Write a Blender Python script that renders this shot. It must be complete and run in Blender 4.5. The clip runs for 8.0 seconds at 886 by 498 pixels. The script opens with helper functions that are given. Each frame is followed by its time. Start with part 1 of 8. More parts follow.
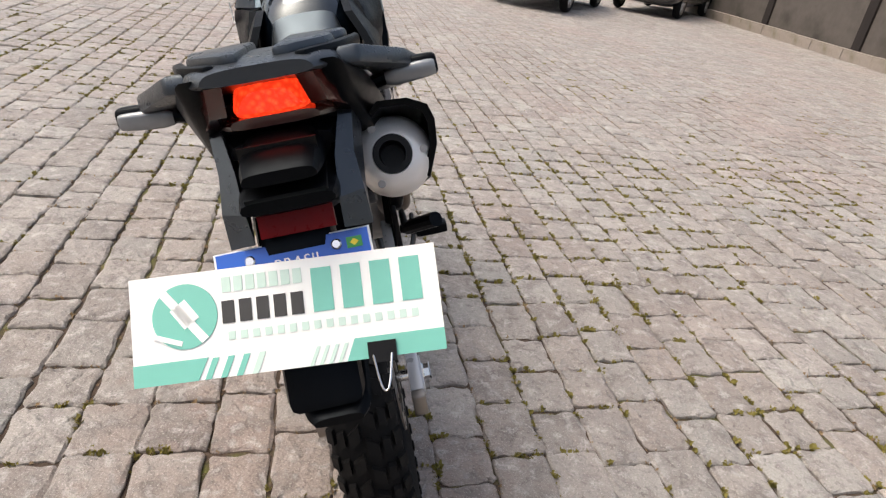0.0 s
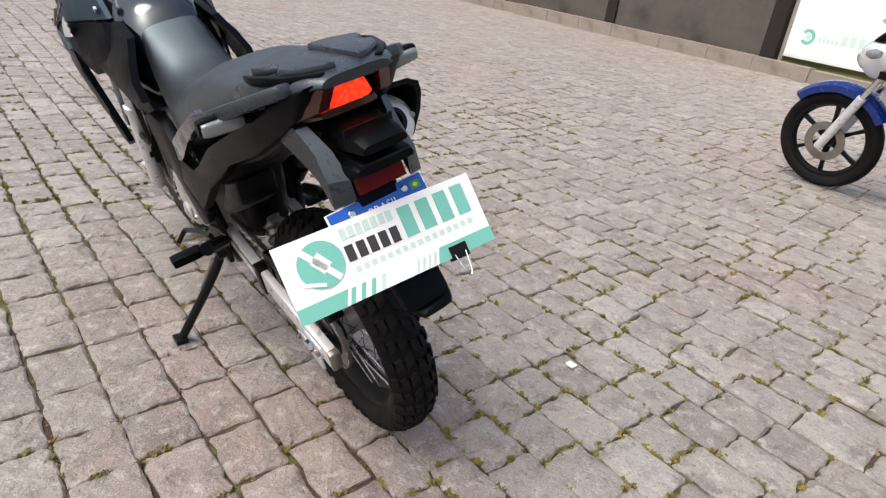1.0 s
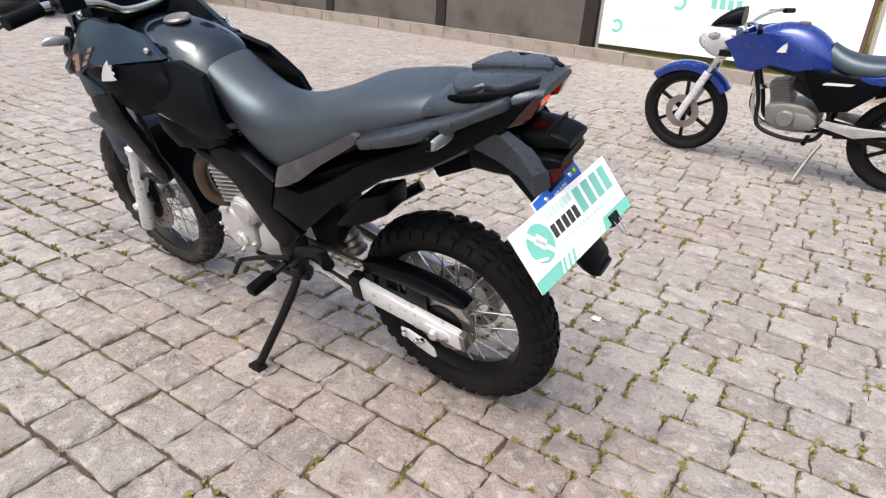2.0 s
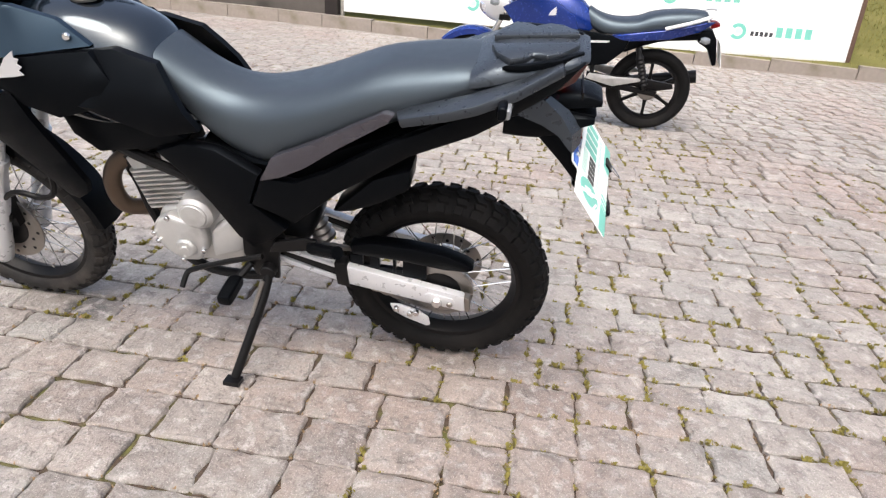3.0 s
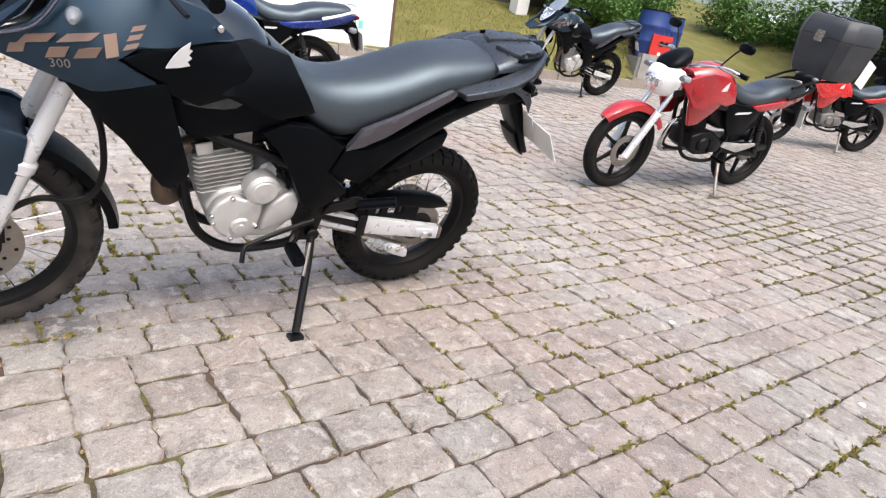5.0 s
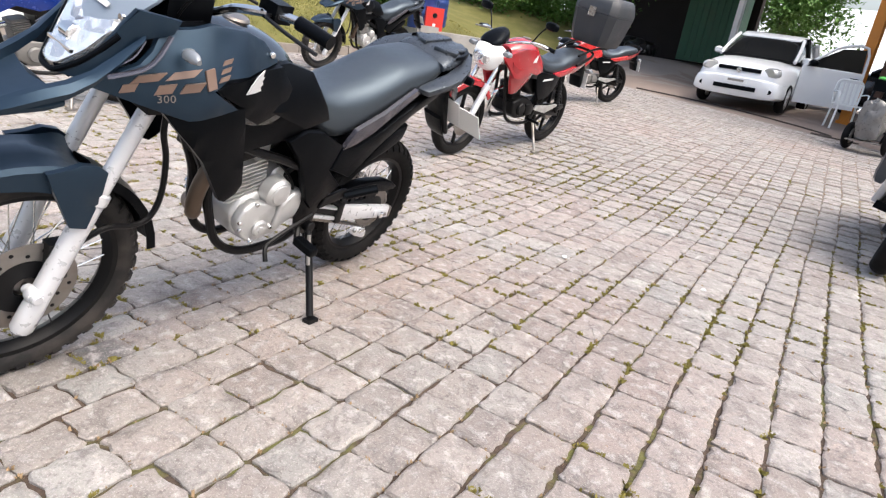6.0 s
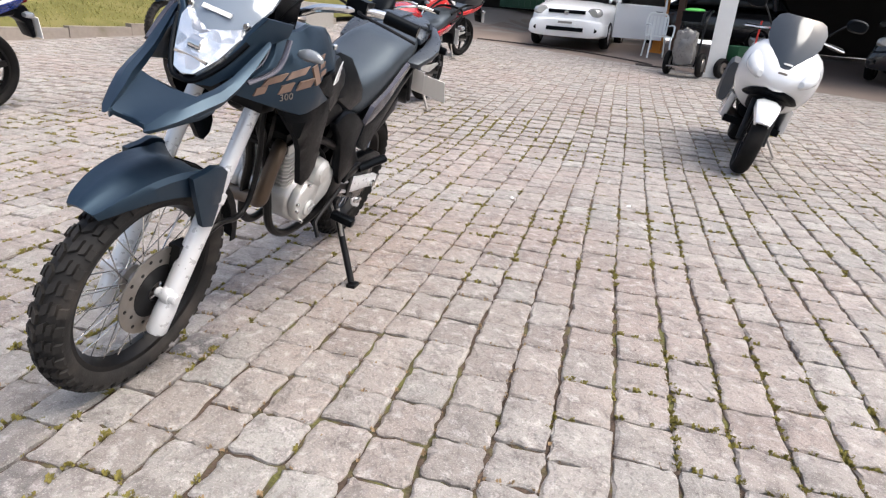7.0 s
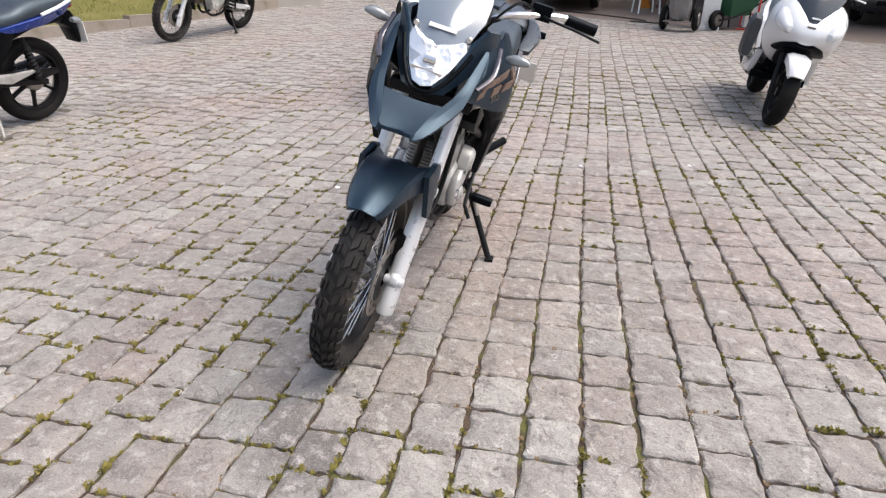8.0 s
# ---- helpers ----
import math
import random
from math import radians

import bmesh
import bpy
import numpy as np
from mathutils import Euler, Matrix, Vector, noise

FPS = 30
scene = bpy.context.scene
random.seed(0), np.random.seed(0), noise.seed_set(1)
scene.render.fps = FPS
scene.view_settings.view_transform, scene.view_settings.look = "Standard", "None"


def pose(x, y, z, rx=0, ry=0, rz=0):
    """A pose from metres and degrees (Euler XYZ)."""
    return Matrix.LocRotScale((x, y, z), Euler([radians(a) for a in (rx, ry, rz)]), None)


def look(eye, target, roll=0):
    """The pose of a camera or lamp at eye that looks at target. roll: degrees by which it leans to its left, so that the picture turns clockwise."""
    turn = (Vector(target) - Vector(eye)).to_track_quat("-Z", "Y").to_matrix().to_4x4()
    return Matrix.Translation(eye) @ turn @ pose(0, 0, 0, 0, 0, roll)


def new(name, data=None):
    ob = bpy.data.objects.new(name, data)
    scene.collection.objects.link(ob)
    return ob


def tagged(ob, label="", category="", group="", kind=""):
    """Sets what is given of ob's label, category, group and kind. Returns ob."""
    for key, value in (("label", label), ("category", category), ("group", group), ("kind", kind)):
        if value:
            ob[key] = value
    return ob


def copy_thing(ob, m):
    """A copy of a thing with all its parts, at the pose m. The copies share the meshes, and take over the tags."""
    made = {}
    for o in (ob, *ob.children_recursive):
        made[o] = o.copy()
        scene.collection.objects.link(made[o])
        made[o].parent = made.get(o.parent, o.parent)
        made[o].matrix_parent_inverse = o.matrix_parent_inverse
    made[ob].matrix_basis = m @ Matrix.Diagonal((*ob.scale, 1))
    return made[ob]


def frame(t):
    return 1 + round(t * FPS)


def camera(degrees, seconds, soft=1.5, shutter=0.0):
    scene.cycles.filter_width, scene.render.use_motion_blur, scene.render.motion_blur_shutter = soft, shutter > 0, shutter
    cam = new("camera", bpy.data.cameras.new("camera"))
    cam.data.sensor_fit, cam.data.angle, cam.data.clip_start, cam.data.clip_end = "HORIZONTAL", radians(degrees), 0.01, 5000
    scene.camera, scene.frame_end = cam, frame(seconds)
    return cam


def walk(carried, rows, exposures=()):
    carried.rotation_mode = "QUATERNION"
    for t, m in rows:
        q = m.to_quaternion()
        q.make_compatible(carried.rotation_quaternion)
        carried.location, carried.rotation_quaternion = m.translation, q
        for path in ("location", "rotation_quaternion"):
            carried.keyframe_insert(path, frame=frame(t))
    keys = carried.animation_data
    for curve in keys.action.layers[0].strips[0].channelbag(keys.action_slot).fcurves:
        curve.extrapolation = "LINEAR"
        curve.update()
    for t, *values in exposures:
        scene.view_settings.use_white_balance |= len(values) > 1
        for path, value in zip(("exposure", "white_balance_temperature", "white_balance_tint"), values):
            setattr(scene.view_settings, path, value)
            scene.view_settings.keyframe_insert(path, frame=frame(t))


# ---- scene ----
cam = camera(71.1, 8.0, soft=1.25)
PATH = [
    (0, (0.064, 0.059, 1.168), (0.003, 1.836, 0.251), 8.8),
    (0.3, (-0.045, -0.008, 1.169), (0.267, 1.748, 0.265), 10.3),
    (0.5, (-0.152, -0.074, 1.167), (0.279, 1.645, 0.241), 8.1),
    (1, (-0.478, -0.211, 1.192), (0.314, 1.398, 0.306), 6.8),
    (1.2, (-0.62, -0.225, 1.201), (0.191, 1.396, 0.356), 7.3),
    (2.3, (-1.334, 0.101, 1.164), (0.054, 1.269, 0.321), 4.4),
    (2.5, (-1.426, 0.193, 1.155), (0.035, 1.259, 0.3), 5.8),
    (3, (-1.606, 0.479, 1.145), (0.081, 1.144, 0.3), 5.0),
    (3.5, (-1.841, 0.748, 1.115), (-0.023, 0.974, 0.312), 4.7),
    (4, (-1.994, 1.05, 1.087), (-0.129, 0.988, 0.366), 6.7),
    (4.2, (-2.032, 1.197, 1.088), (-0.218, 0.946, 0.285), 6.6),
    (5.3, (-2.284, 2.083, 1.051), (-0.622, 1.202, 0.372), 9.7),
    (5.5, (-2.24, 2.236, 1.074), (-0.654, 1.272, 0.33), 7.4),
    (6, (-2.206, 2.632, 1.07), (-0.872, 1.303, 0.398), 9.2),
    (6.5, (-2.082, 2.978, 1.058), (-0.896, 1.518, 0.379), 7.5),
    (7, (-1.899, 3.291, 1.063), (-0.971, 1.677, 0.335), 4.6),
    (7.5, (-1.681, 3.618, 1.108), (-0.865, 1.991, 0.28), 1.0),
    (8, (-1.447, 3.797, 1.156), (-0.6, 2.182, 0.335), 0.9),
]
walk(cam, [(t, look(eye, target, roll)) for t, eye, target, roll in PATH],
     exposures=[(0.0, 0.76, 6900, 10), (0.5, 0.63, 6800, 10), (1.0, 0.68, 6600, 10), (2.4, 1.05, 6500, 10), (3.5, 1.06, 6500, 10), (5.5, 1.22, 6450, 10), (6.5, 1.25, 6450, 10), (7.0, 1.08, 6450, 10), (8.0, 0.87, 6450, 10)])

# ---- world and light: overcast daylight ----
world = bpy.data.worlds.new("world")
scene.world = world
world.use_nodes = True
wn, wl = world.node_tree.nodes, world.node_tree.links
sky = wn.new("ShaderNodeTexSky")
sky.sky_type = 'NISHITA'
sky.sun_disc = False
sky.sun_elevation, sky.sun_rotation = radians(58), radians(250)
sky.air_density, sky.dust_density, sky.ozone_density = 1.0, 6.0, 1.0
hsv = wn.new("ShaderNodeHueSaturation")
hsv.inputs["Saturation"].default_value = 0.8
wl.new(sky.outputs["Color"], hsv.inputs["Color"])
wl.new(hsv.outputs["Color"], wn["Background"].inputs["Color"])
wn["Background"].inputs["Strength"].default_value = 0.15
sun_data = bpy.data.lights.new("sun", 'SUN')
sun_data.energy, sun_data.angle, sun_data.color = 0.95, radians(25), (1.0, 0.95, 0.88)
sun = new("sun", sun_data)
sun.matrix_world = look((-6, 3, 12), (0, 1, 0))

# ---- materials ----
def nodes_of(name):
    m = bpy.data.materials.new(name)
    m.use_nodes = True
    t = m.node_tree
    return m, t.nodes, t.links, t.nodes["Principled BSDF"]


def simple(name, color, rough=0.5, metal=0.0, vary=0.15, scale=30.0, bump=0.0, bump_scale=200.0, coat=0.0, spec=0.5, dirt=0.0, dirt_color=(0.16, 0.13, 0.10), tint=None):
    """Paint, plastic, metal: colour with two scales of variation, uneven gloss, fine relief and optional dust."""
    m, n, l, b = nodes_of(name)
    tc = n.new("ShaderNodeTexCoord")
    big, fine = n.new("ShaderNodeTexNoise"), n.new("ShaderNodeTexNoise")
    big.inputs["Scale"].default_value, fine.inputs["Scale"].default_value = scale * 0.15, scale
    big.inputs["Detail"].default_value = fine.inputs["Detail"].default_value = 4
    for k in (big, fine):
        l.new(tc.outputs["Object"], k.inputs["Vector"])
    mix = n.new("ShaderNodeMix")
    mix.data_type = 'RGBA'
    mix.inputs["A"].default_value = (*[c * (1 - vary) for c in color], 1)
    mix.inputs["B"].default_value = (*[min(1, c * (1 + vary)) for c in color], 1)
    add = n.new("ShaderNodeMath")
    add.operation = 'MULTIPLY_ADD'
    l.new(big.outputs["Fac"], add.inputs[0])
    add.inputs[1].default_value = 0.6
    half = n.new("ShaderNodeMath")
    half.operation = 'MULTIPLY'
    half.inputs[1].default_value = 0.4
    l.new(fine.outputs["Fac"], half.inputs[0])
    l.new(half.outputs[0], add.inputs[2])
    l.new(add.outputs[0], mix.inputs["Factor"])
    out = mix.outputs["Result"]
    if dirt > 0:
        ramp = n.new("ShaderNodeMapRange")
        ramp.inputs["From Min"].default_value, ramp.inputs["From Max"].default_value = 0.5, 0.75
        ramp.inputs["To Max"].default_value = dirt
        l.new(big.outputs["Fac"], ramp.inputs["Value"])
        dm = n.new("ShaderNodeMix")
        dm.data_type = 'RGBA'
        dm.inputs["B"].default_value = (*dirt_color, 1)
        l.new(ramp.outputs["Result"], dm.inputs["Factor"])
        l.new(out, dm.inputs["A"])
        out = dm.outputs["Result"]
    l.new(out, b.inputs["Base Color"])
    rr = n.new("ShaderNodeMapRange")
    rr.inputs["To Min"].default_value, rr.inputs["To Max"].default_value = max(0.02, rough - 0.1), min(1, rough + 0.1)
    l.new(fine.outputs["Fac"], rr.inputs["Value"])
    l.new(rr.outputs["Result"], b.inputs["Roughness"])
    b.inputs["Metallic"].default_value = metal
    b.inputs["Coat Weight"].default_value = coat
    b.inputs["Coat Roughness"].default_value = 0.06
    b.inputs["Specular IOR Level"].default_value = spec
    if tint:
        b.inputs["Specular Tint"].default_value = (*tint, 1)
    if bump > 0:
        bn = n.new("ShaderNodeTexNoise")
        bn.inputs["Scale"].default_value = bump_scale
        l.new(tc.outputs["Object"], bn.inputs["Vector"])
        bp = n.new("ShaderNodeBump")
        bp.inputs["Strength"].default_value = bump
        bp.inputs["Distance"].default_value = 0.002
        l.new(bn.outputs["Fac"], bp.inputs["Height"])
        l.new(bp.outputs["Normal"], b.inputs["Normal"])
    return m


def glow(name, color, strength, base):
    m, n, l, b = nodes_of(name)
    tc, v = n.new("ShaderNodeTexCoord"), n.new("ShaderNodeTexVoronoi")
    v.inputs["Scale"].default_value = 130
    l.new(tc.outputs["Object"], v.inputs["Vector"])
    r = n.new("ShaderNodeMapRange")
    r.inputs["From Max"].default_value = 0.6
    r.inputs["To Min"].default_value, r.inputs["To Max"].default_value = strength, strength * 0.35
    l.new(v.outputs["Distance"], r.inputs["Value"])
    b.inputs["Base Color"].default_value = (*base, 1)
    b.inputs["Emission Color"].default_value = (*color, 1)
    l.new(r.outputs["Result"], b.inputs["Emission Strength"])
    b.inputs["Roughness"].default_value = 0.15
    return m


def faceted(name):
    """Bright reflector facets of uneven tone behind a clear lens."""
    m, n, l, b = nodes_of(name)
    tc, v = n.new("ShaderNodeTexCoord"), n.new("ShaderNodeTexVoronoi")
    v.inputs["Scale"].default_value = 38
    l.new(tc.outputs["Object"], v.inputs["Vector"])
    r = n.new("ShaderNodeValToRGB")
    e = r.color_ramp.elements
    e[0].position, e[0].color, e[1].position, e[1].color = 0.12, (0.28, 0.29, 0.31, 1), 0.45, (0.88, 0.90, 0.92, 1)
    l.new(v.outputs["Color"], r.inputs["Fac"])
    l.new(r.outputs["Color"], b.inputs["Base Color"])
    b.inputs["Metallic"].default_value, b.inputs["Roughness"].default_value, b.inputs["Coat Weight"].default_value = 0.75, 0.18, 1.0
    bp = n.new("ShaderNodeBump")
    bp.inputs["Distance"].default_value, bp.inputs["Strength"].default_value = 0.01, 0.45
    l.new(v.outputs["Distance"], bp.inputs["Height"])
    l.new(bp.outputs["Normal"], b.inputs["Normal"])
    return m


M_TYRE = simple("tyre_rubber", (0.0048, 0.0046, 0.0047), 0.75, vary=0.35, scale=40, bump=0.4, bump_scale=150, dirt=0.3, dirt_color=(0.028, 0.024, 0.021), spec=0.18)
M_DUSTYTYRE = simple("dusty_tyre_rubber", (0.013, 0.012, 0.0115), 0.70, vary=0.5, scale=60, bump=0.4, bump_scale=150, dirt=0.75, dirt_color=(0.060, 0.050, 0.043), spec=0.35)
M_PLASTIC = simple("matte_black_plastic", (0.0016, 0.0018, 0.0024), 0.36, vary=0.15, scale=60, bump=0.15, bump_scale=900, spec=0.10, tint=(0.72, 0.86, 1.0), dirt=0.01, dirt_color=(0.05, 0.045, 0.04))
M_RACK = simple("dark_grey_rack_plastic", (0.019, 0.0215, 0.026), 0.30, vary=0.15, scale=60, bump=0.2, bump_scale=900, spec=0.80, tint=(0.75, 0.88, 1.0))
M_BLUEBLACK = simple("blue_black_paint", (0.0042, 0.0102, 0.0200), 0.40, vary=0.1, scale=40, coat=0.05, dirt=0.02, spec=0.66, tint=(0.52, 0.77, 1.0))
M_GLOSS = simple("gloss_black_paint", (0.0025, 0.0045, 0.0075), 0.16, vary=0.1, scale=40, coat=0.6, spec=0.6, tint=(0.7, 0.87, 1.0))
M_GREYPANEL = simple("dark_grey_metallic_paint", (0.075, 0.072, 0.088), 0.20, metal=0.6, vary=0.1, scale=60, coat=0.6)
M_SEAT = simple("seat_vinyl", (0.020, 0.023, 0.027), 0.38, vary=0.12, scale=30, bump=0.25, bump_scale=700, spec=1.0, tint=(0.66, 0.85, 1.0))
M_SILVER = simple("silver_fork_metal", (0.66, 0.67, 0.69), 0.30, metal=0.35, vary=0.05, scale=50, dirt=0.06, dirt_color=(0.40, 0.38, 0.36))
M_ENGINE = simple("cast_aluminium", (0.56, 0.56, 0.55), 0.38, metal=0.5, vary=0.12, scale=60, bump=0.2, bump_scale=500, dirt=0.55, dirt_color=(0.09, 0.075, 0.062))
M_DULLENGINE = simple("dull_cast_metal", (0.20, 0.195, 0.185), 0.48, metal=0.4, vary=0.3, scale=50, dirt=0.6, dirt_color=(0.05, 0.043, 0.037))
M_CAN = simple("brushed_silencer_metal", (0.78, 0.77, 0.76), 0.34, metal=0.25, vary=0.06, scale=50, dirt=0.08)
M_CHROME = simple("polished_metal", (0.75, 0.75, 0.74), 0.16, metal=1.0, vary=0.05, scale=50)
M_STEEL = simple("worn_steel", (0.30, 0.28, 0.26), 0.42, metal=0.9, vary=0.25, scale=80, dirt=0.4, dirt_color=(0.11, 0.06, 0.03))
M_BLACKMETAL = simple("black_painted_metal", (0.0045, 0.0045, 0.005), 0.40, vary=0.2, scale=60, dirt=0.05, dirt_color=(0.05, 0.042, 0.036), spec=0.2)
M_RUST = simple("heat_browned_pipe", (0.12, 0.085, 0.06), 0.5, metal=0.6, vary=0.35, scale=40, dirt=0.5, dirt_color=(0.10, 0.05, 0.03))
M_REDLENS = simple("dark_red_reflector", (0.13, 0.002, 0.003), 0.3, vary=0.25, scale=120, spec=0.12)
M_TAILLIT = glow("lit_tail_lens", (1.0, 0.045, 0.012), 1.5, (0.5, 0.015, 0.01))
M_TAILSIDE = simple("dull_red_side_lens", (0.060, 0.008, 0.006), 0.18, vary=0.3, scale=90, coat=0.4)
M_CLEAR = faceted("clear_lens_over_reflector")
M_LENS = simple("grey_indicator_lens", (0.22, 0.235, 0.25), 0.2, metal=0.3, vary=0.2, scale=120, coat=0.6)
M_PALELENS = simple("pale_lens_over_white", (0.62, 0.635, 0.65), 0.10, vary=0.06, scale=40, coat=0.9)
M_LAMPGLASS = simple("clear_lamp_glass", (0.50, 0.51, 0.50), 0.12, metal=0.35, vary=0.35, scale=45, coat=0.8)
M_SCREEN = simple("smoked_screen", (0.16, 0.195, 0.24), 0.10, vary=0.1, scale=20, coat=0.8)
M_SMOKE = simple("dark_smoked_screen", (0.03, 0.038, 0.048), 0.12, vary=0.1, scale=20, coat=0.3)
M_PLATEBLUE = simple("plate_blue", (0.01, 0.10, 0.48), 0.35, vary=0.06, scale=60)
M_PLATEWHITE = simple("plate_white", (0.75, 0.76, 0.76), 0.4, vary=0.04, scale=60)
M_SIGNWHITE = simple("sign_white", (0.80, 0.82, 0.81), 0.45, vary=0.04, scale=25, dirt=0.08, dirt_color=(0.5, 0.48, 0.42))
M_SIGNGREEN = simple("sign_green", (0.16, 0.48, 0.40), 0.45, vary=0.08, scale=60)
M_SIGNPALE = simple("sign_pale_green", (0.50, 0.66, 0.60), 0.5, vary=0.1, scale=60)
M_SIGNBLACK = simple("sign_black", (0.03, 0.03, 0.03), 0.5, vary=0.1, scale=60)
M_DECAL = simple("bronze_decal", (0.20, 0.135, 0.105), 0.35, metal=0.3, vary=0.12, scale=80)
M_DECALGREY = simple("pale_decal", (0.62, 0.62, 0.62), 0.35, vary=0.08, scale=80)
M_BLUE = simple("metallic_blue_paint", (0.003, 0.026, 0.20), 0.25, metal=0.35, vary=0.12, scale=60, coat=0.6)
M_RED = simple("red_paint", (0.34, 0.014, 0.020), 0.24, vary=0.12, scale=60, coat=0.6)
M_ORANGERED = simple("bright_red_paint", (0.55, 0.03, 0.03), 0.28, vary=0.12, scale=60, coat=0.5)
M_WHITEPAINT = simple("white_car_paint", (0.78, 0.79, 0.80), 0.22, vary=0.03, scale=20, coat=0.5)
M_PEARL = simple("pearl_silver_paint", (0.66, 0.67, 0.68), 0.22, metal=0.2, vary=0.04, scale=40, coat=0.6)
M_DARKGLASS = simple("dark_window_glass", (0.008, 0.009, 0.010), 0.10, vary=0.1, scale=10, spec=0.3)
M_DARKCAR = simple("dark_car_paint", (0.008, 0.010, 0.014), 0.2, vary=0.1, scale=20, coat=0.6)
M_BOXGREY = simple("grey_box_plastic", (0.030, 0.034, 0.040), 0.5, vary=0.12, scale=30, bump=0.2, bump_scale=400, dirt=0.15)


# ---- mesh builders (x forward, y left, z up inside a thing) ----
def finish(bm, name, mat, parent=None, label="", smooth=True, sharp=35):
    bmesh.ops.recalc_face_normals(bm, faces=bm.faces)
    me = bpy.data.meshes.new(name)
    bm.to_mesh(me)
    bm.free()
    for p in me.polygons:
        p.use_smooth = smooth
    if smooth:
        me.set_sharp_from_angle(angle=radians(sharp))
    me.materials.append(mat)
    ob = new(name, me)
    if parent is not None:
        ob.parent = parent
    if label:
        ob["label"] = label
    return ob


def part(name, bm, mat, parent, label="", smooth=True, sharp=35, m=None):
    ob = finish(bm, name, mat, parent, label, smooth, sharp)
    if m is not None:
        ob.matrix_basis = m
    return ob


def twin(ob, m, name=None):
    """Another part on the same mesh, beside ob under the same parent."""
    o = bpy.data.objects.new(name or ob.name, ob.data)
    scene.collection.objects.link(o)
    o.parent = ob.parent
    o.matrix_basis = m
    if "label" in ob:
        o["label"] = ob["label"]
    return o


MIRROR = Matrix.Diagonal((1, -1, 1, 1))


def thing(name, m, label, category, group=""):
    ob = new(name)
    ob.matrix_basis = m
    ob.empty_display_size = 0.1
    return tagged(ob, label, category, group)


def bevelled(bm, w, seg=2):
    if w > 0:
        bmesh.ops.bevel(bm, geom=[e for e in bm.edges if e.is_manifold and e.calc_face_angle(0) > 0.5], offset=w, segments=seg, profile=0.5, affect='EDGES', clamp_overlap=True)
    return bm


def box(x0, x1, y0, y1, z0, z1, bevel=0.004, seg=2, taper=1.0, m=None):
    bm = bmesh.new()
    cx, cy = (x0 + x1) / 2, (y0 + y1) / 2
    v = []
    for z, k in ((z0, 1.0), (z1, taper)):
        for x, y in ((x0, y0), (x1, y0), (x1, y1), (x0, y1)):
            v.append(bm.verts.new((cx + (x - cx) * k, cy + (y - cy) * k, z)))
    for f in ((3, 2, 1, 0), (4, 5, 6, 7), (0, 1, 5, 4), (1, 2, 6, 5), (2, 3, 7, 6), (3, 0, 4, 7)):
        bm.faces.new([v[i] for i in f])
    bevelled(bm, bevel, seg)
    if m is not None:
        bm.transform(m)
    return bm


def join(*bms):
    out = bms[0]
    for b in bms[1:]:
        me = bpy.data.meshes.new("tmp")
        b.to_mesh(me)
        b.free()
        out.from_mesh(me)
        bpy.data.meshes.remove(me)
    return out


def prism(poly, y0, y1, bevel=0.004, seg=2, m=None, plane="xz"):
    """A flat outline (in x and z, or x and y) given depth, edges rounded."""
    bm = bmesh.new()
    put = (lambda a, b, c: (a, c, b)) if plane == "xz" else ((lambda a, b, c: (a, b, c)) if plane == "xy" else (lambda a, b, c: (c, a, b)))
    lo = [bm.verts.new(put(a, b, y0)) for a, b in poly]
    hi = [bm.verts.new(put(a, b, y1)) for a, b in poly]
    n = len(poly)
    bm.faces.new(lo)
    bm.faces.new(hi[::-1])
    for i in range(n):
        bm.faces.new((lo[i], hi[i], hi[(i + 1) % n], lo[(i + 1) % n]))
    bmesh.ops.recalc_face_normals(bm, faces=bm.faces)
    bevelled(bm, bevel, seg)
    if m is not None:
        bm.transform(m)
    return bm


def sheet(points, thick, bevel=0.003):
    """A panel bounded by points in space, thickened inwards (towards y = 0) by thick."""
    bm = bmesh.new()
    lo = [bm.verts.new(p) for p in points]
    side = 1 if sum(p[1] for p in points) > 0 else -1
    hi = [bm.verts.new((p[0], p[1] - side * thick, p[2])) for p in points]
    n = len(points)
    f1, f2 = bm.faces.new(lo), bm.faces.new(hi[::-1])
    for i in range(n):
        bm.faces.new((lo[i], hi[i], hi[(i + 1) % n], lo[(i + 1) % n]))
    bmesh.ops.recalc_face_normals(bm, faces=bm.faces)
    if bevel:
        rim = [e for e in bm.edges if (f1 in e.link_faces) != (f2 in e.link_faces)]
        bmesh.ops.bevel(bm, geom=rim, offset=bevel, segments=2, profile=0.5, affect='EDGES', clamp_overlap=True)
    bmesh.ops.triangulate(bm, faces=[f for f in bm.faces if len(f.verts) > 4])
    return bm


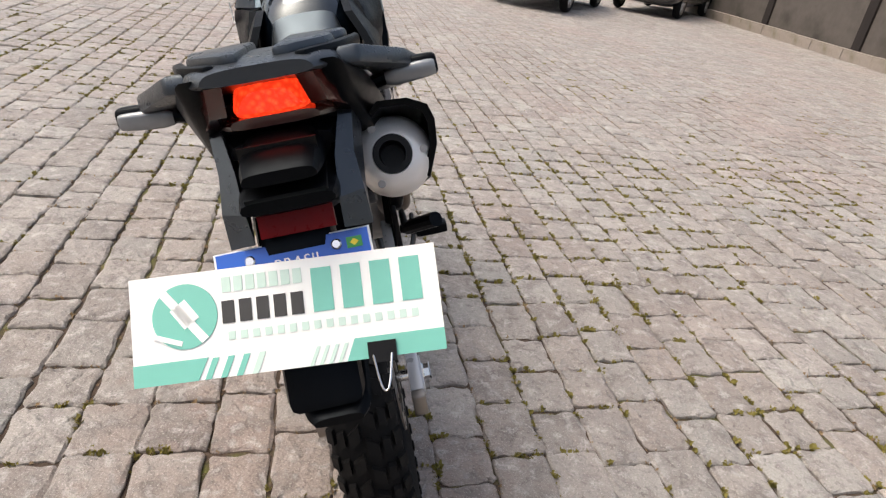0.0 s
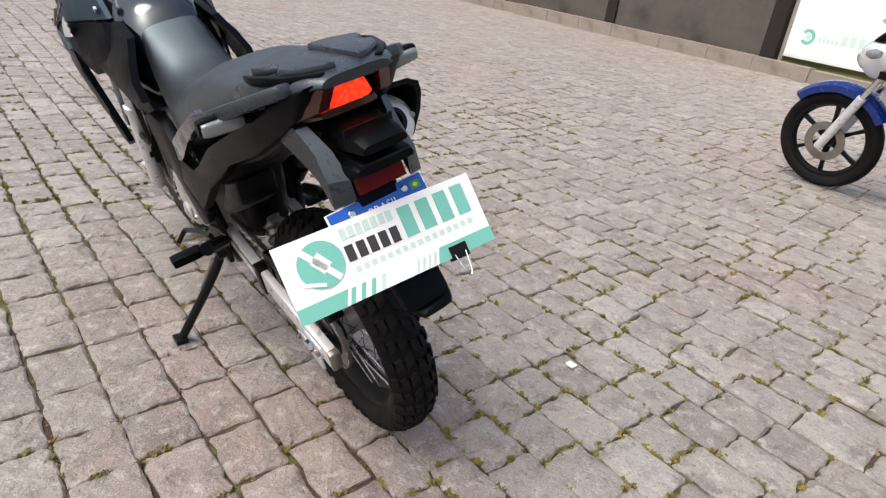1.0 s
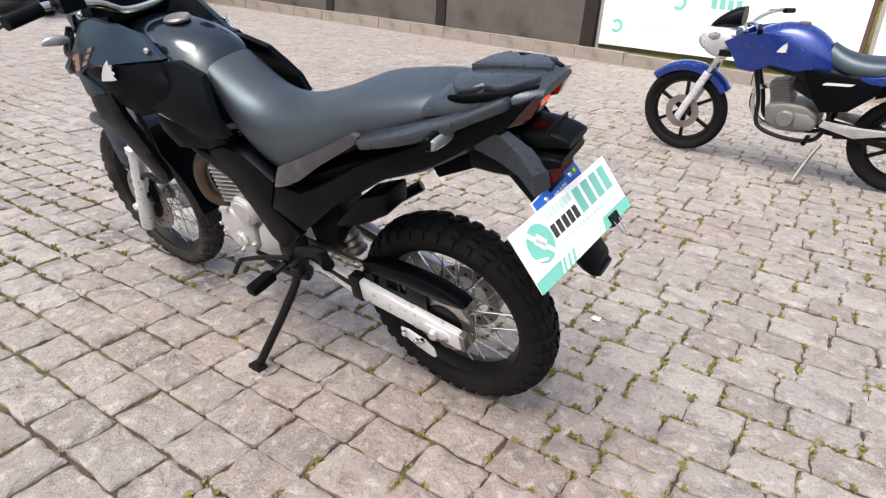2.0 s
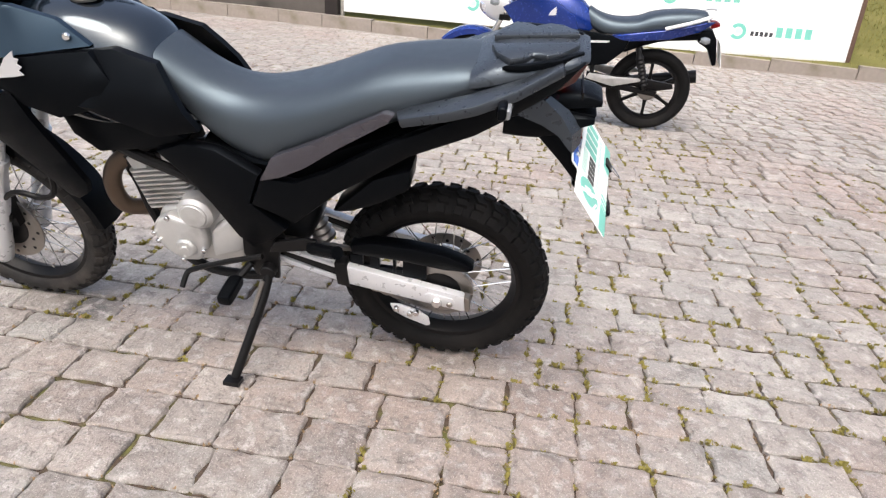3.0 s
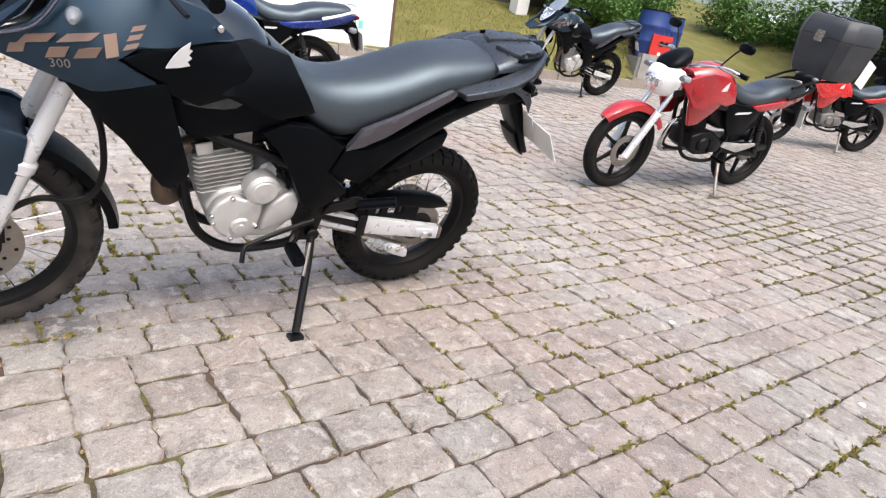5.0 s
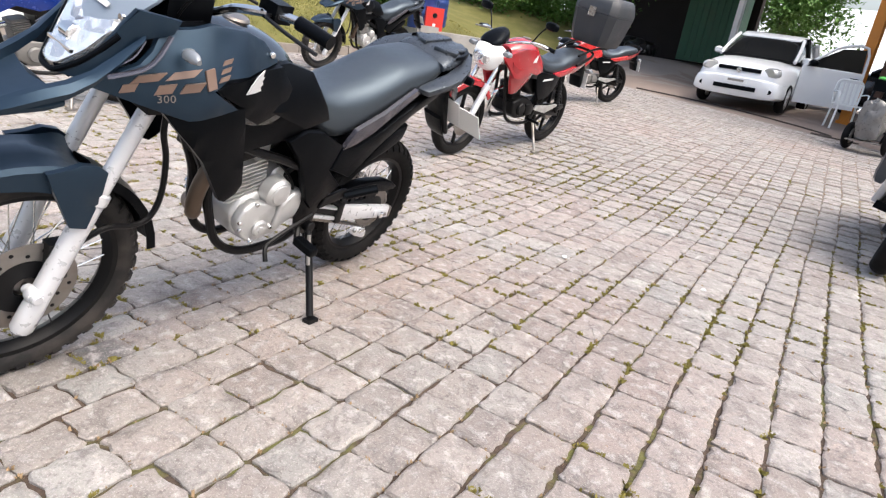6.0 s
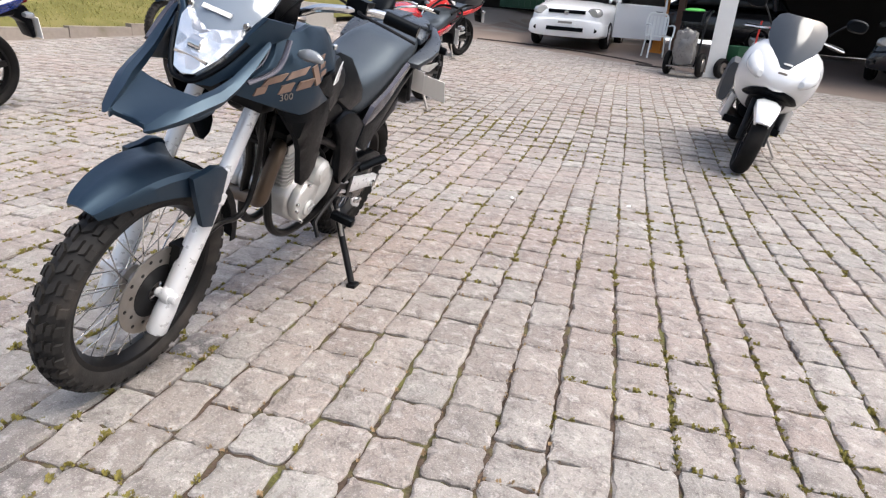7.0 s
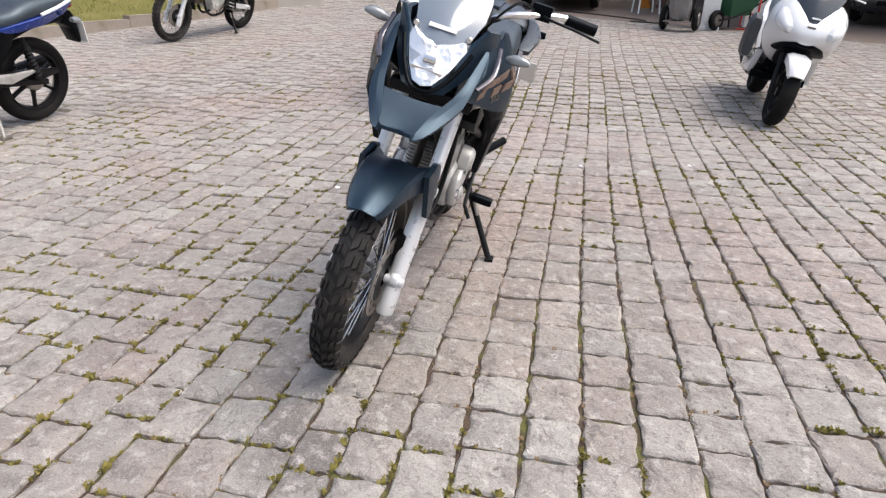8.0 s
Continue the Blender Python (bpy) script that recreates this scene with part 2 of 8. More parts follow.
def panel(outline, y_of, s, thick, step=0.045):
    """A curved body panel: an outline in x and z, bowed by y_of(x, z) on side s, thickened inwards, its rim eased."""
    bm = bmesh.new()
    bm.faces.new([bm.verts.new((x, 0, z)) for x, z in outline])
    for axis in (0, 2):
        lo, hi = min(p[axis // 2] for p in outline), max(p[axis // 2] for p in outline)
        k = lo + step * 0.5
        while k < hi:
            co, no = [0, 0, 0], [0, 0, 0]
            co[axis], no[axis] = k, 1
            bmesh.ops.bisect_plane(bm, geom=bm.verts[:] + bm.edges[:] + bm.faces[:], plane_co=co, plane_no=no, dist=0.002)
            k += step
    bmesh.ops.triangulate(bm, faces=[f for f in bm.faces if len(f.verts) > 4])
    for v in bm.verts:
        v.co.y = s * (y_of(v.co.x, v.co.z) - (0.004 if v.is_boundary else 0.0))
    back = bmesh.ops.extrude_face_region(bm, geom=bm.faces[:])
    for v in back["geom"]:
        if isinstance(v, bmesh.types.BMVert):
            v.co.y -= s * thick
    return bm


def smooth_line(points, per=6):
    pts = [Vector(p) for p in points]
    if len(pts) < 3:
        return pts
    out = []
    for i in range(len(pts) - 1):
        p0, p1, p2, p3 = pts[max(i - 1, 0)], pts[i], pts[i + 1], pts[min(i + 2, len(pts) - 1)]
        for k in range(per):
            t = k / per
            out.append(0.5 * ((2 * p1) + (p2 - p0) * t + (2 * p0 - 5 * p1 + 4 * p2 - p3) * t * t + (3 * p1 - p0 - 3 * p2 + p3) * t ** 3))
    out.append(pts[-1])
    return out


def tube(points, r, sides=10, per=6, r1=None, flat=1.0):
    """A round rod along a smooth line, from radius r to r1."""
    pts = smooth_line(points, per)
    bm = bmesh.new()
    rings = []
    n = len(pts)
    ref = Vector((0, 1, 0))
    for i, p in enumerate(pts):
        d = (pts[min(i + 1, n - 1)] - pts[max(i - 1, 0)]).normalized()
        if abs(d.dot(ref)) > 0.95:
            ref = Vector((0, 0, 1)) if abs(d.z) < 0.9 else Vector((1, 0, 0))
        a = (ref - d * ref.dot(d)).normalized()
        b = d.cross(a)
        ref = a
        rad = r if r1 is None else r + (r1 - r) * i / (n - 1)
        rings.append([bm.verts.new(p + a * rad * math.cos(2 * math.pi * k / sides) + b * rad * flat * math.sin(2 * math.pi * k / sides)) for k in range(sides)])
    for a, b in zip(rings, rings[1:]):
        for k in range(sides):
            bm.faces.new((a[k], a[(k + 1) % sides], b[(k + 1) % sides], b[k]))
    bm.faces.new(rings[0][::-1])
    bm.faces.new(rings[-1])
    return bm


def lathe(profile, sides=48, closed=True, m=None):
    """Turns a profile of (radius, y) about the y axis."""
    bm = bmesh.new()
    rings = []
    for r, y in profile:
        if r < 1e-5:
            rings.append([bm.verts.new((0, y, 0))])
        else:
            rings.append([bm.verts.new((r * math.cos(2 * math.pi * k / sides), y, r * math.sin(2 * math.pi * k / sides))) for k in range(sides)])
    pairs = list(zip(rings, rings[1:])) + ([(rings[-1], rings[0])] if closed else [])
    for a, b in pairs:
        for k in range(sides):
            q = [a[k % len(a)], a[(k + 1) % len(a)], b[(k + 1) % len(b)], b[k % len(b)]]
            u = []
            for v in q:
                if v not in u:
                    u.append(v)
            if len(u) > 2:
                bm.faces.new(u)
    if m is not None:
        bm.transform(m)
    return bm


def rod(x, z, y0, y1, r, bevel=0.003, sides=24, r1=None):
    """A disc or cylinder across the thing, from y0 to y1."""
    r1 = r if r1 is None else r1
    p = [(0, y0), (r - bevel, y0), (r, y0 + bevel), (r1, y1 - bevel), (r1 - bevel, y1), (0, y1)]
    return lathe(p, sides, closed=False, m=Matrix.Translation((x, 0, z)))


def loft(rings, cap=True):
    bm = bmesh.new()
    vs = [[bm.verts.new(p) for p in r] for r in rings]
    n = len(vs[0])
    for a, b in zip(vs, vs[1:]):
        for k in range(n):
            bm.faces.new((a[k], a[(k + 1) % n], b[(k + 1) % n], b[k]))
    if cap:
        bm.faces.new(vs[0][::-1])
        bm.faces.new(vs[-1])
    return bm


def body(stations, sides=20, power=2.6, per=3):
    """A rounded hull along x. Stations: x, z low, z high, half width low, half width high."""
    a = np.array(stations, float)
    dense = []
    for i in range(len(a) - 1):
        p0, p1, p2, p3 = a[max(i - 1, 0)], a[i], a[i + 1], a[min(i + 2, len(a) - 1)]
        for k in range(per):
            t = k / per
            dense.append(0.5 * ((2 * p1) + (p2 - p0) * t + (2 * p0 - 5 * p1 + 4 * p2 - p3) * t * t + (3 * p1 - p0 - 3 * p2 + p3) * t ** 3))
    dense.append(a[-1])
    rings = []
    for x, z0, z1, w0, w1 in dense:
        ring = []
        for k in range(sides):
            th = 2 * math.pi * k / sides
            c, s = math.cos(th), math.sin(th)
            u = math.copysign(abs(c) ** (2 / power), c)
            v = math.copysign(abs(s) ** (2 / power), s)
            f = (v + 1) / 2
            ring.append((x, u * max(0.002, w0 + (w1 - w0) * f), (z0 + z1) / 2 + v * max(0.002, (z1 - z0) / 2)))
        rings.append(ring)
    return loft(rings)


def knobby_tyre(R, w, bead, knobs=True, seed=1):
    """A tyre about the y axis: outer radius R, half width w, inner radius bead. Tread blocks stand on the carcass in slanted pairs and shoulder rows."""
    h = R - bead
    edge = radians(68)
    lower = [(bead, -0.60), (bead + h * 0.10, -0.80), (bead + h * 0.34, -0.95), (bead + h * 0.52, -0.99)]

    def crown(y):
        a = math.asin(max(-1.0, min(1.0, y / 0.985)) * math.sin(edge))
        return bead + h * 0.55 + h * 0.39 * (math.cos(a) - math.cos(edge)) / (1 - math.cos(edge))
    tread = [(crown(-0.985 + 1.97 * i / 12), -0.985 + 1.97 * i / 12) for i in range(13)]
    prof = lower + tread + [(r, -y) for r, y in lower[::-1]]
    carcass = lathe([(r, y * w) for r, y in prof], 96 if knobs else 72)
    if not knobs:
        return carcass, None
    bm = bmesh.new()
    rng = random.Random(seed)
    n = 38
    pitch = 2 * math.pi / n
    # each block: start and end along the tread, inner and outer edge across it, slant
    kinds = ((0.05, 0.62, 0.05, 0.42, 0.30), (0.55, 1.12, -0.42, -0.05, -0.30), (0.10, 0.68, 0.50, 0.74, 0.12), (0.60, 1.18, -0.74, -0.50, -0.12), (0.0, 0.55, 0.79, 1.02, 0.0), (0.5, 1.05, -1.02, -0.79, 0.0))
    for k in range(n):
        for a0, a1, y0, y1, skew in kinds:
            low, high = [], []
            tall = 0.0105 * rng.uniform(0.85, 1.0)
            for a, y in ((a0, y0), (a1, y0), (a1, y1), (a0, y1)):
                t = pitch * (k + a + skew * (y - (y0 + y1) / 2) / (y1 - y0))
                r = crown(y)
                low.append(bm.verts.new(((r - 0.003) * math.cos(t), y * w, (r - 0.003) * math.sin(t))))
                ym, tm = (y0 + y1) / 2, pitch * (k + (a0 + a1) / 2)
                y2, t2 = ym + (y - ym) * 0.88, tm + (t - tm) * 0.88
                wide = 1.0 if abs(y2) < 0.9 else 0.6
                high.append(bm.verts.new(((r + tall * wide) * math.cos(t2), y2 * w * (1.0 if abs(y2) < 0.75 else 1.05), (r + tall * wide) * math.sin(t2))))
            bm.faces.new(high)
            for q in range(4):
                bm.faces.new((low[q], low[(q + 1) % 4], high[(q + 1) % 4], high[q]))
    return carcass, bm


def lift(x, y):
    """Height of the yard: level round the bike, rising towards the shed and the grass bank."""
    w = 0.5 * x - 0.87 * y - 1.2
    v = min((w + math.sqrt(w * w + 0.25)) / 2, 14.0)
    u = min(max(0.0, w - 1.8), 9.0)
    ease = lambda q: min(1.0, max(0.0, q)) ** 2 * (3 - 2 * min(1.0, max(0.0, q)))
    ramp = 0.55 * ease((x - 4.4) / 3.0) * ease((-y - 10.2) / 4.0)
    drop = 0.30 * max(0.0, -y - 18.0) if y > -60 else 12.6
    return 0.21 * (1 - math.exp(-v / 4.2)) + 0.01 * v + 0.003 * u * u - 0.001 + ramp - drop


def on_ground(x, y, turn=0.0, lean=0.0, dz=0.0):
    return pose(x, y, lift(x, y) + dz, 0, 0, turn) @ pose(0, 0, 0, lean, 0, 0)


def set_down(ob, x, y, turn, lean, base, size=1.0, sink=0.0):
    """Stands a two-wheeler with its rear wheel at (x, y), both wheels on the sloping yard."""
    a = radians(turn)
    dz = lift(x + base * size * math.cos(a), y + base * size * math.sin(a)) - lift(x, y)
    ob.matrix_basis = pose(x, y, lift(x, y), 0, 0, turn) @ Matrix.Rotation(-math.atan2(dz, base * size), 4, 'Y') @ pose(0, 0, 0, lean, 0, 0) @ pose(0, 0, -sink * size)
    ob.scale = (size, size, size)


# ---- ground materials ----
def ground_material():
    """Earth with moss in patches; away from the bikes the colour fades to a pale stone tone."""
    m, n, l, b = nodes_of("joint_earth_and_moss")
    tc = n.new("ShaderNodeTexCoord")
    big, mid, fine = (n.new("ShaderNodeTexNoise") for _ in range(3))
    for k, s, d in ((big, 1.3, 3), (mid, 14.0, 5), (fine, 120.0, 4)):
        k.inputs["Scale"].default_value, k.inputs["Detail"].default_value = s, d
        l.new(tc.outputs["Object"], k.inputs["Vector"])
    earth = n.new("ShaderNodeMix")
    earth.data_type = 'RGBA'
    earth.inputs["A"].default_value, earth.inputs["B"].default_value = (0.022, 0.015, 0.011, 1), (0.110, 0.074, 0.052, 1)
    l.new(fine.outputs["Fac"], earth.inputs["Factor"])
    moss = n.new("ShaderNodeMix")
    moss.data_type = 'RGBA'
    moss.inputs["A"].default_value, moss.inputs["B"].default_value = (0.035, 0.042, 0.010, 1), (0.17, 0.16, 0.045, 1)
    l.new(fine.outputs["Fac"], moss.inputs["Factor"])
    s1 = n.new("ShaderNodeMath")
    s1.operation = 'MULTIPLY_ADD'
    l.new(big.outputs["Fac"], s1.inputs[0])
    s1.inputs[1].default_value = 0.8
    l.new(mid.outputs["Fac"], s1.inputs[2])
    r = n.new("ShaderNodeMapRange")
    r.inputs["From Min"].default_value, r.inputs["From Max"].default_value = 0.90, 1.08
    l.new(s1.outputs[0], r.inputs["Value"])
    mx = n.new("ShaderNodeMix")
    mx.data_type = 'RGBA'
    l.new(r.outputs["Result"], mx.inputs["Factor"])
    l.new(earth.outputs["Result"], mx.inputs["A"])
    l.new(moss.outputs["Result"], mx.inputs["B"])
    # blend to a pale stone tone, growing with distance from the bikes
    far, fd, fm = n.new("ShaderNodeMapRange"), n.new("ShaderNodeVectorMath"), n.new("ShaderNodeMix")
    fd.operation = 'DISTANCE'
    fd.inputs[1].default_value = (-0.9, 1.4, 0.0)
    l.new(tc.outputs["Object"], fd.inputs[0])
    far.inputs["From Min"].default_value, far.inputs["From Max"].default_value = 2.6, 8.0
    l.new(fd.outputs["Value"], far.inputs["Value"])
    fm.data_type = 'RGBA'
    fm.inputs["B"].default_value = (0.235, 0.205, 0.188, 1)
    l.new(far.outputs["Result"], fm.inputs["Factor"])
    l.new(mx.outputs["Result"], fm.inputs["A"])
    l.new(fm.outputs["Result"], b.inputs["Base Color"])
    b.inputs["Roughness"].default_value = 0.95
    bp = n.new("ShaderNodeBump")
    bp.inputs["Distance"].default_value, bp.inputs["Strength"].default_value = 0.01, 0.8
    l.new(fine.outputs["Fac"], bp.inputs["Height"])
    l.new(bp.outputs["Normal"], b.inputs["Normal"])
    return m


# broad grey-brown patches, darker than the setts round them: x, y, radius, amount
BROAD_PATCHES = ((-0.95, 0.35, 0.55, 0.25), (-1.25, 1.15, 0.50, 0.20))


def stone_material():
    """Pinkish-grey split granite: each stone its own tint, crystals, worn dark patches, rough relief."""
    m, n, l, b = nodes_of("granite_sett")
    tc, geo, info = n.new("ShaderNodeTexCoord"), n.new("ShaderNodeNewGeometry"), n.new("ShaderNodeObjectInfo")
    pos = n.new("ShaderNodeNewGeometry")
    add = n.new("ShaderNodeMath")
    l.new(geo.outputs["Random Per Island"], add.inputs[0])
    l.new(info.outputs["Random"], add.inputs[1])
    fr = n.new("ShaderNodeMath")
    fr.operation = 'FRACT'
    l.new(add.outputs[0], fr.inputs[0])
    ramp = n.new("ShaderNodeValToRGB")
    e = ramp.color_ramp.elements
    e[0].color, e[1].color = (0.221, 0.202, 0.186, 1), (0.340, 0.328, 0.305, 1)
    for p_, c_ in ((0.25, (0.288, 0.256, 0.232, 1)), (0.5, (0.267, 0.260, 0.244, 1)), (0.78, (0.310, 0.281, 0.258, 1))):
        k = e.new(p_)
        k.color = c_
    l.new(fr.outputs[0], ramp.inputs["Fac"])
    out = ramp.outputs["Color"]

    def layer(scale, lo, hi, col, amount, detail=4, rough=0.6):
        nonlocal out
        t = n.new("ShaderNodeTexNoise")
        t.inputs["Scale"].default_value, t.inputs["Detail"].default_value, t.inputs["Roughness"].default_value = scale, detail, rough
        l.new(pos.outputs["Position"], t.inputs["Vector"])
        r = n.new("ShaderNodeMapRange")
        r.inputs["From Min"].default_value, r.inputs["From Max"].default_value, r.inputs["To Max"].default_value = lo, hi, amount
        l.new(t.outputs["Fac"], r.inputs["Value"])
        x = n.new("ShaderNodeMix")
        x.data_type = 'RGBA'
        x.inputs["B"].default_value = (*col, 1)
        l.new(r.outputs["Result"], x.inputs["Factor"])
        l.new(out, x.inputs["A"])
        out = x.outputs["Result"]
        return t

    def blotch(cx, cy, rad, amount, col=(0.06, 0.06, 0.065)):
        """A blotch with a ragged outline: an old oil stain by default, other tones by col."""
        nonlocal out
        d, t, a, r = n.new("ShaderNodeVectorMath"), n.new("ShaderNodeTexNoise"), n.new("ShaderNodeMath"), n.new("ShaderNodeMapRange")
        d.operation = 'DISTANCE'
        d.inputs[1].default_value = (cx, cy, 0.0)
        l.new(pos.outputs["Position"], d.inputs[0])
        t.inputs["Scale"].default_value, t.inputs["Detail"].default_value = 14, 4
        l.new(pos.outputs["Position"], t.inputs["Vector"])
        a.operation = 'MULTIPLY_ADD'
        l.new(t.outputs["Fac"], a.inputs[0])
        a.inputs[1].default_value = rad * 1.4
        l.new(d.outputs["Value"], a.inputs[2])
        r.inputs["From Min"].default_value, r.inputs["From Max"].default_value = rad * 1.9, rad * 1.35
        r.inputs["To Max"].default_value = amount
        l.new(a.outputs[0], r.inputs["Value"])
        x = n.new("ShaderNodeMix")
        x.data_type = 'RGBA'
        x.inputs["B"].default_value = (*col, 1)
        l.new(r.outputs["Result"], x.inputs["Factor"])
        l.new(out, x.inputs["A"])
        out = x.outputs["Result"]
    for cx, cy, rad, amount in ((-0.15, 1.88, 0.10, 0.55), (-0.405, 2.19, 0.085, 0.85), (-0.556, 2.85, 0.16, 0.45)):
        blotch(cx, cy, rad, amount)
    for cx, cy, rad, amount in BROAD_PATCHES:
        blotch(cx, cy, rad, amount, (0.15, 0.130, 0.118))
    for cx, cy, rad, amount in ((-0.20, 0.85, 0.55, 0.42), (-0.75, 0.35, 0.40, 0.25), (-0.5, 1.7, 0.45, 0.25)):
        blotch(cx, cy, rad, amount, (0.26, 0.175, 0.145))
    for cx, cy, rad, amount in ((-1.75, -1.56, 0.22, 0.5), (-1.35, -1.5, 0.15, 0.3), (-0.56, -0.45, 0.16, 0.4), (-0.16, -1.63, 0.2, 0.25), (3.5, 0.3, 0.35, 0.35)):
        blotch(cx, cy, rad, amount, (0.10, 0.085, 0.08))
    layer(0.55, 0.50, 0.72, (0.33, 0.215, 0.185), 0.45, 3)
    layer(2.2, 0.52, 0.70, (0.17, 0.150, 0.142), 0.40, 4)
    layer(13, 0.50, 0.60, (0.135, 0.118, 0.110), 0.62, 4, 0.55)
    layer(26, 0.53, 0.63, (0.56, 0.525, 0.505), 0.50, 4, 0.6)
    layer(52, 0.55, 0.64, (0.085, 0.070, 0.062), 0.46, 4, 0.6)
    layer(150, 0.52, 0.66, (0.18, 0.153, 0.14), 0.40, 3)
    layer(240, 0.56, 0.70, (0.64, 0.595, 0.56), 0.40, 2)
    l.new(out, b.inputs["Base Color"])
    b.inputs["Roughness"].default_value = 0.62
    b.inputs["Specular IOR Level"].default_value = 0.5
    last = None
    for scale, dist, det in ((22, 0.021, 6), (80, 0.0055, 5)):
        h = n.new("ShaderNodeTexNoise")
        h.inputs["Scale"].default_value, h.inputs["Detail"].default_value, h.inputs["Roughness"].default_value = scale, det, 0.68
        l.new(pos.outputs["Position"], h.inputs["Vector"])
        bp = n.new("ShaderNodeBump")
        bp.inputs["Distance"].default_value, bp.inputs["Strength"].default_value = dist, 0.8
        l.new(h.outputs["Fac"], bp.inputs["Height"])
        if last:
            l.new(last.outputs["Normal"], bp.inputs["Normal"])
        last = bp
    l.new(last.outputs["Normal"], b.inputs["Normal"])
    return m


M_EARTH = ground_material()
M_SETT = stone_material()
COURSE = Vector((-0.272, 0.962))
ACROSS = Vector((0.962, 0.272))


def curb_x(y):
    """The line of the kerb, as x over y."""
    ks = ((-12.0, 8.4), (-9.0, 8.2), (-6.0, 7.9), (-3.5, 7.85), (-1.0, 7.90), (1.0, 7.95), (4.0, 7.75), (5.5, 7.58), (7.5, 7.25), (10.0, 6.80), (13.0, 6.25), (18.0, 5.3), (26.0, 3.5))
    for (y0, x0), (y1, x1) in zip(ks, ks[1:]):
        if y <= y1:
            t = max(0.0, (y - y0) / (y1 - y0))
            return x0 + (x1 - x0) * t
    return ks[-1][1]


def ground_sheet():
    xs = [-400, -120, -40, -20, -12] + [i * 0.5 for i in range(-18, 33)] + [20, 30, 60, 150, 400]
    ys = [-400, -120, -45, -30, -22] + [i * 0.5 for i in range(-36, 45)] + [26, 34, 60, 150, 400]
    v = [(x, y, lift(x, y) - 0.013 + 0.0075 * min(1.0, max(0.0, (math.hypot(x + 0.9, y - 1.4) - 2.4) / 2.6))) for y in ys for x in xs]
    w = len(xs)
    f = [(j * w + i, j * w + i + 1, (j + 1) * w + i + 1, (j + 1) * w + i) for j in range(len(ys) - 1) for i in range(w - 1)]
    me = bpy.data.meshes.new("ground")
    me.from_pydata(v, [], f)
    for p in me.polygons:
        p.use_smooth = True
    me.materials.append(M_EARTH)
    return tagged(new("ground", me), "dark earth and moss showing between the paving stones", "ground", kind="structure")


ground = ground_sheet()


# ---- site materials ----
M_CONCRETE = simple("weathered_concrete", (0.30, 0.285, 0.265), 0.9, vary=0.25, scale=18, bump=0.5, bump_scale=60, dirt=0.6, dirt_color=(0.12, 0.11, 0.10), spec=0.3)
M_WALL = simple("stained_grey_wall", (0.095, 0.085, 0.077), 0.92, vary=0.45, scale=9, bump=0.8, bump_scale=30, dirt=0.7, dirt_color=(0.028, 0.025, 0.022), spec=0.2)
# near-black pillar tone; on the shed walls it carries the shade
M_PILLAR_SHADE = simple("dark_wall_pillar", (0.024, 0.020, 0.019), 0.9, vary=0.3, scale=14, bump=0.5, bump_scale=40, spec=0.2)
M_KERB = simple("granite_kerb", (0.25, 0.218, 0.192), 0.85, vary=0.35, scale=22, bump=0.7, bump_scale=70, dirt=0.65, dirt_color=(0.115, 0.098, 0.060), spec=0.3)
M_FLOOR = simple("dusty_brown_floor", (0.21, 0.165, 0.14), 0.85, vary=0.25, scale=6, bump=0.3, bump_scale=80, dirt=0.4, dirt_color=(0.12, 0.09, 0.075), spec=0.35)
M_GRASS = simple("turf", (0.12, 0.115, 0.035), 0.95, vary=0.45, scale=14, bump=0.8, bump_scale=120, dirt=0.5, dirt_color=(0.20, 0.165, 0.075), spec=0.2)
M_BLADE = simple("grass_blades", (0.19, 0.18, 0.055), 0.8, vary=0.4, scale=8, spec=0.25)
M_LEAF = simple("bush_leaves", (0.075, 0.16, 0.028), 0.6, vary=0.45, scale=12, spec=0.35)
M_BRANCH = simple("bark", (0.09, 0.065, 0.045), 0.9, vary=0.3, scale=30, bump=0.5, bump_scale=80)
M_GREEN = simple("dark_green_paint", (0.015, 0.085, 0.042), 0.55, vary=0.25, scale=10, dirt=0.4, dirt_color=(0.05, 0.045, 0.03))
M_WHITEWASH = simple("whitewashed_post", (0.66, 0.66, 0.65), 0.75, vary=0.1, scale=10, bump=0.3, bump_scale=60, dirt=0.25, dirt_color=(0.35, 0.32, 0.28))
M_ORANGE = simple("orange_painted_post", (0.55, 0.20, 0.02), 0.55, vary=0.2, scale=14, dirt=0.2)
M_WOOD = simple("weathered_brown_post", (0.085, 0.045, 0.03), 0.75, vary=0.35, scale=25, bump=0.5, bump_scale=80)
M_BARREL = simple("blue_plastic_drum", (0.010, 0.035, 0.16), 0.45, vary=0.15, scale=12, dirt=0.15)
M_REDBOX = simple("red_painted_box", (0.52, 0.022, 0.012), 0.45, vary=0.12, scale=12)
M_ROOF = simple("roof_sheeting", (0.22, 0.21, 0.20), 0.7, vary=0.25, scale=6)
M_BAG = simple("black_refuse_bag", (0.010, 0.010, 0.012), 0.3, vary=0.2, scale=30, bump=0.6, bump_scale=25)
M_ROPE = simple("dusty_cable", (0.05, 0.04, 0.035), 0.8, vary=0.2)


def bank(x, y):
    """Height of the grass bank behind the kerb."""
    d = x - curb_x(y) - 0.14
    return lift(x, y) + 0.12 + max(0.0, d) * 0.17 + 0.30 * (1 - math.exp(-max(0.0, d - 0.2) / 0.8))


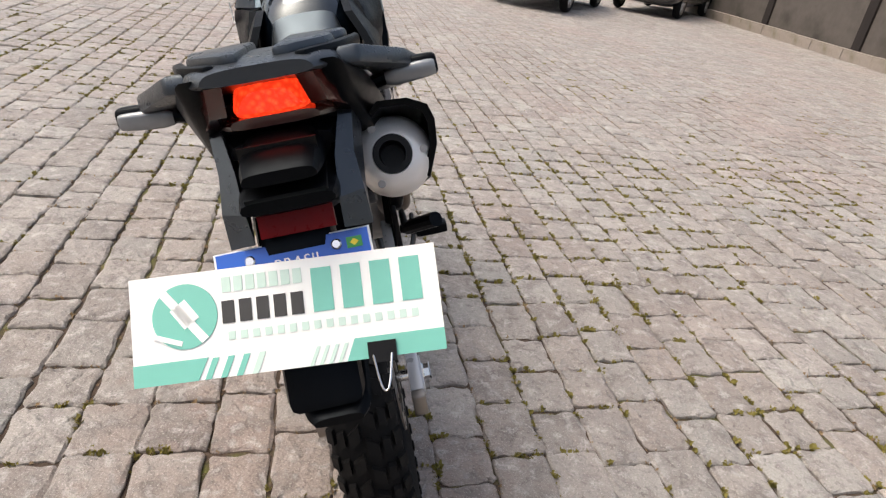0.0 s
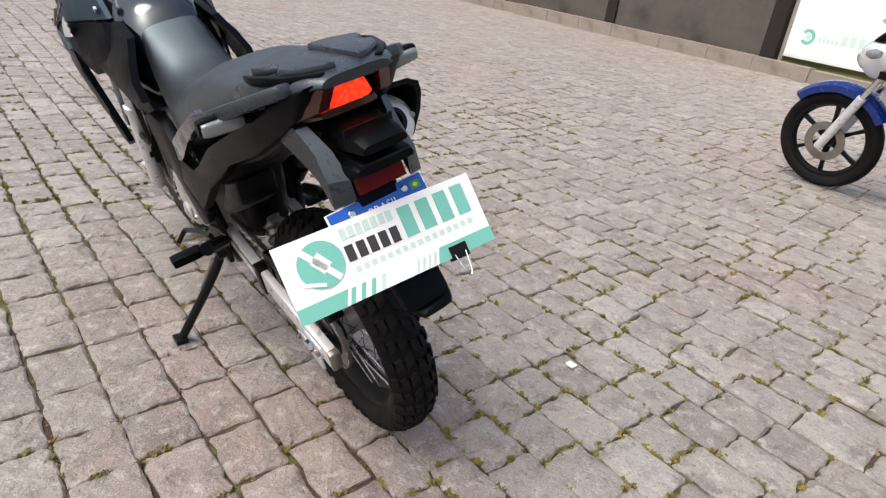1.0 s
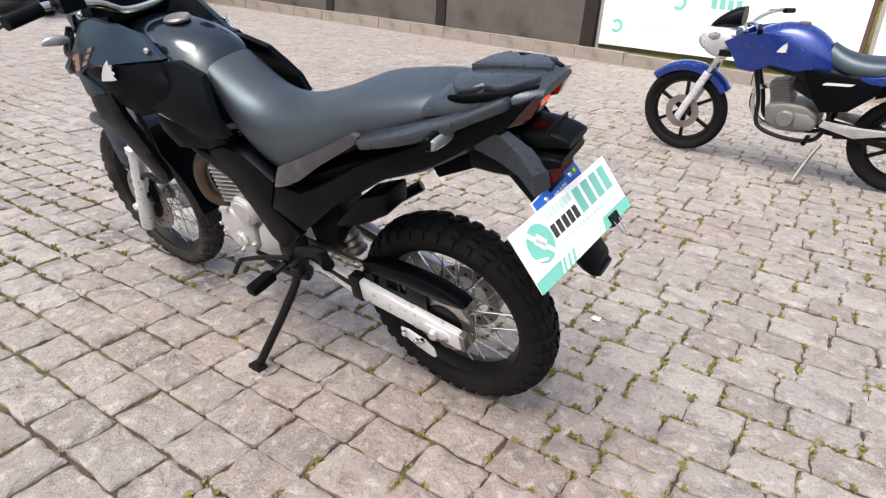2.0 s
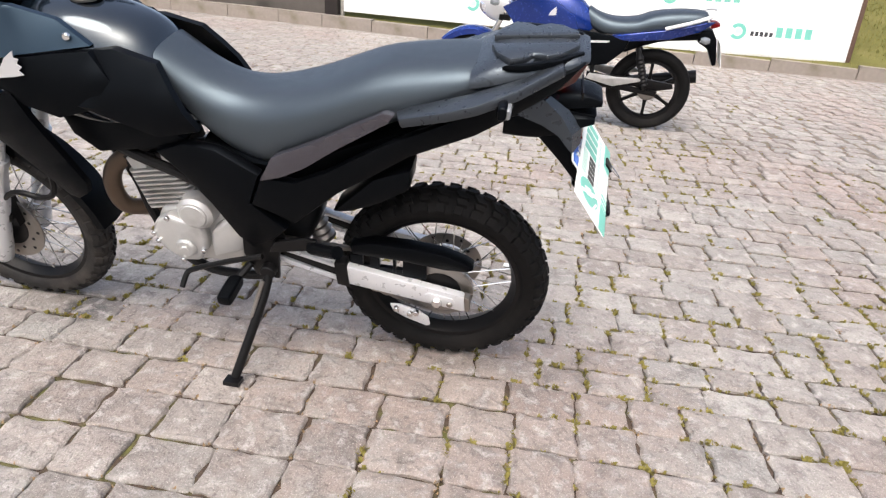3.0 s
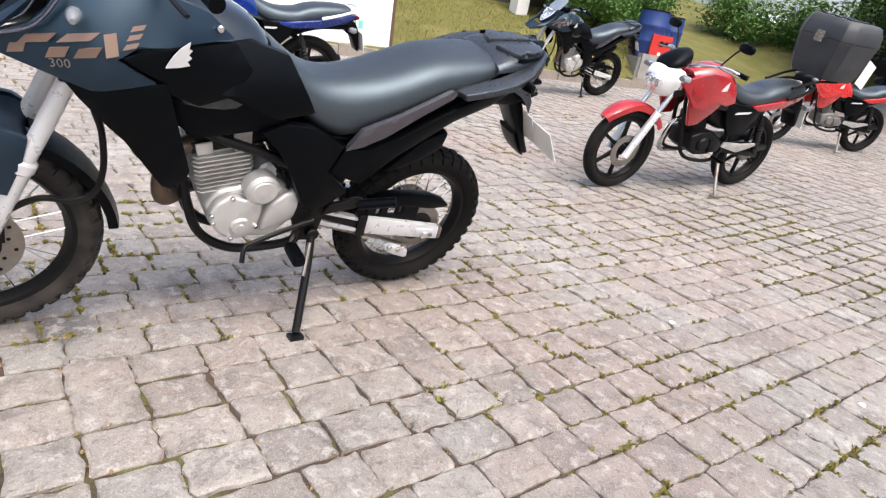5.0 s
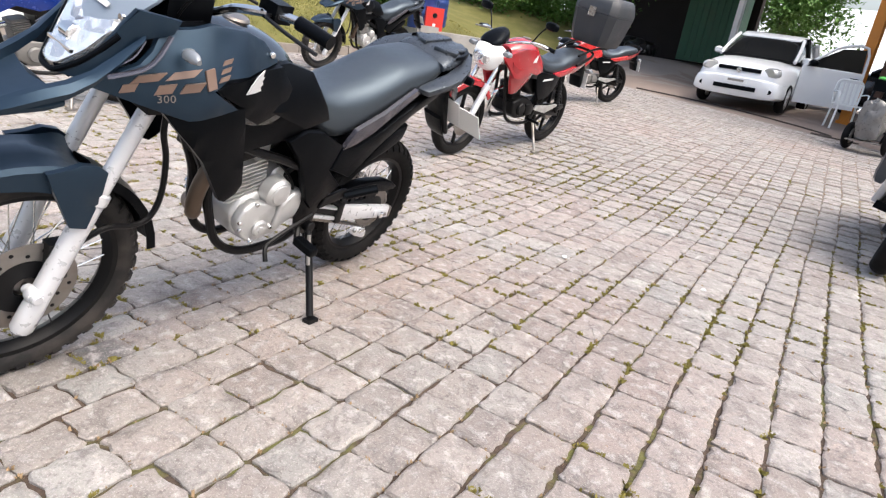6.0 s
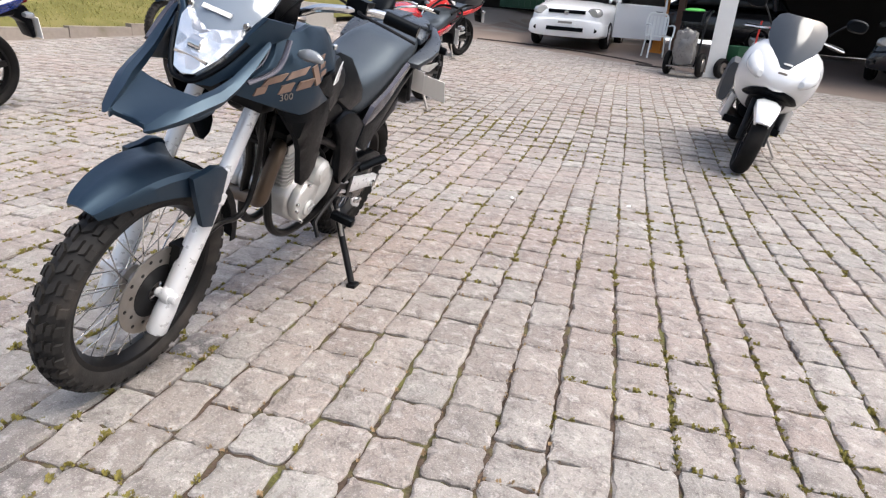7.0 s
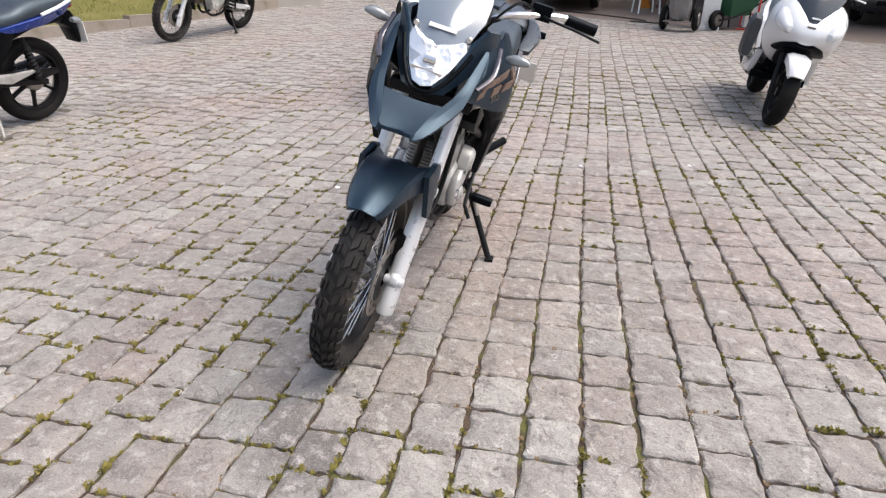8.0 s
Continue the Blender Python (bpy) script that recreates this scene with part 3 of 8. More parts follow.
# kerb: a row of long granite blocks, higher towards the wall
kerb = tagged(new("kerb"), "low granite kerb of long weathered blocks", "kerb", kind="structure")
rng = random.Random(4)
y = -8.4
while y < 24.0:
    L = rng.uniform(0.75, 1.05)
    x0, x1 = curb_x(y), curb_x(y + L)
    a = math.degrees(math.atan2(L, x1 - x0))
    high = 0.13 + 0.06 * min(1.0, max(0.0, (y - 1.0) / 6.0))
    j = lambda k: rng.uniform(-k, k)
    b = box(0.006, math.hypot(L, x1 - x0) - 0.006, -0.16, 0.0, -0.15, high + j(0.008), 0.016, 2)
    part("kerb_stone", b, M_KERB, kerb, m=pose(x0 + j(0.008), y, lift(x0, y), 0, 0, a))
    y += L

# boundary wall with darker pillars, beside the kerb
wall = None
y = 6.45
k = 0
while y < 26.0:
    L = 3.05
    x0, x1 = curb_x(y) + 0.22, curb_x(y + L) + 0.22
    a = math.degrees(math.atan2(L, x1 - x0))
    b = box(0, math.hypot(L, x1 - x0), -0.20, 0.0, -0.1, 2.3, 0.01, 1)
    w = finish(b, "wall_%d" % (k + 1), M_WALL, smooth=False)
    w.matrix_basis = pose(x0, y, lift(x0, y), 0, 0, a)
    tagged(w, "stained dark grey rendered wall along the kerb", "wall", kind="structure")
    p = part("pillar", join(box(-0.12, 0.10, -0.235, 0.045, -0.1, 2.4, 0.012, 2), box(-0.145, 0.125, -0.255, 0.065, 2.40, 2.46, 0.008, 1)), M_PILLAR_SHADE, w, "dark concrete pillar")
    y += L
    k += 1

# far wall above the grass bank
b = box(-0.1, 0.1, -9.0, 7.2, 0.2, 2.7, 0.01, 1)
far_wall = finish(b, "wall_far", M_WALL, smooth=False)
far_wall.matrix_basis = pose(12.0, 0.0, 0.5, 0, 0, 0)
tagged(far_wall, "grey concrete wall behind the grass bank", "wall", kind="structure")
for i in range(6):
    part("pillar", box(-0.17, 0.02, -0.12, 0.12, 0.2, 2.75, 0.012), M_PILLAR_SHADE, far_wall, m=Matrix.Translation((0, -8.0 + 2.9 * i, 0)))

# grass bank
xs = [0.14 + 0.35 * i for i in range(28)]
ys = [-14.0 + 0.4 * i for i in range(52)]
v, f = [], []
for yy in ys:
    for d in xs:
        x = curb_x(yy) + d
        v.append((x, yy, bank(x, yy) + 0.02 * noise.noise((x * 1.3, yy * 1.3, 0))))
w_ = len(xs)
f = [(j_ * w_ + i, j_ * w_ + i + 1, (j_ + 1) * w_ + i + 1, (j_ + 1) * w_ + i) for j_ in range(len(ys) - 1) for i in range(w_ - 1)]
me = bpy.data.meshes.new("grass_bank")
me.from_pydata(v, [], f)
me.materials.append(M_GRASS)
for p in me.polygons:
    p.use_smooth = True
tagged(new("grass_bank", me), "sloping bank of short yellowish grass behind the kerb", "grass", kind="structure")
rng = random.Random(8)
v, f = [], []
for i in range(42000):
    yy = rng.uniform(-8.5, 6.0)
    d = rng.uniform(0.16, 4.2)
    x = curb_x(yy) + d
    z = bank(x, yy)
    a, h, w = rng.uniform(0, 6.28), rng.uniform(0.02, 0.055), 0.006
    dx, dy = math.cos(a), math.sin(a)
    n0 = len(v)
    v += [(x - dx * w, yy - dy * w, z), (x + dx * w, yy + dy * w, z), (x - dy * h * 0.6 + dx * 0.002, yy + dx * h * 0.6, z + h)]
    f.append((n0, n0 + 1, n0 + 2))
me = bpy.data.meshes.new("grass")
me.from_pydata(v, [], f)
me.materials.append(M_BLADE)
tagged(new("grass", me), "short dry yellow-green grass", "grass", kind="stuff")


def leafy(name, label, category, m, height, spread, leaves, seed, size=0.05, trunk=0.0):
    """A bush or tree: tapered stems and a crown of many small leaves in uneven clumps."""
    rng = random.Random(seed)
    t = thing(name, m, label, category)
    stems = []
    tips = []
    for i in range(9):
        a = rng.uniform(0, 6.28)
        r = spread * rng.uniform(0.35, 0.9)
        tip = Vector((r * math.cos(a), r * math.sin(a), height * rng.uniform(0.55, 0.98)))
        stems.append(tube([(0, 0, -0.05), (tip.x * 0.12, tip.y * 0.12, trunk + (tip.z - trunk) * 0.3), tip], 0.02 + trunk * 0.025, 6, per=4, r1=0.006))
        tips.append(tip)
        for k in range(3):
            tips.append(tip * rng.uniform(0.6, 0.95) + Vector((rng.uniform(-1, 1), rng.uniform(-1, 1), rng.uniform(-0.4, 0.5))) * spread * 0.35)
    part("trunk" if trunk else "stem", join(*stems), M_BRANCH, t)
    v, f = [], []
    for i in range(leaves):
        c = rng.choice(tips)
        p = c + Vector((rng.gauss(0, 1), rng.gauss(0, 1), rng.gauss(0, 0.8))) * spread * 0.20
        if p.z < 0.03:
            continue
        q = Euler((rng.uniform(-0.9, 0.9), rng.uniform(-0.9, 0.9), rng.uniform(0, 6.28))).to_matrix()
        s = size * rng.uniform(0.6, 1.3)
        n0 = len(v)
        for a, b_, c_ in ((0, 0, 0), (s * 0.5, s * 0.28, 0.1 * s), (s * 1.1, 0, -0.1 * s), (s * 0.5, -s * 0.28, 0.1 * s)):
            v.append(p + q @ Vector((a, b_, c_)))
        f.append((n0, n0 + 1, n0 + 2, n0 + 3))
    me = bpy.data.meshes.new("crown")
    me.from_pydata(v, [], f)
    me.materials.append(M_LEAF)
    ob = new("crown", me)
    ob.parent = t
    tagged(ob, "many small green leaves", kind="stuff")
    return t


for i, (x, y_, h, s) in enumerate(((10.3, -6.1, 1.0, 0.95), (10.5, -7.5, 1.1, 1.0), (11.1, -5.6, 1.3, 0.9), (11.2, -7.0, 1.4, 1.0))):
    leafy("bush", "low leafy green bush on the grass bank", "bush", pose(x, y_, bank(x, y_) - 0.02), h, s, 7000, 20 + i, 0.075)


# banners on frames behind the kerb
def gavel_mark(parent, m, size, mat):
    """A round mark: a ring segment with a white diagonal shape left open, drawn plainly."""
    ring = []
    for i in range(25):
        a = radians(35 + 290 * i / 24)
        ring.append((size * math.cos(a), size * math.sin(a)))
    for i in range(24, -1, -1):
        a = radians(35 + 290 * i / 24)
        ring.append((size * 0.55 * math.cos(a), size * 0.55 * math.sin(a)))
    return part("round_mark", prism(ring, -0.002, 0.0, 0.0), mat, parent, "green ring mark", smooth=False, m=m)


def banner(y0, y1, z0, z1, label, seed):
    """A printed sheet on a frame, between two places on the kerb line."""
    off = 0.30
    x0, x1 = curb_x(y0) + off, curb_x(y1) + off
    L = math.hypot(x1 - x0, y1 - y0)
    m = pose(x0, y0, lift(x0, y0), 0, 0, math.degrees(math.atan2(y1 - y0, x1 - x0)))
    dz = lift(x1, y1) - lift(x0, y0)
    m = m @ Matrix.Rotation(-math.atan2(dz, L), 4, 'Y')
    t = thing("banner", m, label, "banner", "banners behind the kerb")
    part("panel", box(0.02, L - 0.02, -0.010, 0.010, z0, z1, 0.003, 1), M_SIGNWHITE, t, "white printed sheet", smooth=False)
    for x in (0.0, L):
        part("post", box(x - 0.025, x + 0.025, -0.025, 0.025, -0.25, z1 + 0.04, 0.004, 1), M_CONCRETE if x else M_WOOD, t)
    for z in (z0 - 0.02, z1 + 0.02):
        part("rail", box(0.026, L - 0.026, -0.02, 0.02, z - 0.018, z + 0.018, 0.004, 1), M_WHITEWASH, t)
    for row in range(4):
        z = z0 + 0.26 + 0.40 * row
        for col in range(int(L / 1.9) + 2):
            x = L - 0.30 - 1.9 * col - 0.95 * (row % 2)
            if x < 1.15 or z > z1 - 0.15:
                continue
            gavel_mark(t, Matrix.Translation((x, 0.0135, z)), 0.105, M_SIGNGREEN)
            part("mark_core", box(x - 0.045, x + 0.03, 0.0105, 0.0128, z - 0.03, z + 0.035, 0.0), M_SIGNPALE, t, smooth=False)
            for i in range(5):
                q = x - 0.16 - 0.058 * i
                part("small_bar", box(q - 0.040, q, 0.0105, 0.0125, z - 0.045, z + 0.012, 0.0), M_BOXGREY if col % 2 else M_SIGNPALE, t, smooth=False)
            for i in range(4):
                q = x - 0.47 - 0.115 * i
                part("lettering_bar", prism([(q - 0.078, z - 0.045), (q, z - 0.045), (q + 0.006, z + 0.085), (q - 0.072, z + 0.085)], 0.0105, 0.0125, 0.0), M_SIGNGREEN if (row + col) % 3 else M_SIGNPALE, t, smooth=False)
    return t


banner(2.62, 6.30, 0.28, 2.2, "white banner with repeated green marks and lettering bars", 1)
banner(-1.08, 2.50, 0.19, 1.9, "white banner with repeated green marks on a pale frame", 2)

# white post on the bank
post = finish(box(-0.15, 0.15, -0.15, 0.15, -0.2, 2.6, 0.012), "concrete_post", M_WHITEWASH)
post.matrix_basis = pose(11.0, -4.62, bank(11.0, -4.62), 0, 0, 8)
tagged(post, "whitewashed square concrete post on the grass bank", "post")

# shed: floor, roof, back wall, posts
v, f = [], []
xs = [-16 + i for i in range(25)]
ys = [-26 + 0.75 * i for i in range(25)]
for yy in ys:
    for x in xs:
        edge = -8.6 - 0.12 * x - 0.05
        y2 = min(yy, edge)
        v.append((x, y2, lift(x, y2) - 0.004))
w_ = len(xs)
for j_ in range(len(ys) - 1):
    for i in range(w_ - 1):
        f.append((j_ * w_ + i, j_ * w_ + i + 1, (j_ + 1) * w_ + i + 1, (j_ + 1) * w_ + i))
me = bpy.data.meshes.new("shed_floor")
me.from_pydata(v, [], f)
me.materials.append(M_FLOOR)
tagged(new("shed_floor", me), "dusty brown concrete floor under the shed roof", "floor", kind="structure")

roof = finish(join(box(-16, 1.1, -17.5, -8.9, 3.35, 3.43, 0.01, 1), *[box(-16, 1.1, y_ - 0.06, y_ + 0.06, 3.17, 3.347, 0.005, 1) for y_ in (-9.2, -12.0, -14.8, -17.2)]), "ceiling", M_ROOF, smooth=False)
roof.matrix_basis = pose(0, 0, 0.42)
tagged(roof, "dark underside of the open shed roof on beams", "roof", kind="structure")


def column(x, y, w, h, mat, label, turn=0.0):
    ob = finish(join(box(-w, w, -w, w, 0, h, 0.012), box(-w - 0.03, w + 0.03, -w - 0.03, w + 0.03, -0.03, 0.05, 0.008)), "column", mat)
    ob.matrix_basis = pose(x, y, lift(x, y), 0, 0, turn)
    return tagged(ob, label, "column", "shed columns")


column(-0.16, -8.48, 0.135, 3.2, M_WHITEWASH, "white square concrete column at the shed's edge", 8)
column(-5.6, -8.5, 0.135, 3.2, M_WHITEWASH, "white square concrete column at the shed's edge", 8)
column(1.55, -11.4, 0.09, 3.2, M_ORANGE, "orange painted square post inside the shed")
column(1.22, -11.6, 0.07, 3.2, M_WOOD, "dark brown post beside the orange one")
column(5.0, -13.2, 0.06, 3.2, M_WHITEWASH, "thin white post beside the white car")

# back wall coloured near black so the shaded interior reads dark
back = finish(box(-16, 1.1, -0.1, 0.1, 0, 3.3, 0.01, 1), "wall_back", M_PILLAR_SHADE, smooth=False)
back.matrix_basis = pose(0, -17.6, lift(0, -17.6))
tagged(back, "near-black back wall standing in for the shed's shaded interior", "wall", kind="structure")
# wall added only to put shade behind the green container
end_shade_wall = finish(box(6.2, 13.0, -0.1, 0.1, -0.3, 3.6, 0.01, 1), "wall_end", M_PILLAR_SHADE, smooth=False)
end_shade_wall.matrix_basis = pose(0, -17.2, 0.6)
tagged(end_shade_wall, "near-black wall added for the shade behind the green container", "wall", kind="structure")
canopy = finish(join(box(1.6, 9.6, -17.0, -11.2, 3.42, 3.50, 0.01, 1), *[box(x_ - 0.05, x_ + 0.05, -17.0, -11.2, 3.24, 3.418, 0.005, 1) for x_ in (2.0, 4.5, 7.0, 9.2)]), "ceiling_canopy", M_ROOF, smooth=False)
canopy.matrix_basis = pose(0, 0, 0.42)
tagged(canopy, "dark canopy roof carried on beams over the shed's end", "roof", kind="structure")
# side wall out of view, added to keep the shed dark
side_shade_wall = finish(box(-0.1, 0.1, -17.5, -8.9, 0, 3.4, 0.01, 1), "wall_side", M_PILLAR_SHADE, smooth=False)
side_shade_wall.matrix_basis = pose(-15.6, 0, 0.3)
tagged(side_shade_wall, "near-black unseen side wall added to keep the shed dark", "wall", kind="structure")
gate = thing("green_container", pose(7.2, -15.2, lift(7.2, -15.2), 0, 0, 12), "dark green steel container with a dented door", "container")
part("body_panel", box(-1.2, 0.2, -1.4, 0.0, 0.05, 2.2, 0.02), M_GREEN, gate)
for i in range(7):
    part("rib", box(-1.12 + 0.18 * i, -1.05 + 0.18 * i, 0.0025, 0.035, 0.12, 2.1, 0.008), M_GREEN, gate)
part("lid_edge", box(-1.26, 0.26, -1.46, 0.06, 2.203, 2.28, 0.015), M_PILLAR_SHADE, gate)
leafy("tree", "leafy green tree behind the white car", "tree", pose(6.9, -21.0, lift(6.9, -21)), 5.6, 1.9, 9000, 71, 0.16, 1.6)
leafy("tree", "leafy green tree behind the grass bank", "tree", pose(11.5, -17.5, lift(11.5, -17.5)), 5.2, 2.6, 9000, 72, 0.14, 1.6)


# drums and a red box on a concrete base at the end of the kerb
base = finish(join(box(-0.55, 1.6, -1.8, 0.0, -0.2, 0.52, 0.02), box(-0.60, -0.30, -0.45, -0.05, 0.10, 0.60, 0.03)), "concrete_block", M_CONCRETE)
base.matrix_basis = pose(8.75, -6.2, lift(8.6, -6.2), 0, 0, -20)
tagged(base, "rough low concrete block beside the end of the kerb", "concrete block")


def drum(x, y, z, turn):
    prof = [(0.0, 0.0), (0.27, 0.0), (0.29, 0.02), (0.295, 0.28), (0.305, 0.30), (0.305, 0.33), (0.295, 0.35), (0.295, 0.58), (0.305, 0.60), (0.305, 0.63), (0.295, 0.65), (0.285, 0.88), (0.26, 0.90), (0.26, 0.88), (0.0, 0.885)]
    t = thing("drum", pose(x, y, z, 0, 0, turn), "large blue plastic drum on the concrete base", "drum", "blue drums")
    part("shell", lathe(prof, 36, closed=False, m=pose(0, 0, 0, 90)), M_BARREL, t)
    part("lid_ring", lathe([(0.262, 0.885), (0.29, 0.885), (0.29, 0.91), (0.262, 0.91)], 36, m=pose(0, 0, 0, 90)), M_BLACKMETAL, t)
    return t


zb = lift(8.6, -6.2) + 0.52
drum(8.80, -6.55, zb, 0)
drum(9.30, -7.05, zb, 30)
drum(9.60, -7.60, zb, 70)
red_box = thing("red_box", pose(8.47, -6.60, zb + 0.005, 0, 0, -28), "small bright red metal box with a round black port", "box")
part("shell", box(-0.14, 0.14, -0.19, 0.19, 0.0, 0.46, 0.012), M_REDBOX, red_box)
part("port", lathe([(0, 0), (0.05, 0), (0.05, 0.012), (0.035, 0.014), (0.033, 0.006), (0, 0.006)], 24, closed=False, m=pose(-0.141, 0.0, 0.30, 0, 0, 90)), M_BLACKMETAL, red_box)
part("label", box(-0.146, -0.1405, -0.03, 0.03, 0.08, 0.14, 0.0), M_PLATEWHITE, red_box, "pale bar of lettering", smooth=False)


def refuse_bag(x, y, s, seed):
    rng = random.Random(seed)
    bm = bmesh.new()
    bmesh.ops.create_icosphere(bm, subdivisions=3, radius=s)
    for q in bm.verts:
        n_ = noise.noise(q.co * 4.0 / s * 0.3 + Vector((seed, 0, 0))) + 0.5 * noise.noise(q.co * 9.0 / s * 0.3)
        q.co *= 1 + 0.28 * n_
        q.co.z = max(q.co.z * 0.8, -s * 0.45)
    ob = finish(bm, "refuse_bag", M_BAG)
    ob.matrix_basis = pose(x, y, lift(x, y) + s * 0.44)
    return tagged(ob, "crumpled black refuse bag on the floor", "bag", "refuse bags")


refuse_bag(7.95, -13.9, 0.34, 1)
refuse_bag(8.45, -14.2, 0.40, 2)
refuse_bag(8.05, -14.5, 0.32, 3)
refuse_bag(8.9, -13.8, 0.30, 4)
cable = finish(tube([(x, y_, lift(x, y_) + 0.010) for x, y_ in ((4.9, -9.3), (3.2, -9.6), (1.7, -9.3), (1.0, -8.95), (1.25, -8.75), (0.55, -8.8))], 0.012, 8), "cable", M_ROPE)
tagged(cable, "dark cable lying across the floor", "cable")

# pale hazy sky far beyond the yard's open end
M_HAZE = nodes_of("pale_hazy_sky")
M_HAZE[3].inputs["Base Color"].default_value = (0, 0, 0, 1)
M_HAZE[3].inputs["Emission Color"].default_value = (0.93, 0.96, 1.0, 1)
M_HAZE[3].inputs["Emission Strength"].default_value = 0.8
haze = finish(box(-60, 75, -0.5, 0.5, -14, 9, 0.0), "backdrop", M_HAZE[0], smooth=False)
haze.matrix_basis = pose(0, -75, 0)
tagged(haze, "pale hazy sky beyond the open end of the yard", "sky", kind="structure")

for i, (x, y_, h, r) in enumerate(((10.6, -13.4, 2.0, 1.2), (11.8, -12.2, 2.2, 1.3))):
    leafy("bush", "tall leafy green bush beyond the paving", "bush", pose(x, y_, lift(x, y_)), h, r, 6000, 40 + i, 0.11)


# ---- the trail motorcycle ----
def spoked_wheel(name, parent, centre, R, w, bead, hub_r, hub_w, n, seed, knobs=True, turn=None):
    hub = part(name, lathe([(0.008, -hub_w - 0.012), (0.022, -hub_w - 0.01), (0.024, -hub_w), (hub_r, -hub_w + 0.003), (hub_r, -hub_w + 0.012), (hub_r * 0.72, -hub_w * 0.4), (hub_r * 0.72, hub_w * 0.4),
                            (hub_r, hub_w - 0.012), (hub_r, hub_w - 0.003), (0.024, hub_w), (0.022, hub_w + 0.01), (0.008, hub_w + 0.012)], 28), M_STEEL, parent)
    hub.matrix_basis = (turn or Matrix.Identity(4)) @ Matrix.Translation(centre)
    carcass, blocks = knobby_tyre(R, w, bead, knobs, seed)
    rubber = M_DUSTYTYRE if turn else M_TYRE
    part("tyre", carcass, rubber, hub, "black rubber tyre")
    tagged(part("tread", blocks, rubber, hub, smooth=False), "rows of slanted rubber tread blocks", kind="stuff")
    rw = w * 0.60
    part("rim", lathe([(bead + 0.006, -rw - 0.004), (bead + 0.008, -rw + 0.004), (bead - 0.006, -rw + 0.006), (bead - 0.016, -rw * 0.35), (bead - 0.020, 0), (bead - 0.016, rw * 0.35), (bead - 0.006, rw - 0.006),
                       (bead + 0.008, rw - 0.004), (bead + 0.006, rw + 0.004), (bead - 0.010, rw), (bead - 0.022, rw * 0.4), (bead - 0.027, 0), (bead - 0.022, -rw * 0.4), (bead - 0.010, -rw)], 64), M_BLACKMETAL, hub, "black rim")
    sp = None
    for i in range(n):
        side = 1 if i % 2 else -1
        lean = 0.62 if (i // 2) % 2 else -0.62
        m = Matrix.Rotation(2 * math.pi * i / n, 4, 'Y') @ Matrix.Diagonal((1 if lean > 0 else -1, side, 1, 1))
        if sp is None:
            a = Vector((hub_r * 0.95 * math.sin(-0.62), hub_w * 0.85, hub_r * 0.95 * math.cos(0.62)))
            b = Vector((0.012, 0.004, bead - 0.018))
            sp = part("spoke", tube([a, b], 0.0019, 5), M_CHROME, hub, m=m)
        else:
            twin(sp, m)
    return hub


def disc(name, parent, r0, r1, y, thick, m, slots=18):
    """A brake disc: a closed ring, the dark of its row of holes put in as black studs."""
    ring = lathe([(r0, y - thick), (r1, y - thick), (r1, y + thick), (r0, y + thick)], 48)
    ob = part(name, ring, M_STEEL, parent, "worn steel brake disc", sharp=20, m=m)
    hole = None
    for i in range(slots):
        a = 2 * math.pi * i / slots
        k = Matrix.Rotation(a, 4, 'Y') @ Matrix.Translation((0, 0, (r0 + r1) / 2 + (0.008 if i % 2 else -0.008)))
        if hole is None:
            hole = part("hole", lathe([(0, y - thick - 0.0012), (0.0055, y - thick - 0.001), (0.0055, y + thick + 0.001), (0, y + thick + 0.0012)], 8, closed=False), M_BLACKMETAL, ob, m=k)
        else:
            twin(hole, k)
    return ob


def emblem(parent, m):
    """A plain pale wing-shaped badge."""
    pts = [(-x, z) for x, z in ((0.048, 0.062), (0.026, 0.046), (0.006, 0.020), (-0.004, 0.0), (0.030, 0.002), (0.052, 0.006), (0.044, 0.016), (0.054, 0.024), (0.046, 0.032), (0.054, 0.042), (0.045, 0.046))]
    return part("badge", prism(pts, 0, 0.003, 0.0), M_DECALGREY, parent, "pale wing-shaped badge", smooth=False, m=m)


def rect(a, b, z, c=0.012):
    """A rectangle with cut corners, half sizes a and b, at height z."""
    return [(a - c, -b, z), (a, -b + c, z), (a, b - c, z), (a - c, b, z), (-a + c, b, z), (-a, b - c, z), (-a, -b + c, z), (-a + c, -b, z)]


def fins(core, fin, z0, z1, step, thick, n, hw):
    """A finned cylinder casting in one piece: n plates round a core."""
    rings = [rect(core, hw * 0.78, z0)]
    for k in range(n):
        z = z1 + step * k
        rings += [rect(core, hw * 0.78, z - 0.0005), rect(fin, hw, z), rect(fin, hw, z + thick), rect(core, hw * 0.78, z + thick + 0.0005)]
    return loft(rings + [rect(core, hw * 0.78, z1 + step * n)])


def lettering(text, size, mat, parent, m):
    """Raised letters in the built-in font, as one mesh part."""
    cu = bpy.data.curves.new("letters", 'FONT')
    cu.body, cu.size, cu.align_x, cu.align_y, cu.extrude, cu.space_character = text, size, 'CENTER', 'CENTER', 0.0005, 1.1
    txt = new("tmp_text", cu)
    me = bpy.data.meshes.new_from_object(txt.evaluated_get(bpy.context.evaluated_depsgraph_get()))
    bpy.data.objects.remove(txt)
    me.materials.append(mat)
    word = new("lettering", me)
    word.parent = parent
    word.matrix_basis = m
    return word


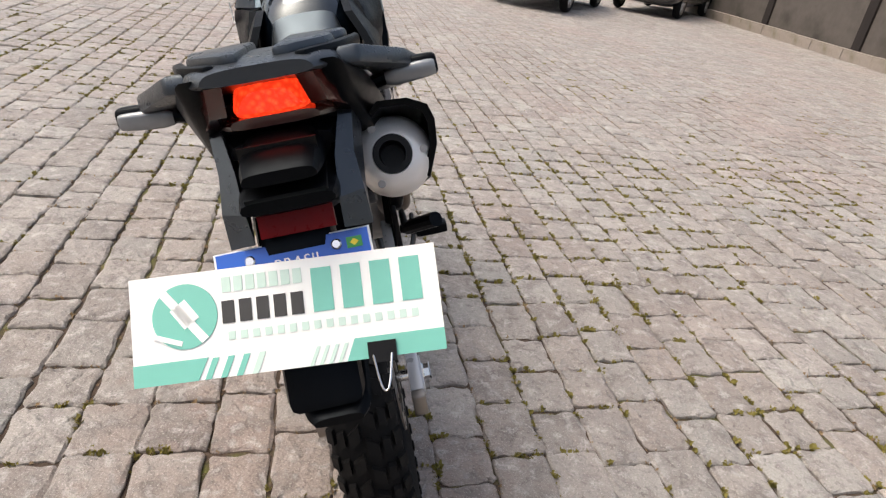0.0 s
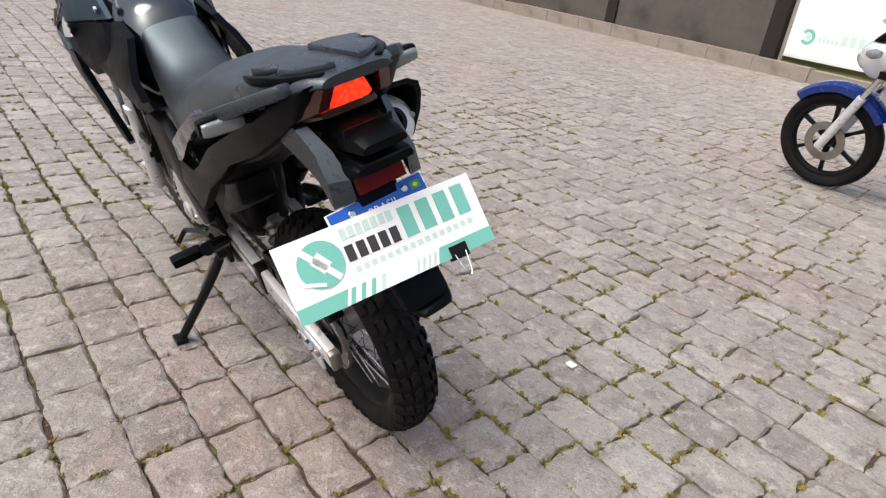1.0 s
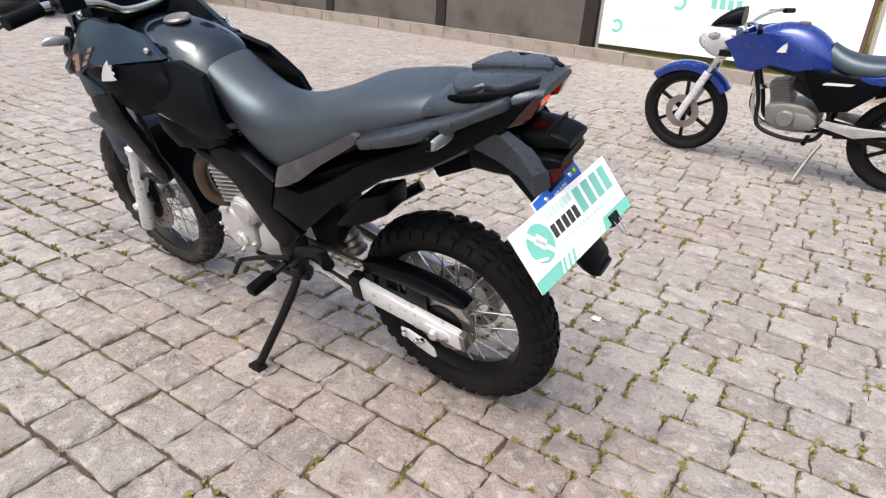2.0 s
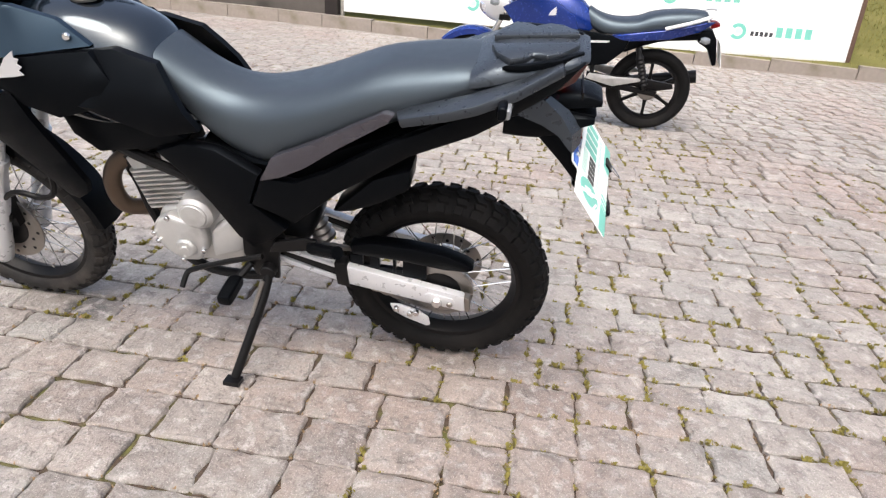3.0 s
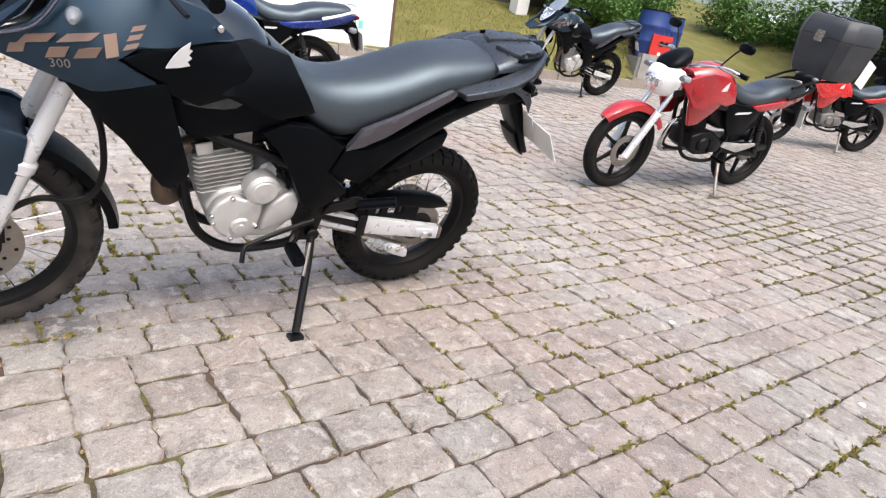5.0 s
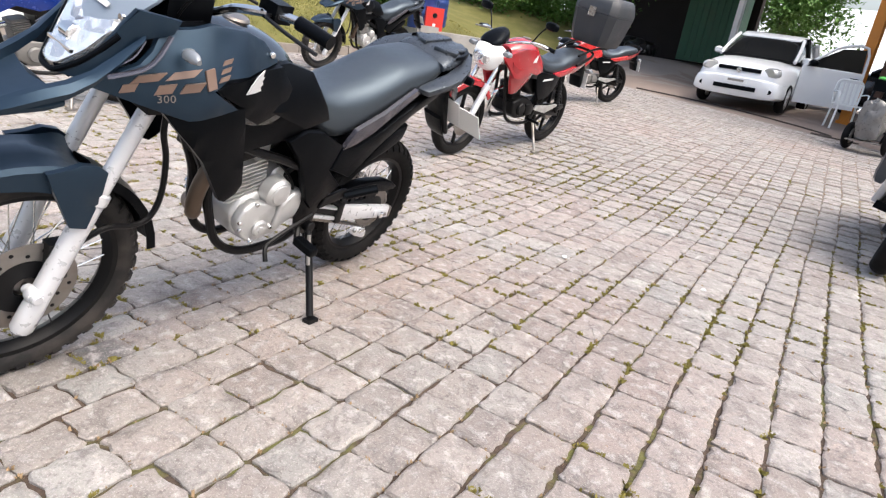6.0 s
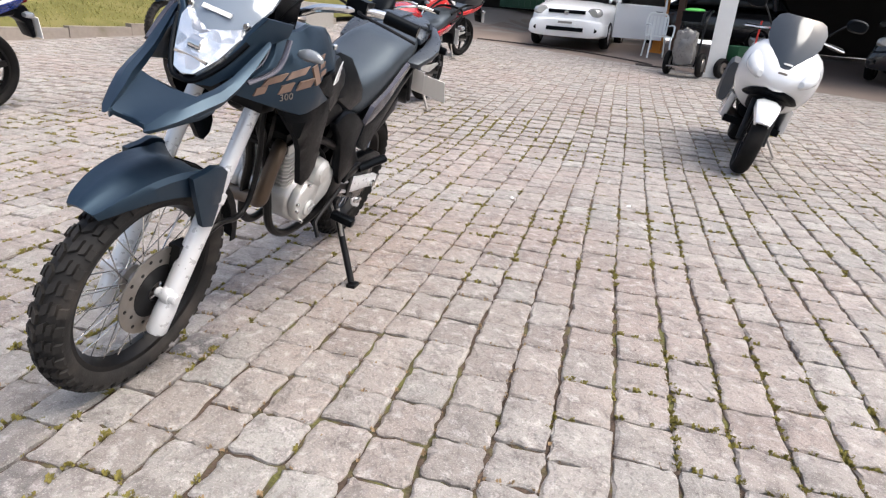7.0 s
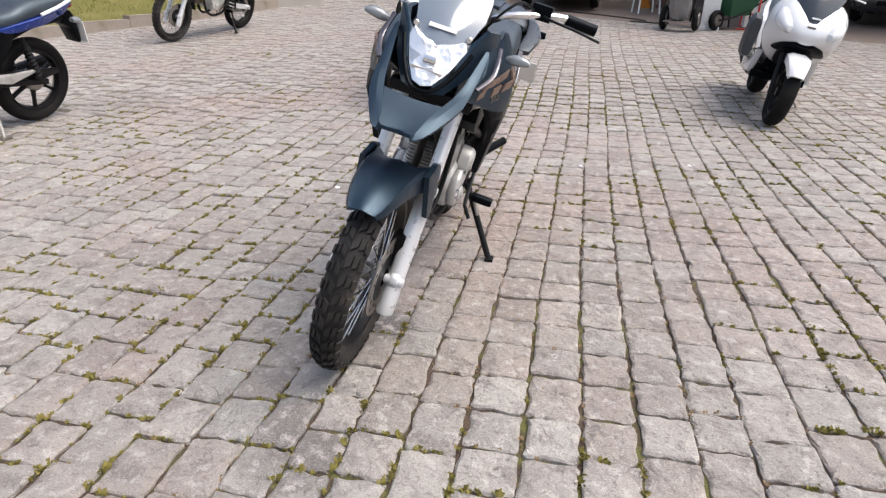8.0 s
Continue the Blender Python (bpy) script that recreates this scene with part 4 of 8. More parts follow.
def trail_bike():
    bike = thing("motorcycle", Matrix.Identity(4), "matte black trail motorcycle with knobbly tyres leaning on its side stand", "motorcycle", "parked motorcycles")
    P = lambda name, bm, mat, label="", parent=None, **k: part(name, bm, mat, parent or bike, label, **k)

    # steering head: everything that turns with the bars
    top, low = Vector((1.114, 0, 1.0)), Vector((1.442, 0, 0.18))
    axis = (top - low).normalized()
    S = Matrix.Translation(top) @ Matrix.Rotation(radians(-1.5), 4, axis) @ Matrix.Translation(-top)

    def F(bm):
        bm.transform(S)
        return bm

    # wheels
    rear = spoked_wheel("rear_wheel", bike, (0.0085, 0, 0.3287), 0.3052, 0.058, 0.2267, 0.045, 0.040, 36, 3)
    front = spoked_wheel("front_wheel", bike, (1.380, 0, 0.3364), 0.3129, 0.045, 0.2487, 0.040, 0.036, 36, 5, turn=S)  # steered with the fork
    disc("brake_disc", front, 0.075, 0.128, 0.052, 0.002, Matrix.Identity(4))
    part("disc_carrier", lathe([(0.03, 0.046), (0.078, 0.049), (0.078, 0.055), (0.03, 0.058)], 32), M_BLACKMETAL, front)
    disc("brake_disc", rear, 0.070, 0.108, -0.058, 0.002, Matrix.Identity(4), 14)
    sprocket = []
    for i in range(42):
        a0, a1 = 2 * math.pi * i / 42, 2 * math.pi * (i + 0.5) / 42
        for a, r in ((a0, 0.088), (a0 + 0.05, 0.094), (a1, 0.094), (a1 + 0.05, 0.088)):
            sprocket.append((r * math.cos(a), r * math.sin(a)))
    part("sprocket", prism(sprocket, 0.062, 0.068, 0.0), M_STEEL, rear, "rusty rear sprocket", smooth=False)
    part("sprocket_carrier", lathe([(0.02, 0.05), (0.062, 0.055), (0.062, 0.070), (0.05, 0.074), (0.02, 0.076)], 28), M_BLACKMETAL, rear)
    part("axle", rod(0, 0, -0.115, 0.125, 0.011, 0.002), M_CHROME, rear)

    # fork
    def fork_at(z):
        return 1.421 - (z - 0.18) * 0.405
    for s in (1, -1):
        y = 0.089 * s
        P("fork_tube", F(tube([(fork_at(0.60), y, 0.60), (fork_at(1.02), y, 1.02)], 0.0215, 16)), M_SILVER, "silver fork tube")
        leg = P("fork_leg", F(lathe([(0, 0), (0.022, 0), (0.028, 0.010), (0.0285, 0.07), (0.027, 0.10), (0.027, 0.39), (0.031, 0.395), (0.031, 0.42), (0.024, 0.425), (0, 0.425)], 20, closed=False,
                                      m=Matrix.Translation((fork_at(0.225), y, 0.225)) @ axis.to_track_quat('Y', 'Z').to_matrix().to_4x4())), M_SILVER, "silver fork leg")
        P("axle_lug", F(join(prism([(1.352, 0.315), (1.355, 0.366), (1.392, 0.358), (1.400, 0.336), (1.392, 0.316)], y - 0.015, y + 0.015, 0.008), rod(1.380, 0.337, y - 0.032, y + 0.032, 0.014))), M_SILVER)
    P("caliper", F(join(box(1.295, 1.345, 0.045, 0.080, 0.36, 0.47, 0.01, m=None), rod(1.32, 0.40, 0.075, 0.092, 0.022), rod(1.315, 0.44, 0.075, 0.092, 0.022))), M_BLACKMETAL)
    P("brake_hose", F(tube([(1.305, 0.09, 0.46), (1.225, 0.10, 0.512), (1.150, 0.10, 0.506), (1.102, 0.10, 0.528), (1.082, 0.10, 0.600), (1.088, 0.10, 0.705), (1.108, 0.10, 0.783), (1.10, 0.09, 0.88)], 0.0085, 8)), M_BLACKMETAL)
    for z in (0.86, 1.0):
        P("fork_clamp", F(prism([(fork_at(z) - 0.03, 0.13), (fork_at(z) + 0.035, 0.13), (fork_at(z) + 0.035, -0.13), (fork_at(z) - 0.03, -0.13), (fork_at(z) - 0.075, -0.03), (fork_at(z) - 0.075, 0.03)], z - 0.018, z + 0.018, 0.006, plane="xy")), M_BLACKMETAL)

    # front mudguard: an arched shell with humps beside the fork and side cheeks that wrap it
    wx, wz = 1.385, 0.336
    at = lambda q, row: float(np.interp(q, (0.0, 0.06, 0.2, 0.42, 0.7, 0.88, 1.0), row))
    rings = []
    for i in range(22):
        q = i / 21
        a = radians(53 + 63 * q)
        r = at(q, (0.360, 0.360, 0.358, 0.356, 0.353, 0.349, 0.345))
        hw = at(q, (0.042, 0.056, 0.070, 0.082, 0.092, 0.104, 0.106))
        drop = at(q, (0.012, 0.016, 0.030, 0.048, 0.060, 0.070, 0.060))
        hump = 0.018 * math.exp(-((q - 0.90) / 0.11) ** 2)
        dip = 0.022 * max(0.0, (q - 0.62) / 0.38)
        cx, cz, nx, nz = wx + r * math.cos(a), wz + r * math.sin(a), math.cos(a), math.sin(a)
        ring = []
        for y, d in ((-hw, -drop), (-hw * 0.98, -0.006 + hump * 0.6), (-hw * 0.86, 0.006 + hump), (-hw * 0.62, 0.006 + hump * 0.3 - dip * 0.5), (-hw * 0.30, 0.012 - dip), (0, 0.016 - dip), (hw * 0.30, 0.012 - dip), (hw * 0.62, 0.006 + hump * 0.3 - dip * 0.5), (hw * 0.86, 0.006 + hump), (hw * 0.98, -0.006 + hump * 0.6), (hw, -drop),
                     (hw - 0.004, -drop), (hw * 0.92, -0.010), (hw * 0.6, -0.002 - dip * 0.5), (0, 0.010 - dip), (-hw * 0.6, -0.002 - dip * 0.5), (-hw * 0.92, -0.010), (-hw + 0.004, -drop)):
            ring.append((cx + nx * d, y, cz + nz * d))
        rings.append(ring)
    fender = P("front_mudguard", F(loft(rings)), M_BLUEBLACK, "satin dark front mudguard")
    for s in (1, -1):
        wing = lambda x, z: 0.109 + 0.10 * max(0.0, 0.70 - z)
        cheek = [(1.335, 0.696), (1.300, 0.706), (1.262, 0.698), (1.240, 0.680), (1.252, 0.620), (1.285, 0.535), (1.325, 0.545), (1.362, 0.640), (1.380, 0.690)]
        part("fork_guard", F(panel(cheek, wing, s, 0.016)), M_BLUEBLACK, fender)
    rings = []
    for i in range(8):
        a = radians(116 + 58 * i / 7)
        r, hw = 0.348 + 0.008 * i / 7, 0.064 - 0.002 * i
        cx, cz, nx, nz = wx + r * math.cos(a), wz + r * math.sin(a), math.cos(a), math.sin(a)
        rings.append([(cx + nx * d, y, cz + nz * d) for y, d in ((-hw, -0.025), (-hw, 0.0), (0, 0.008), (hw, 0.0), (hw, -0.025), (hw - 0.004, -0.025), (hw - 0.004, -0.004), (0, 0.004), (-hw + 0.004, -0.004), (-hw + 0.004, -0.025))])
    part("rear_flap", F(loft(rings)), M_PLASTIC, fender)

    # beak: a sloping plate with drooped flanks, its two prongs rising beside the headlamp
    rings = []
    for x, z, hw, droop in ((1.507, 0.826, 0.046, 0.004), (1.501, 0.829, 0.056, 0.006), (1.471, 0.843, 0.072, 0.009), (1.432, 0.862, 0.090, 0.014), (1.40, 0.876, 0.105, 0.017), (1.366, 0.888, 0.114, 0.014)):
        back = 0.018 if x > 1.505 else 0.012 if x > 1.48 else -0.022 if x < 1.37 else 0.0
        up = [(-hw, -droop), (-hw * 0.86, 0.004), (-hw * 0.45, 0.001), (0, 0.0), (hw * 0.45, 0.001), (hw * 0.86, 0.004), (hw, -droop)]
        rings.append([(x - back * (1 - abs(y) / hw), y, z + dz) for y, dz in up] + [(x - back * (1 - abs(y) / hw), y * 0.97, z + dz - 0.010) for y, dz in up[::-1]])
    beak = P("beak", loft(rings), M_BLUEBLACK, "satin dark beak under the headlamp", sharp=22)
    for s in (1, -1):
        prong = []
        for x, y, z, w, up in ((1.517, 0.053, 0.824, 0.004, 0.003), (1.503, 0.060, 0.833, 0.012, 0.010), (1.463, 0.076, 0.856, 0.019, 0.022), (1.416, 0.096, 0.884, 0.021, 0.026), (1.366, 0.112, 0.906, 0.020, 0.026), (1.32, 0.120, 0.935, 0.016, 0.024), (1.275, 0.128, 0.980, 0.013, 0.022), (1.228, 0.134, 1.032, 0.007, 0.014)):
            prong.append([(x, (y - w) * s, z - up * 0.5), (x - 0.004, (y - w * 0.75) * s, z + up * 0.45), (x - 0.006, (y + w * 0.2) * s, z + up * 0.5), (x, (y + w) * s, z - up * 0.1), (x + 0.002, (y + w * 0.75) * s, z - up * 0.7)])
        part("wing", loft(prong), M_BLUEBLACK, beak, sharp=22)
        cheek = [(1.352, 0.022 * s, 0.902), (1.296, 0.078 * s, 0.966), (1.258, 0.098 * s, 1.040), (1.246, 0.130 * s, 1.094), (1.150, 0.150 * s, 1.085), (1.165, 0.150 * s, 1.052), (1.222, 0.128 * s, 1.026), (1.248, 0.118 * s, 0.972), (1.320, 0.064 * s, 0.906)]
        P("nose_cheek", sheet(cheek, 0.014, 0.004), M_BLUEBLACK)

    # headlamp and screen
    face = [(1.352, 0.0, 0.914), (1.344, 0.030, 0.922), (1.304, 0.064, 0.968), (1.262, 0.090, 1.030), (1.252, 0.082, 1.054), (1.266, 0.042, 1.036), (1.270, 0.0, 1.028)]
    ring = face + [(x, -y, z) for x, y, z in face[-2:0:-1]]
    mid = Vector((1.29, 0, 0.985))
    shrink = lambda k, dx: [tuple(mid + (Vector(p) - mid) * k + Vector((dx, 0, 0))) for p in ring]
    lamp = P("headlamp", loft([shrink(0.9, -0.10), shrink(1.0, -0.012), shrink(0.92, 0.006), shrink(0.70, 0.014), shrink(0.35, 0.018)]), M_CLEAR, "clear faceted headlamp", sharp=12)
    part("reflector_rib", box(1.318, 1.330, -0.045, 0.045, 0.955, 0.962, 0.002), M_CHROME, lamp)
    part("bulb_hood", rod(1.305, 0.985, -0.018, 0.018, 0.020), M_CHROME, lamp)
    trim = [(x - 0.002, y * 1.10, z - 0.008) for x, y, z in face[:4]]
    P("headlamp_surround", tube([(x, -y, z) for x, y, z in trim[::-1]] + trim[1:], 0.007, 8), M_PLASTIC)
    P("nose_shell", loft([[(x - 0.018, y * 1.14, z - 0.008) for x, y, z in ring], [(x - 0.10, y * 1.25, z + 0.01) for x, y, z in ring], [(x - 0.20, y * 1.2, z + 0.02) for x, y, z in ring]]), M_PLASTIC)
    rings = []
    for x, z, hw, bow in ((1.282, 1.022, 0.040, 0.012), (1.262, 1.054, 0.082, 0.026), (1.222, 1.104, 0.100, 0.034), (1.175, 1.152, 0.098, 0.034), (1.125, 1.198, 0.080, 0.03), (1.105, 1.214, 0.055, 0.02)):
        up = [(x - bow * (y / hw) ** 2, y, z) for y in (-hw, -hw * 0.6, 0, hw * 0.6, hw)]
        rings.append(up + [(a - 0.006, b, c - 0.004) for a, b, c in up[::-1]])
    screen = P("windscreen", loft(rings), M_SCREEN, "short smoked windscreen")
    part("lettering_bar", box(-0.002, 0.002, -0.040, 0.040, -0.006, 0.006, 0.0, m=pose(1.256, 0.0, 1.066, 0, -38, 0)), M_DECALGREY, screen, "pale bar of lettering", smooth=False)
    for s in (1, -1):
        part("screen_bolt", rod(0, 0, -0.005, 0.005, 0.009, 0.002, 12), M_CHROME, screen, m=pose(1.246, 0.078 * s, 1.056, 0, 0, -90))
    P("dash", box(1.03, 1.15, -0.09, 0.09, 1.06, 1.13, 0.015, m=None), M_PLASTIC)

    # bars
    def F2(bm):
        bm.transform(S @ Matrix.Translation((0.0, 0, 0.042)))
        return bm

    bar = P("handlebar", F2(tube([(0.945, 0.375, 1.115), (0.965, 0.28, 1.120), (1.0, 0.14, 1.085), (1.01, 0.06, 1.045), (1.01, -0.06, 1.045), (1.0, -0.14, 1.085), (0.965, -0.28, 1.120), (0.945, -0.375, 1.115)], 0.011, 10)), M_CHROME, "bare metal handlebar")
    for s in (1, -1):
        part("grip", F2(tube([(0.958, 0.30 * s, 1.119), (0.942, 0.395 * s, 1.113)], 0.0175, 14)), M_PLASTIC, bar, "black ribbed rubber grip")
        part("lever", F2(tube([(0.985, 0.235 * s, 1.110), (1.015, 0.26 * s, 1.108), (1.020, 0.34 * s, 1.102), (0.998, 0.415 * s, 1.090)], 0.006, 8, flat=0.7)), M_BLACKMETAL, bar)
        part("switchgear", F2(box(0.94, 0.99, 0.225 * s - 0.03, 0.225 * s + 0.03, 1.095, 1.140, 0.01)), M_PLASTIC, bar)
        part("cable", F2(tube([(1.0, 0.20 * s, 1.12), (1.09, 0.16 * s, 1.13), (1.12, 0.09 * s, 1.03), (1.08, 0.05 * s, 0.90)], 0.004, 7)), M_BLACKMETAL, bar)

    # tank, shrouds
    tank = P("fuel_tank", body([(0.585, 0.80, 0.845, 0.085, 0.07), (0.64, 0.775, 0.905, 0.120, 0.085), (0.69, 0.765, 0.963, 0.140, 0.095), (0.74, 0.76, 1.012, 0.152, 0.108), (0.82, 0.755, 1.042, 0.165, 0.122), (0.92, 0.765, 1.058, 0.165, 0.125), (1.02, 0.80, 1.052, 0.145, 0.11), (1.10, 0.86, 1.03, 0.10, 0.08)], 24, 2.8), M_GLOSS, "glossy black fuel tank")
    part("filler_cap", lathe([(0, 0), (0.036, 0), (0.038, 0.006), (0.034, 0.012), (0, 0.013)], 24, closed=False, m=pose(0.88, 0, 1.052, 90)), M_STEEL, tank)
    for s in (1, -1):
        bulge = lambda x, z: 0.226 - max(0.0, x - 1.10) * 0.45 - max(0.0, z - 0.955) * 0.60 - max(0.0, 0.98 - x) * 0.45
        up = [(1.340, 0.918), (1.290, 0.950), (1.236, 0.978), (1.205, 1.010), (1.182, 1.052), (1.065, 1.082), (0.965, 1.075), (0.880, 1.045), (0.815, 0.992), (0.945, 0.985), (1.045, 0.975), (1.085, 0.950), (1.045, 0.925), (1.005, 0.902), (1.130, 0.868), (1.180, 0.878), (1.262, 0.898)]
        shroud = P("tank_shroud", panel(up, bulge, s, 0.014), M_BLUEBLACK, "dark blue-black tank shroud with bronze lettering blocks")
        low_y = lambda x, z: 0.222 - max(0.0, x - 1.10) * 0.45 - max(0.0, 0.84 - z) * 0.12
        lo = [(1.180, 0.876), (1.130, 0.866), (1.005, 0.900), (0.980, 0.902), (0.945, 0.790), (0.902, 0.655), (0.912, 0.620), (0.945, 0.598), (0.965, 0.606), (1.060, 0.745), (1.150, 0.840)]
        part("lower_shroud", panel(lo, low_y, s, 0.018), M_PLASTIC, shroud, "matte black lower shroud")
        knee_y = lambda x, z: 0.218 - max(0.0, 0.98 - x) * 0.24 - max(0.0, z - 0.92) * 0.45 * min(1.0, max(0.0, (1.0 - x) / 0.12))
        knee = [(1.076, 0.951), (1.040, 0.968), (0.942, 0.980), (0.812, 0.986), (0.770, 0.930), (0.800, 0.865), (0.900, 0.840), (0.965, 0.872), (0.985, 0.902), (1.040, 0.928)]
        part("knee_panel", panel(knee, knee_y, s, 0.018), M_PLASTIC, shroud, "matte black knee panel")
        tank_y = lambda x, z: 0.172 + 0.08 * (x - 0.62) - max(0.0, z - 0.88) * 0.55
        part("tank_side_panel", panel([(0.812, 0.984), (0.765, 0.988), (0.667, 0.965), (0.579, 0.826), (0.682, 0.803), (0.853, 0.872), (0.800, 0.930)], tank_y, s, 0.02), M_PLASTIC, shroud, "matte black tank side panel")
        part("inner_cover", panel([(0.905, 0.850), (0.853, 0.874), (0.682, 0.806), (0.640, 0.780), (0.706, 0.748), (0.88, 0.716), (0.935, 0.76), (0.950, 0.82)], lambda x, z: 0.138, s, 0.05), M_PLASTIC, shroud)
        part("air_duct", tube([(1.180, 0.160 * s, 1.052), (1.212, 0.170 * s, 1.004), (1.243, 0.166 * s, 0.975), (1.300, 0.142 * s, 0.946)], 0.008, 8, flat=0.5), M_GREYPANEL, shroud)
        part("duct_vane", tube([(1.222, 0.132 * s, 1.028), (1.245, 0.135 * s, 0.992), (1.285, 0.128 * s, 0.962)], 0.006, 8, flat=0.5), M_GREYPANEL, shroud)
        part("shroud_bolt", rod(0, 0, -0.004, 0.006, 0.009, 0.002, 12), M_CHROME, shroud, m=pose(0.855, 0.137 * s, 1.015))
        side = Matrix.Identity(4) if s > 0 else MIRROR
        emblem(shroud, side @ Matrix.Translation((0.985, 0.2185, 0.942)) @ Matrix.Rotation(radians(13), 4, 'Z'))
        part("indicator", body([(1.105, 0.975, 0.990, 0.008, 0.006), (1.085, 0.968, 1.000, 0.018, 0.014), (1.05, 0.960, 1.000, 0.022, 0.018), (1.02, 0.962, 0.985, 0.010, 0.008)], 12, 2.2), M_LENS, shroud, "grey front indicator", m=side @ Matrix.Translation((1.165, 0.217, 1.033)) @ Matrix.Rotation(radians(80), 4, "Z") @ Matrix.Diagonal((0.85, 0.8, 0.8, 1)) @ Matrix.Translation((-1.062, 0, -0.981)))
        # block lettering drawn as plain slanted bars
        for x, z, w, h in ((1.258, 0.928, 0.028, 0.018), (1.224, 0.958, 0.052, 0.016), (1.190, 0.939, 0.034, 0.020), (1.152, 0.977, 0.056, 0.016), (1.138, 0.954, 0.040, 0.020), (1.096, 0.977, 0.022, 0.046), (1.058, 0.979, 0.024, 0.010), (1.050, 0.996, 0.024, 0.010), (1.042, 1.013, 0.024, 0.010)):
            q = [(-w, -h / 2), (w * 0.45, -h / 2), (w, h / 2), (-w * 0.45, h / 2)]
            part("lettering_block", prism([(-a * 0.78, b) for a, b in q], -0.003, 0.0025, 0.0), M_DECAL, shroud, smooth=False,
                 m=side @ Matrix.Translation((x, bulge(x, z), z)) @ Matrix.Rotation(radians(-24 if x > 1.11 else -4), 4, 'Z') @ Matrix.Rotation(radians(24 if z > 0.965 else 0), 4, 'X') @ Matrix.Rotation(radians(18), 4, 'Y'))
        digits = lettering("300", 0.026, M_STEEL, shroud, side @ Matrix.Translation((1.186, bulge(1.186, 0.91) + 0.002, 0.916)) @ Matrix.Rotation(radians(-24), 4, 'Z') @ Matrix.Rotation(radians(12), 4, 'Y') @ pose(0, 0, 0, 90, 0, 180) @ (Matrix.Identity(4) if s > 0 else Matrix.Diagonal((-1, 1, 1, 1))))

    # seat and tail
    rise = lambda x: 0.030 * min(1.0, max(0.0, (0.28 - x) / 0.50))
    up3 = lambda pts: [(x, y, z + rise(x)) for x, y, z in pts]
    seat = P("seat", body([(x, a + rise(x), b + rise(x), c, d) for x, a, b, c, d in ((-0.100, 0.952, 0.968, 0.06, 0.04), (-0.082, 0.945, 0.985, 0.100, 0.08), (-0.04, 0.928, 0.999, 0.122, 0.100), (0.03, 0.897, 0.998, 0.138, 0.112), (0.16, 0.842, 0.984, 0.148, 0.120), (0.24, 0.806, 0.958, 0.150, 0.124), (0.31, 0.772, 0.930, 0.150, 0.124), (0.38, 0.735, 0.906, 0.147, 0.120),
                          (0.45, 0.712, 0.889, 0.142, 0.110), (0.52, 0.730, 0.886, 0.132, 0.098), (0.58, 0.768, 0.902, 0.124, 0.088), (0.63, 0.820, 0.930, 0.116, 0.080), (0.67, 0.880, 0.957, 0.106, 0.076), (0.70, 0.938, 0.975, 0.090, 0.070))], 28, 3.0), M_SEAT, "dark grey vinyl seat, dull with wear")
    for s in (1, -1):
        strip = [(0.452, 0.704), (0.412, 0.776), (0.300, 0.834), (0.137, 0.925), (0.116, 0.922), (0.128, 0.902), (0.25, 0.822), (0.336, 0.758), (0.40, 0.722)]
        P("tail_strip", panel(strip, lambda x, z: 0.172 - 0.05 * abs(x - 0.30), s, 0.018), M_GREYPANEL, "grey metallic panel under the seat")
        cov = [(0.485, 0.165 * s, 0.630), (0.450, 0.160 * s, 0.712), (0.368, 0.155 * s, 0.704), (0.283, 0.158 * s, 0.748), (0.143, 0.158 * s, 0.832), (0.02, 0.150 * s, 0.886), (-0.114, 0.136 * s, 0.944), (-0.190, 0.122 * s, 0.984), (-0.275, 0.095 * s, 1.020), (-0.225, 0.100 * s, 0.955), (-0.120, 0.120 * s, 0.888), (-0.06, 0.130 * s, 0.854), (0.082, 0.142 * s, 0.798), (0.17, 0.148 * s, 0.740), (0.255, 0.156 * s, 0.690), (0.375, 0.165 * s, 0.585)]
        P("tail_side_cover", sheet(up3(cov), 0.030, 0.008), M_PLASTIC, "matte black tail side cover")
        cov = [(0.715, 0.155 * s, 0.750), (0.640, 0.152 * s, 0.778), (0.560, 0.150 * s, 0.770), (0.455, 0.158 * s, 0.716), (0.490, 0.162 * s, 0.628), (0.405, 0.160 * s, 0.555), (0.450, 0.150 * s, 0.505), (0.512, 0.150 * s, 0.468), (0.548, 0.152 * s, 0.505), (0.600, 0.156 * s, 0.606), (0.652, 0.158 * s, 0.688)]
        P("side_cover", sheet(cov, 0.035, 0.008), M_PLASTIC, "matte black side cover")
    P("battery_box", prism([(0.288, 0.615), (0.172, 0.735), (0.078, 0.775), (0.085, 0.710), (0.155, 0.664), (0.228, 0.628)], 0.05, 0.142, 0.012), M_PLASTIC)
    P("inner_tray", body([(0.62, 0.62, 0.76, 0.09, 0.10), (0.42, 0.60, 0.74, 0.10, 0.11), (0.22, 0.72, 0.82, 0.10, 0.11), (0.0, 0.82, 0.91, 0.10, 0.11), (-0.14, 0.905, 0.985, 0.09, 0.10), (-0.20, 0.93, 1.00, 0.075, 0.085)], 16, 4), M_PLASTIC)

    rack = P("tail_rack", body([(-0.04, 0.975, 1.012, 0.13, 0.115), (-0.09, 0.985, 1.040, 0.135, 0.112), (-0.17, 1.005, 1.052, 0.122, 0.100), (-0.25, 1.030, 1.060, 0.098, 0.080), (-0.285, 1.040, 1.058, 0.070, 0.055)], 22, 3.4), M_RACK, "dark grey tail rack")
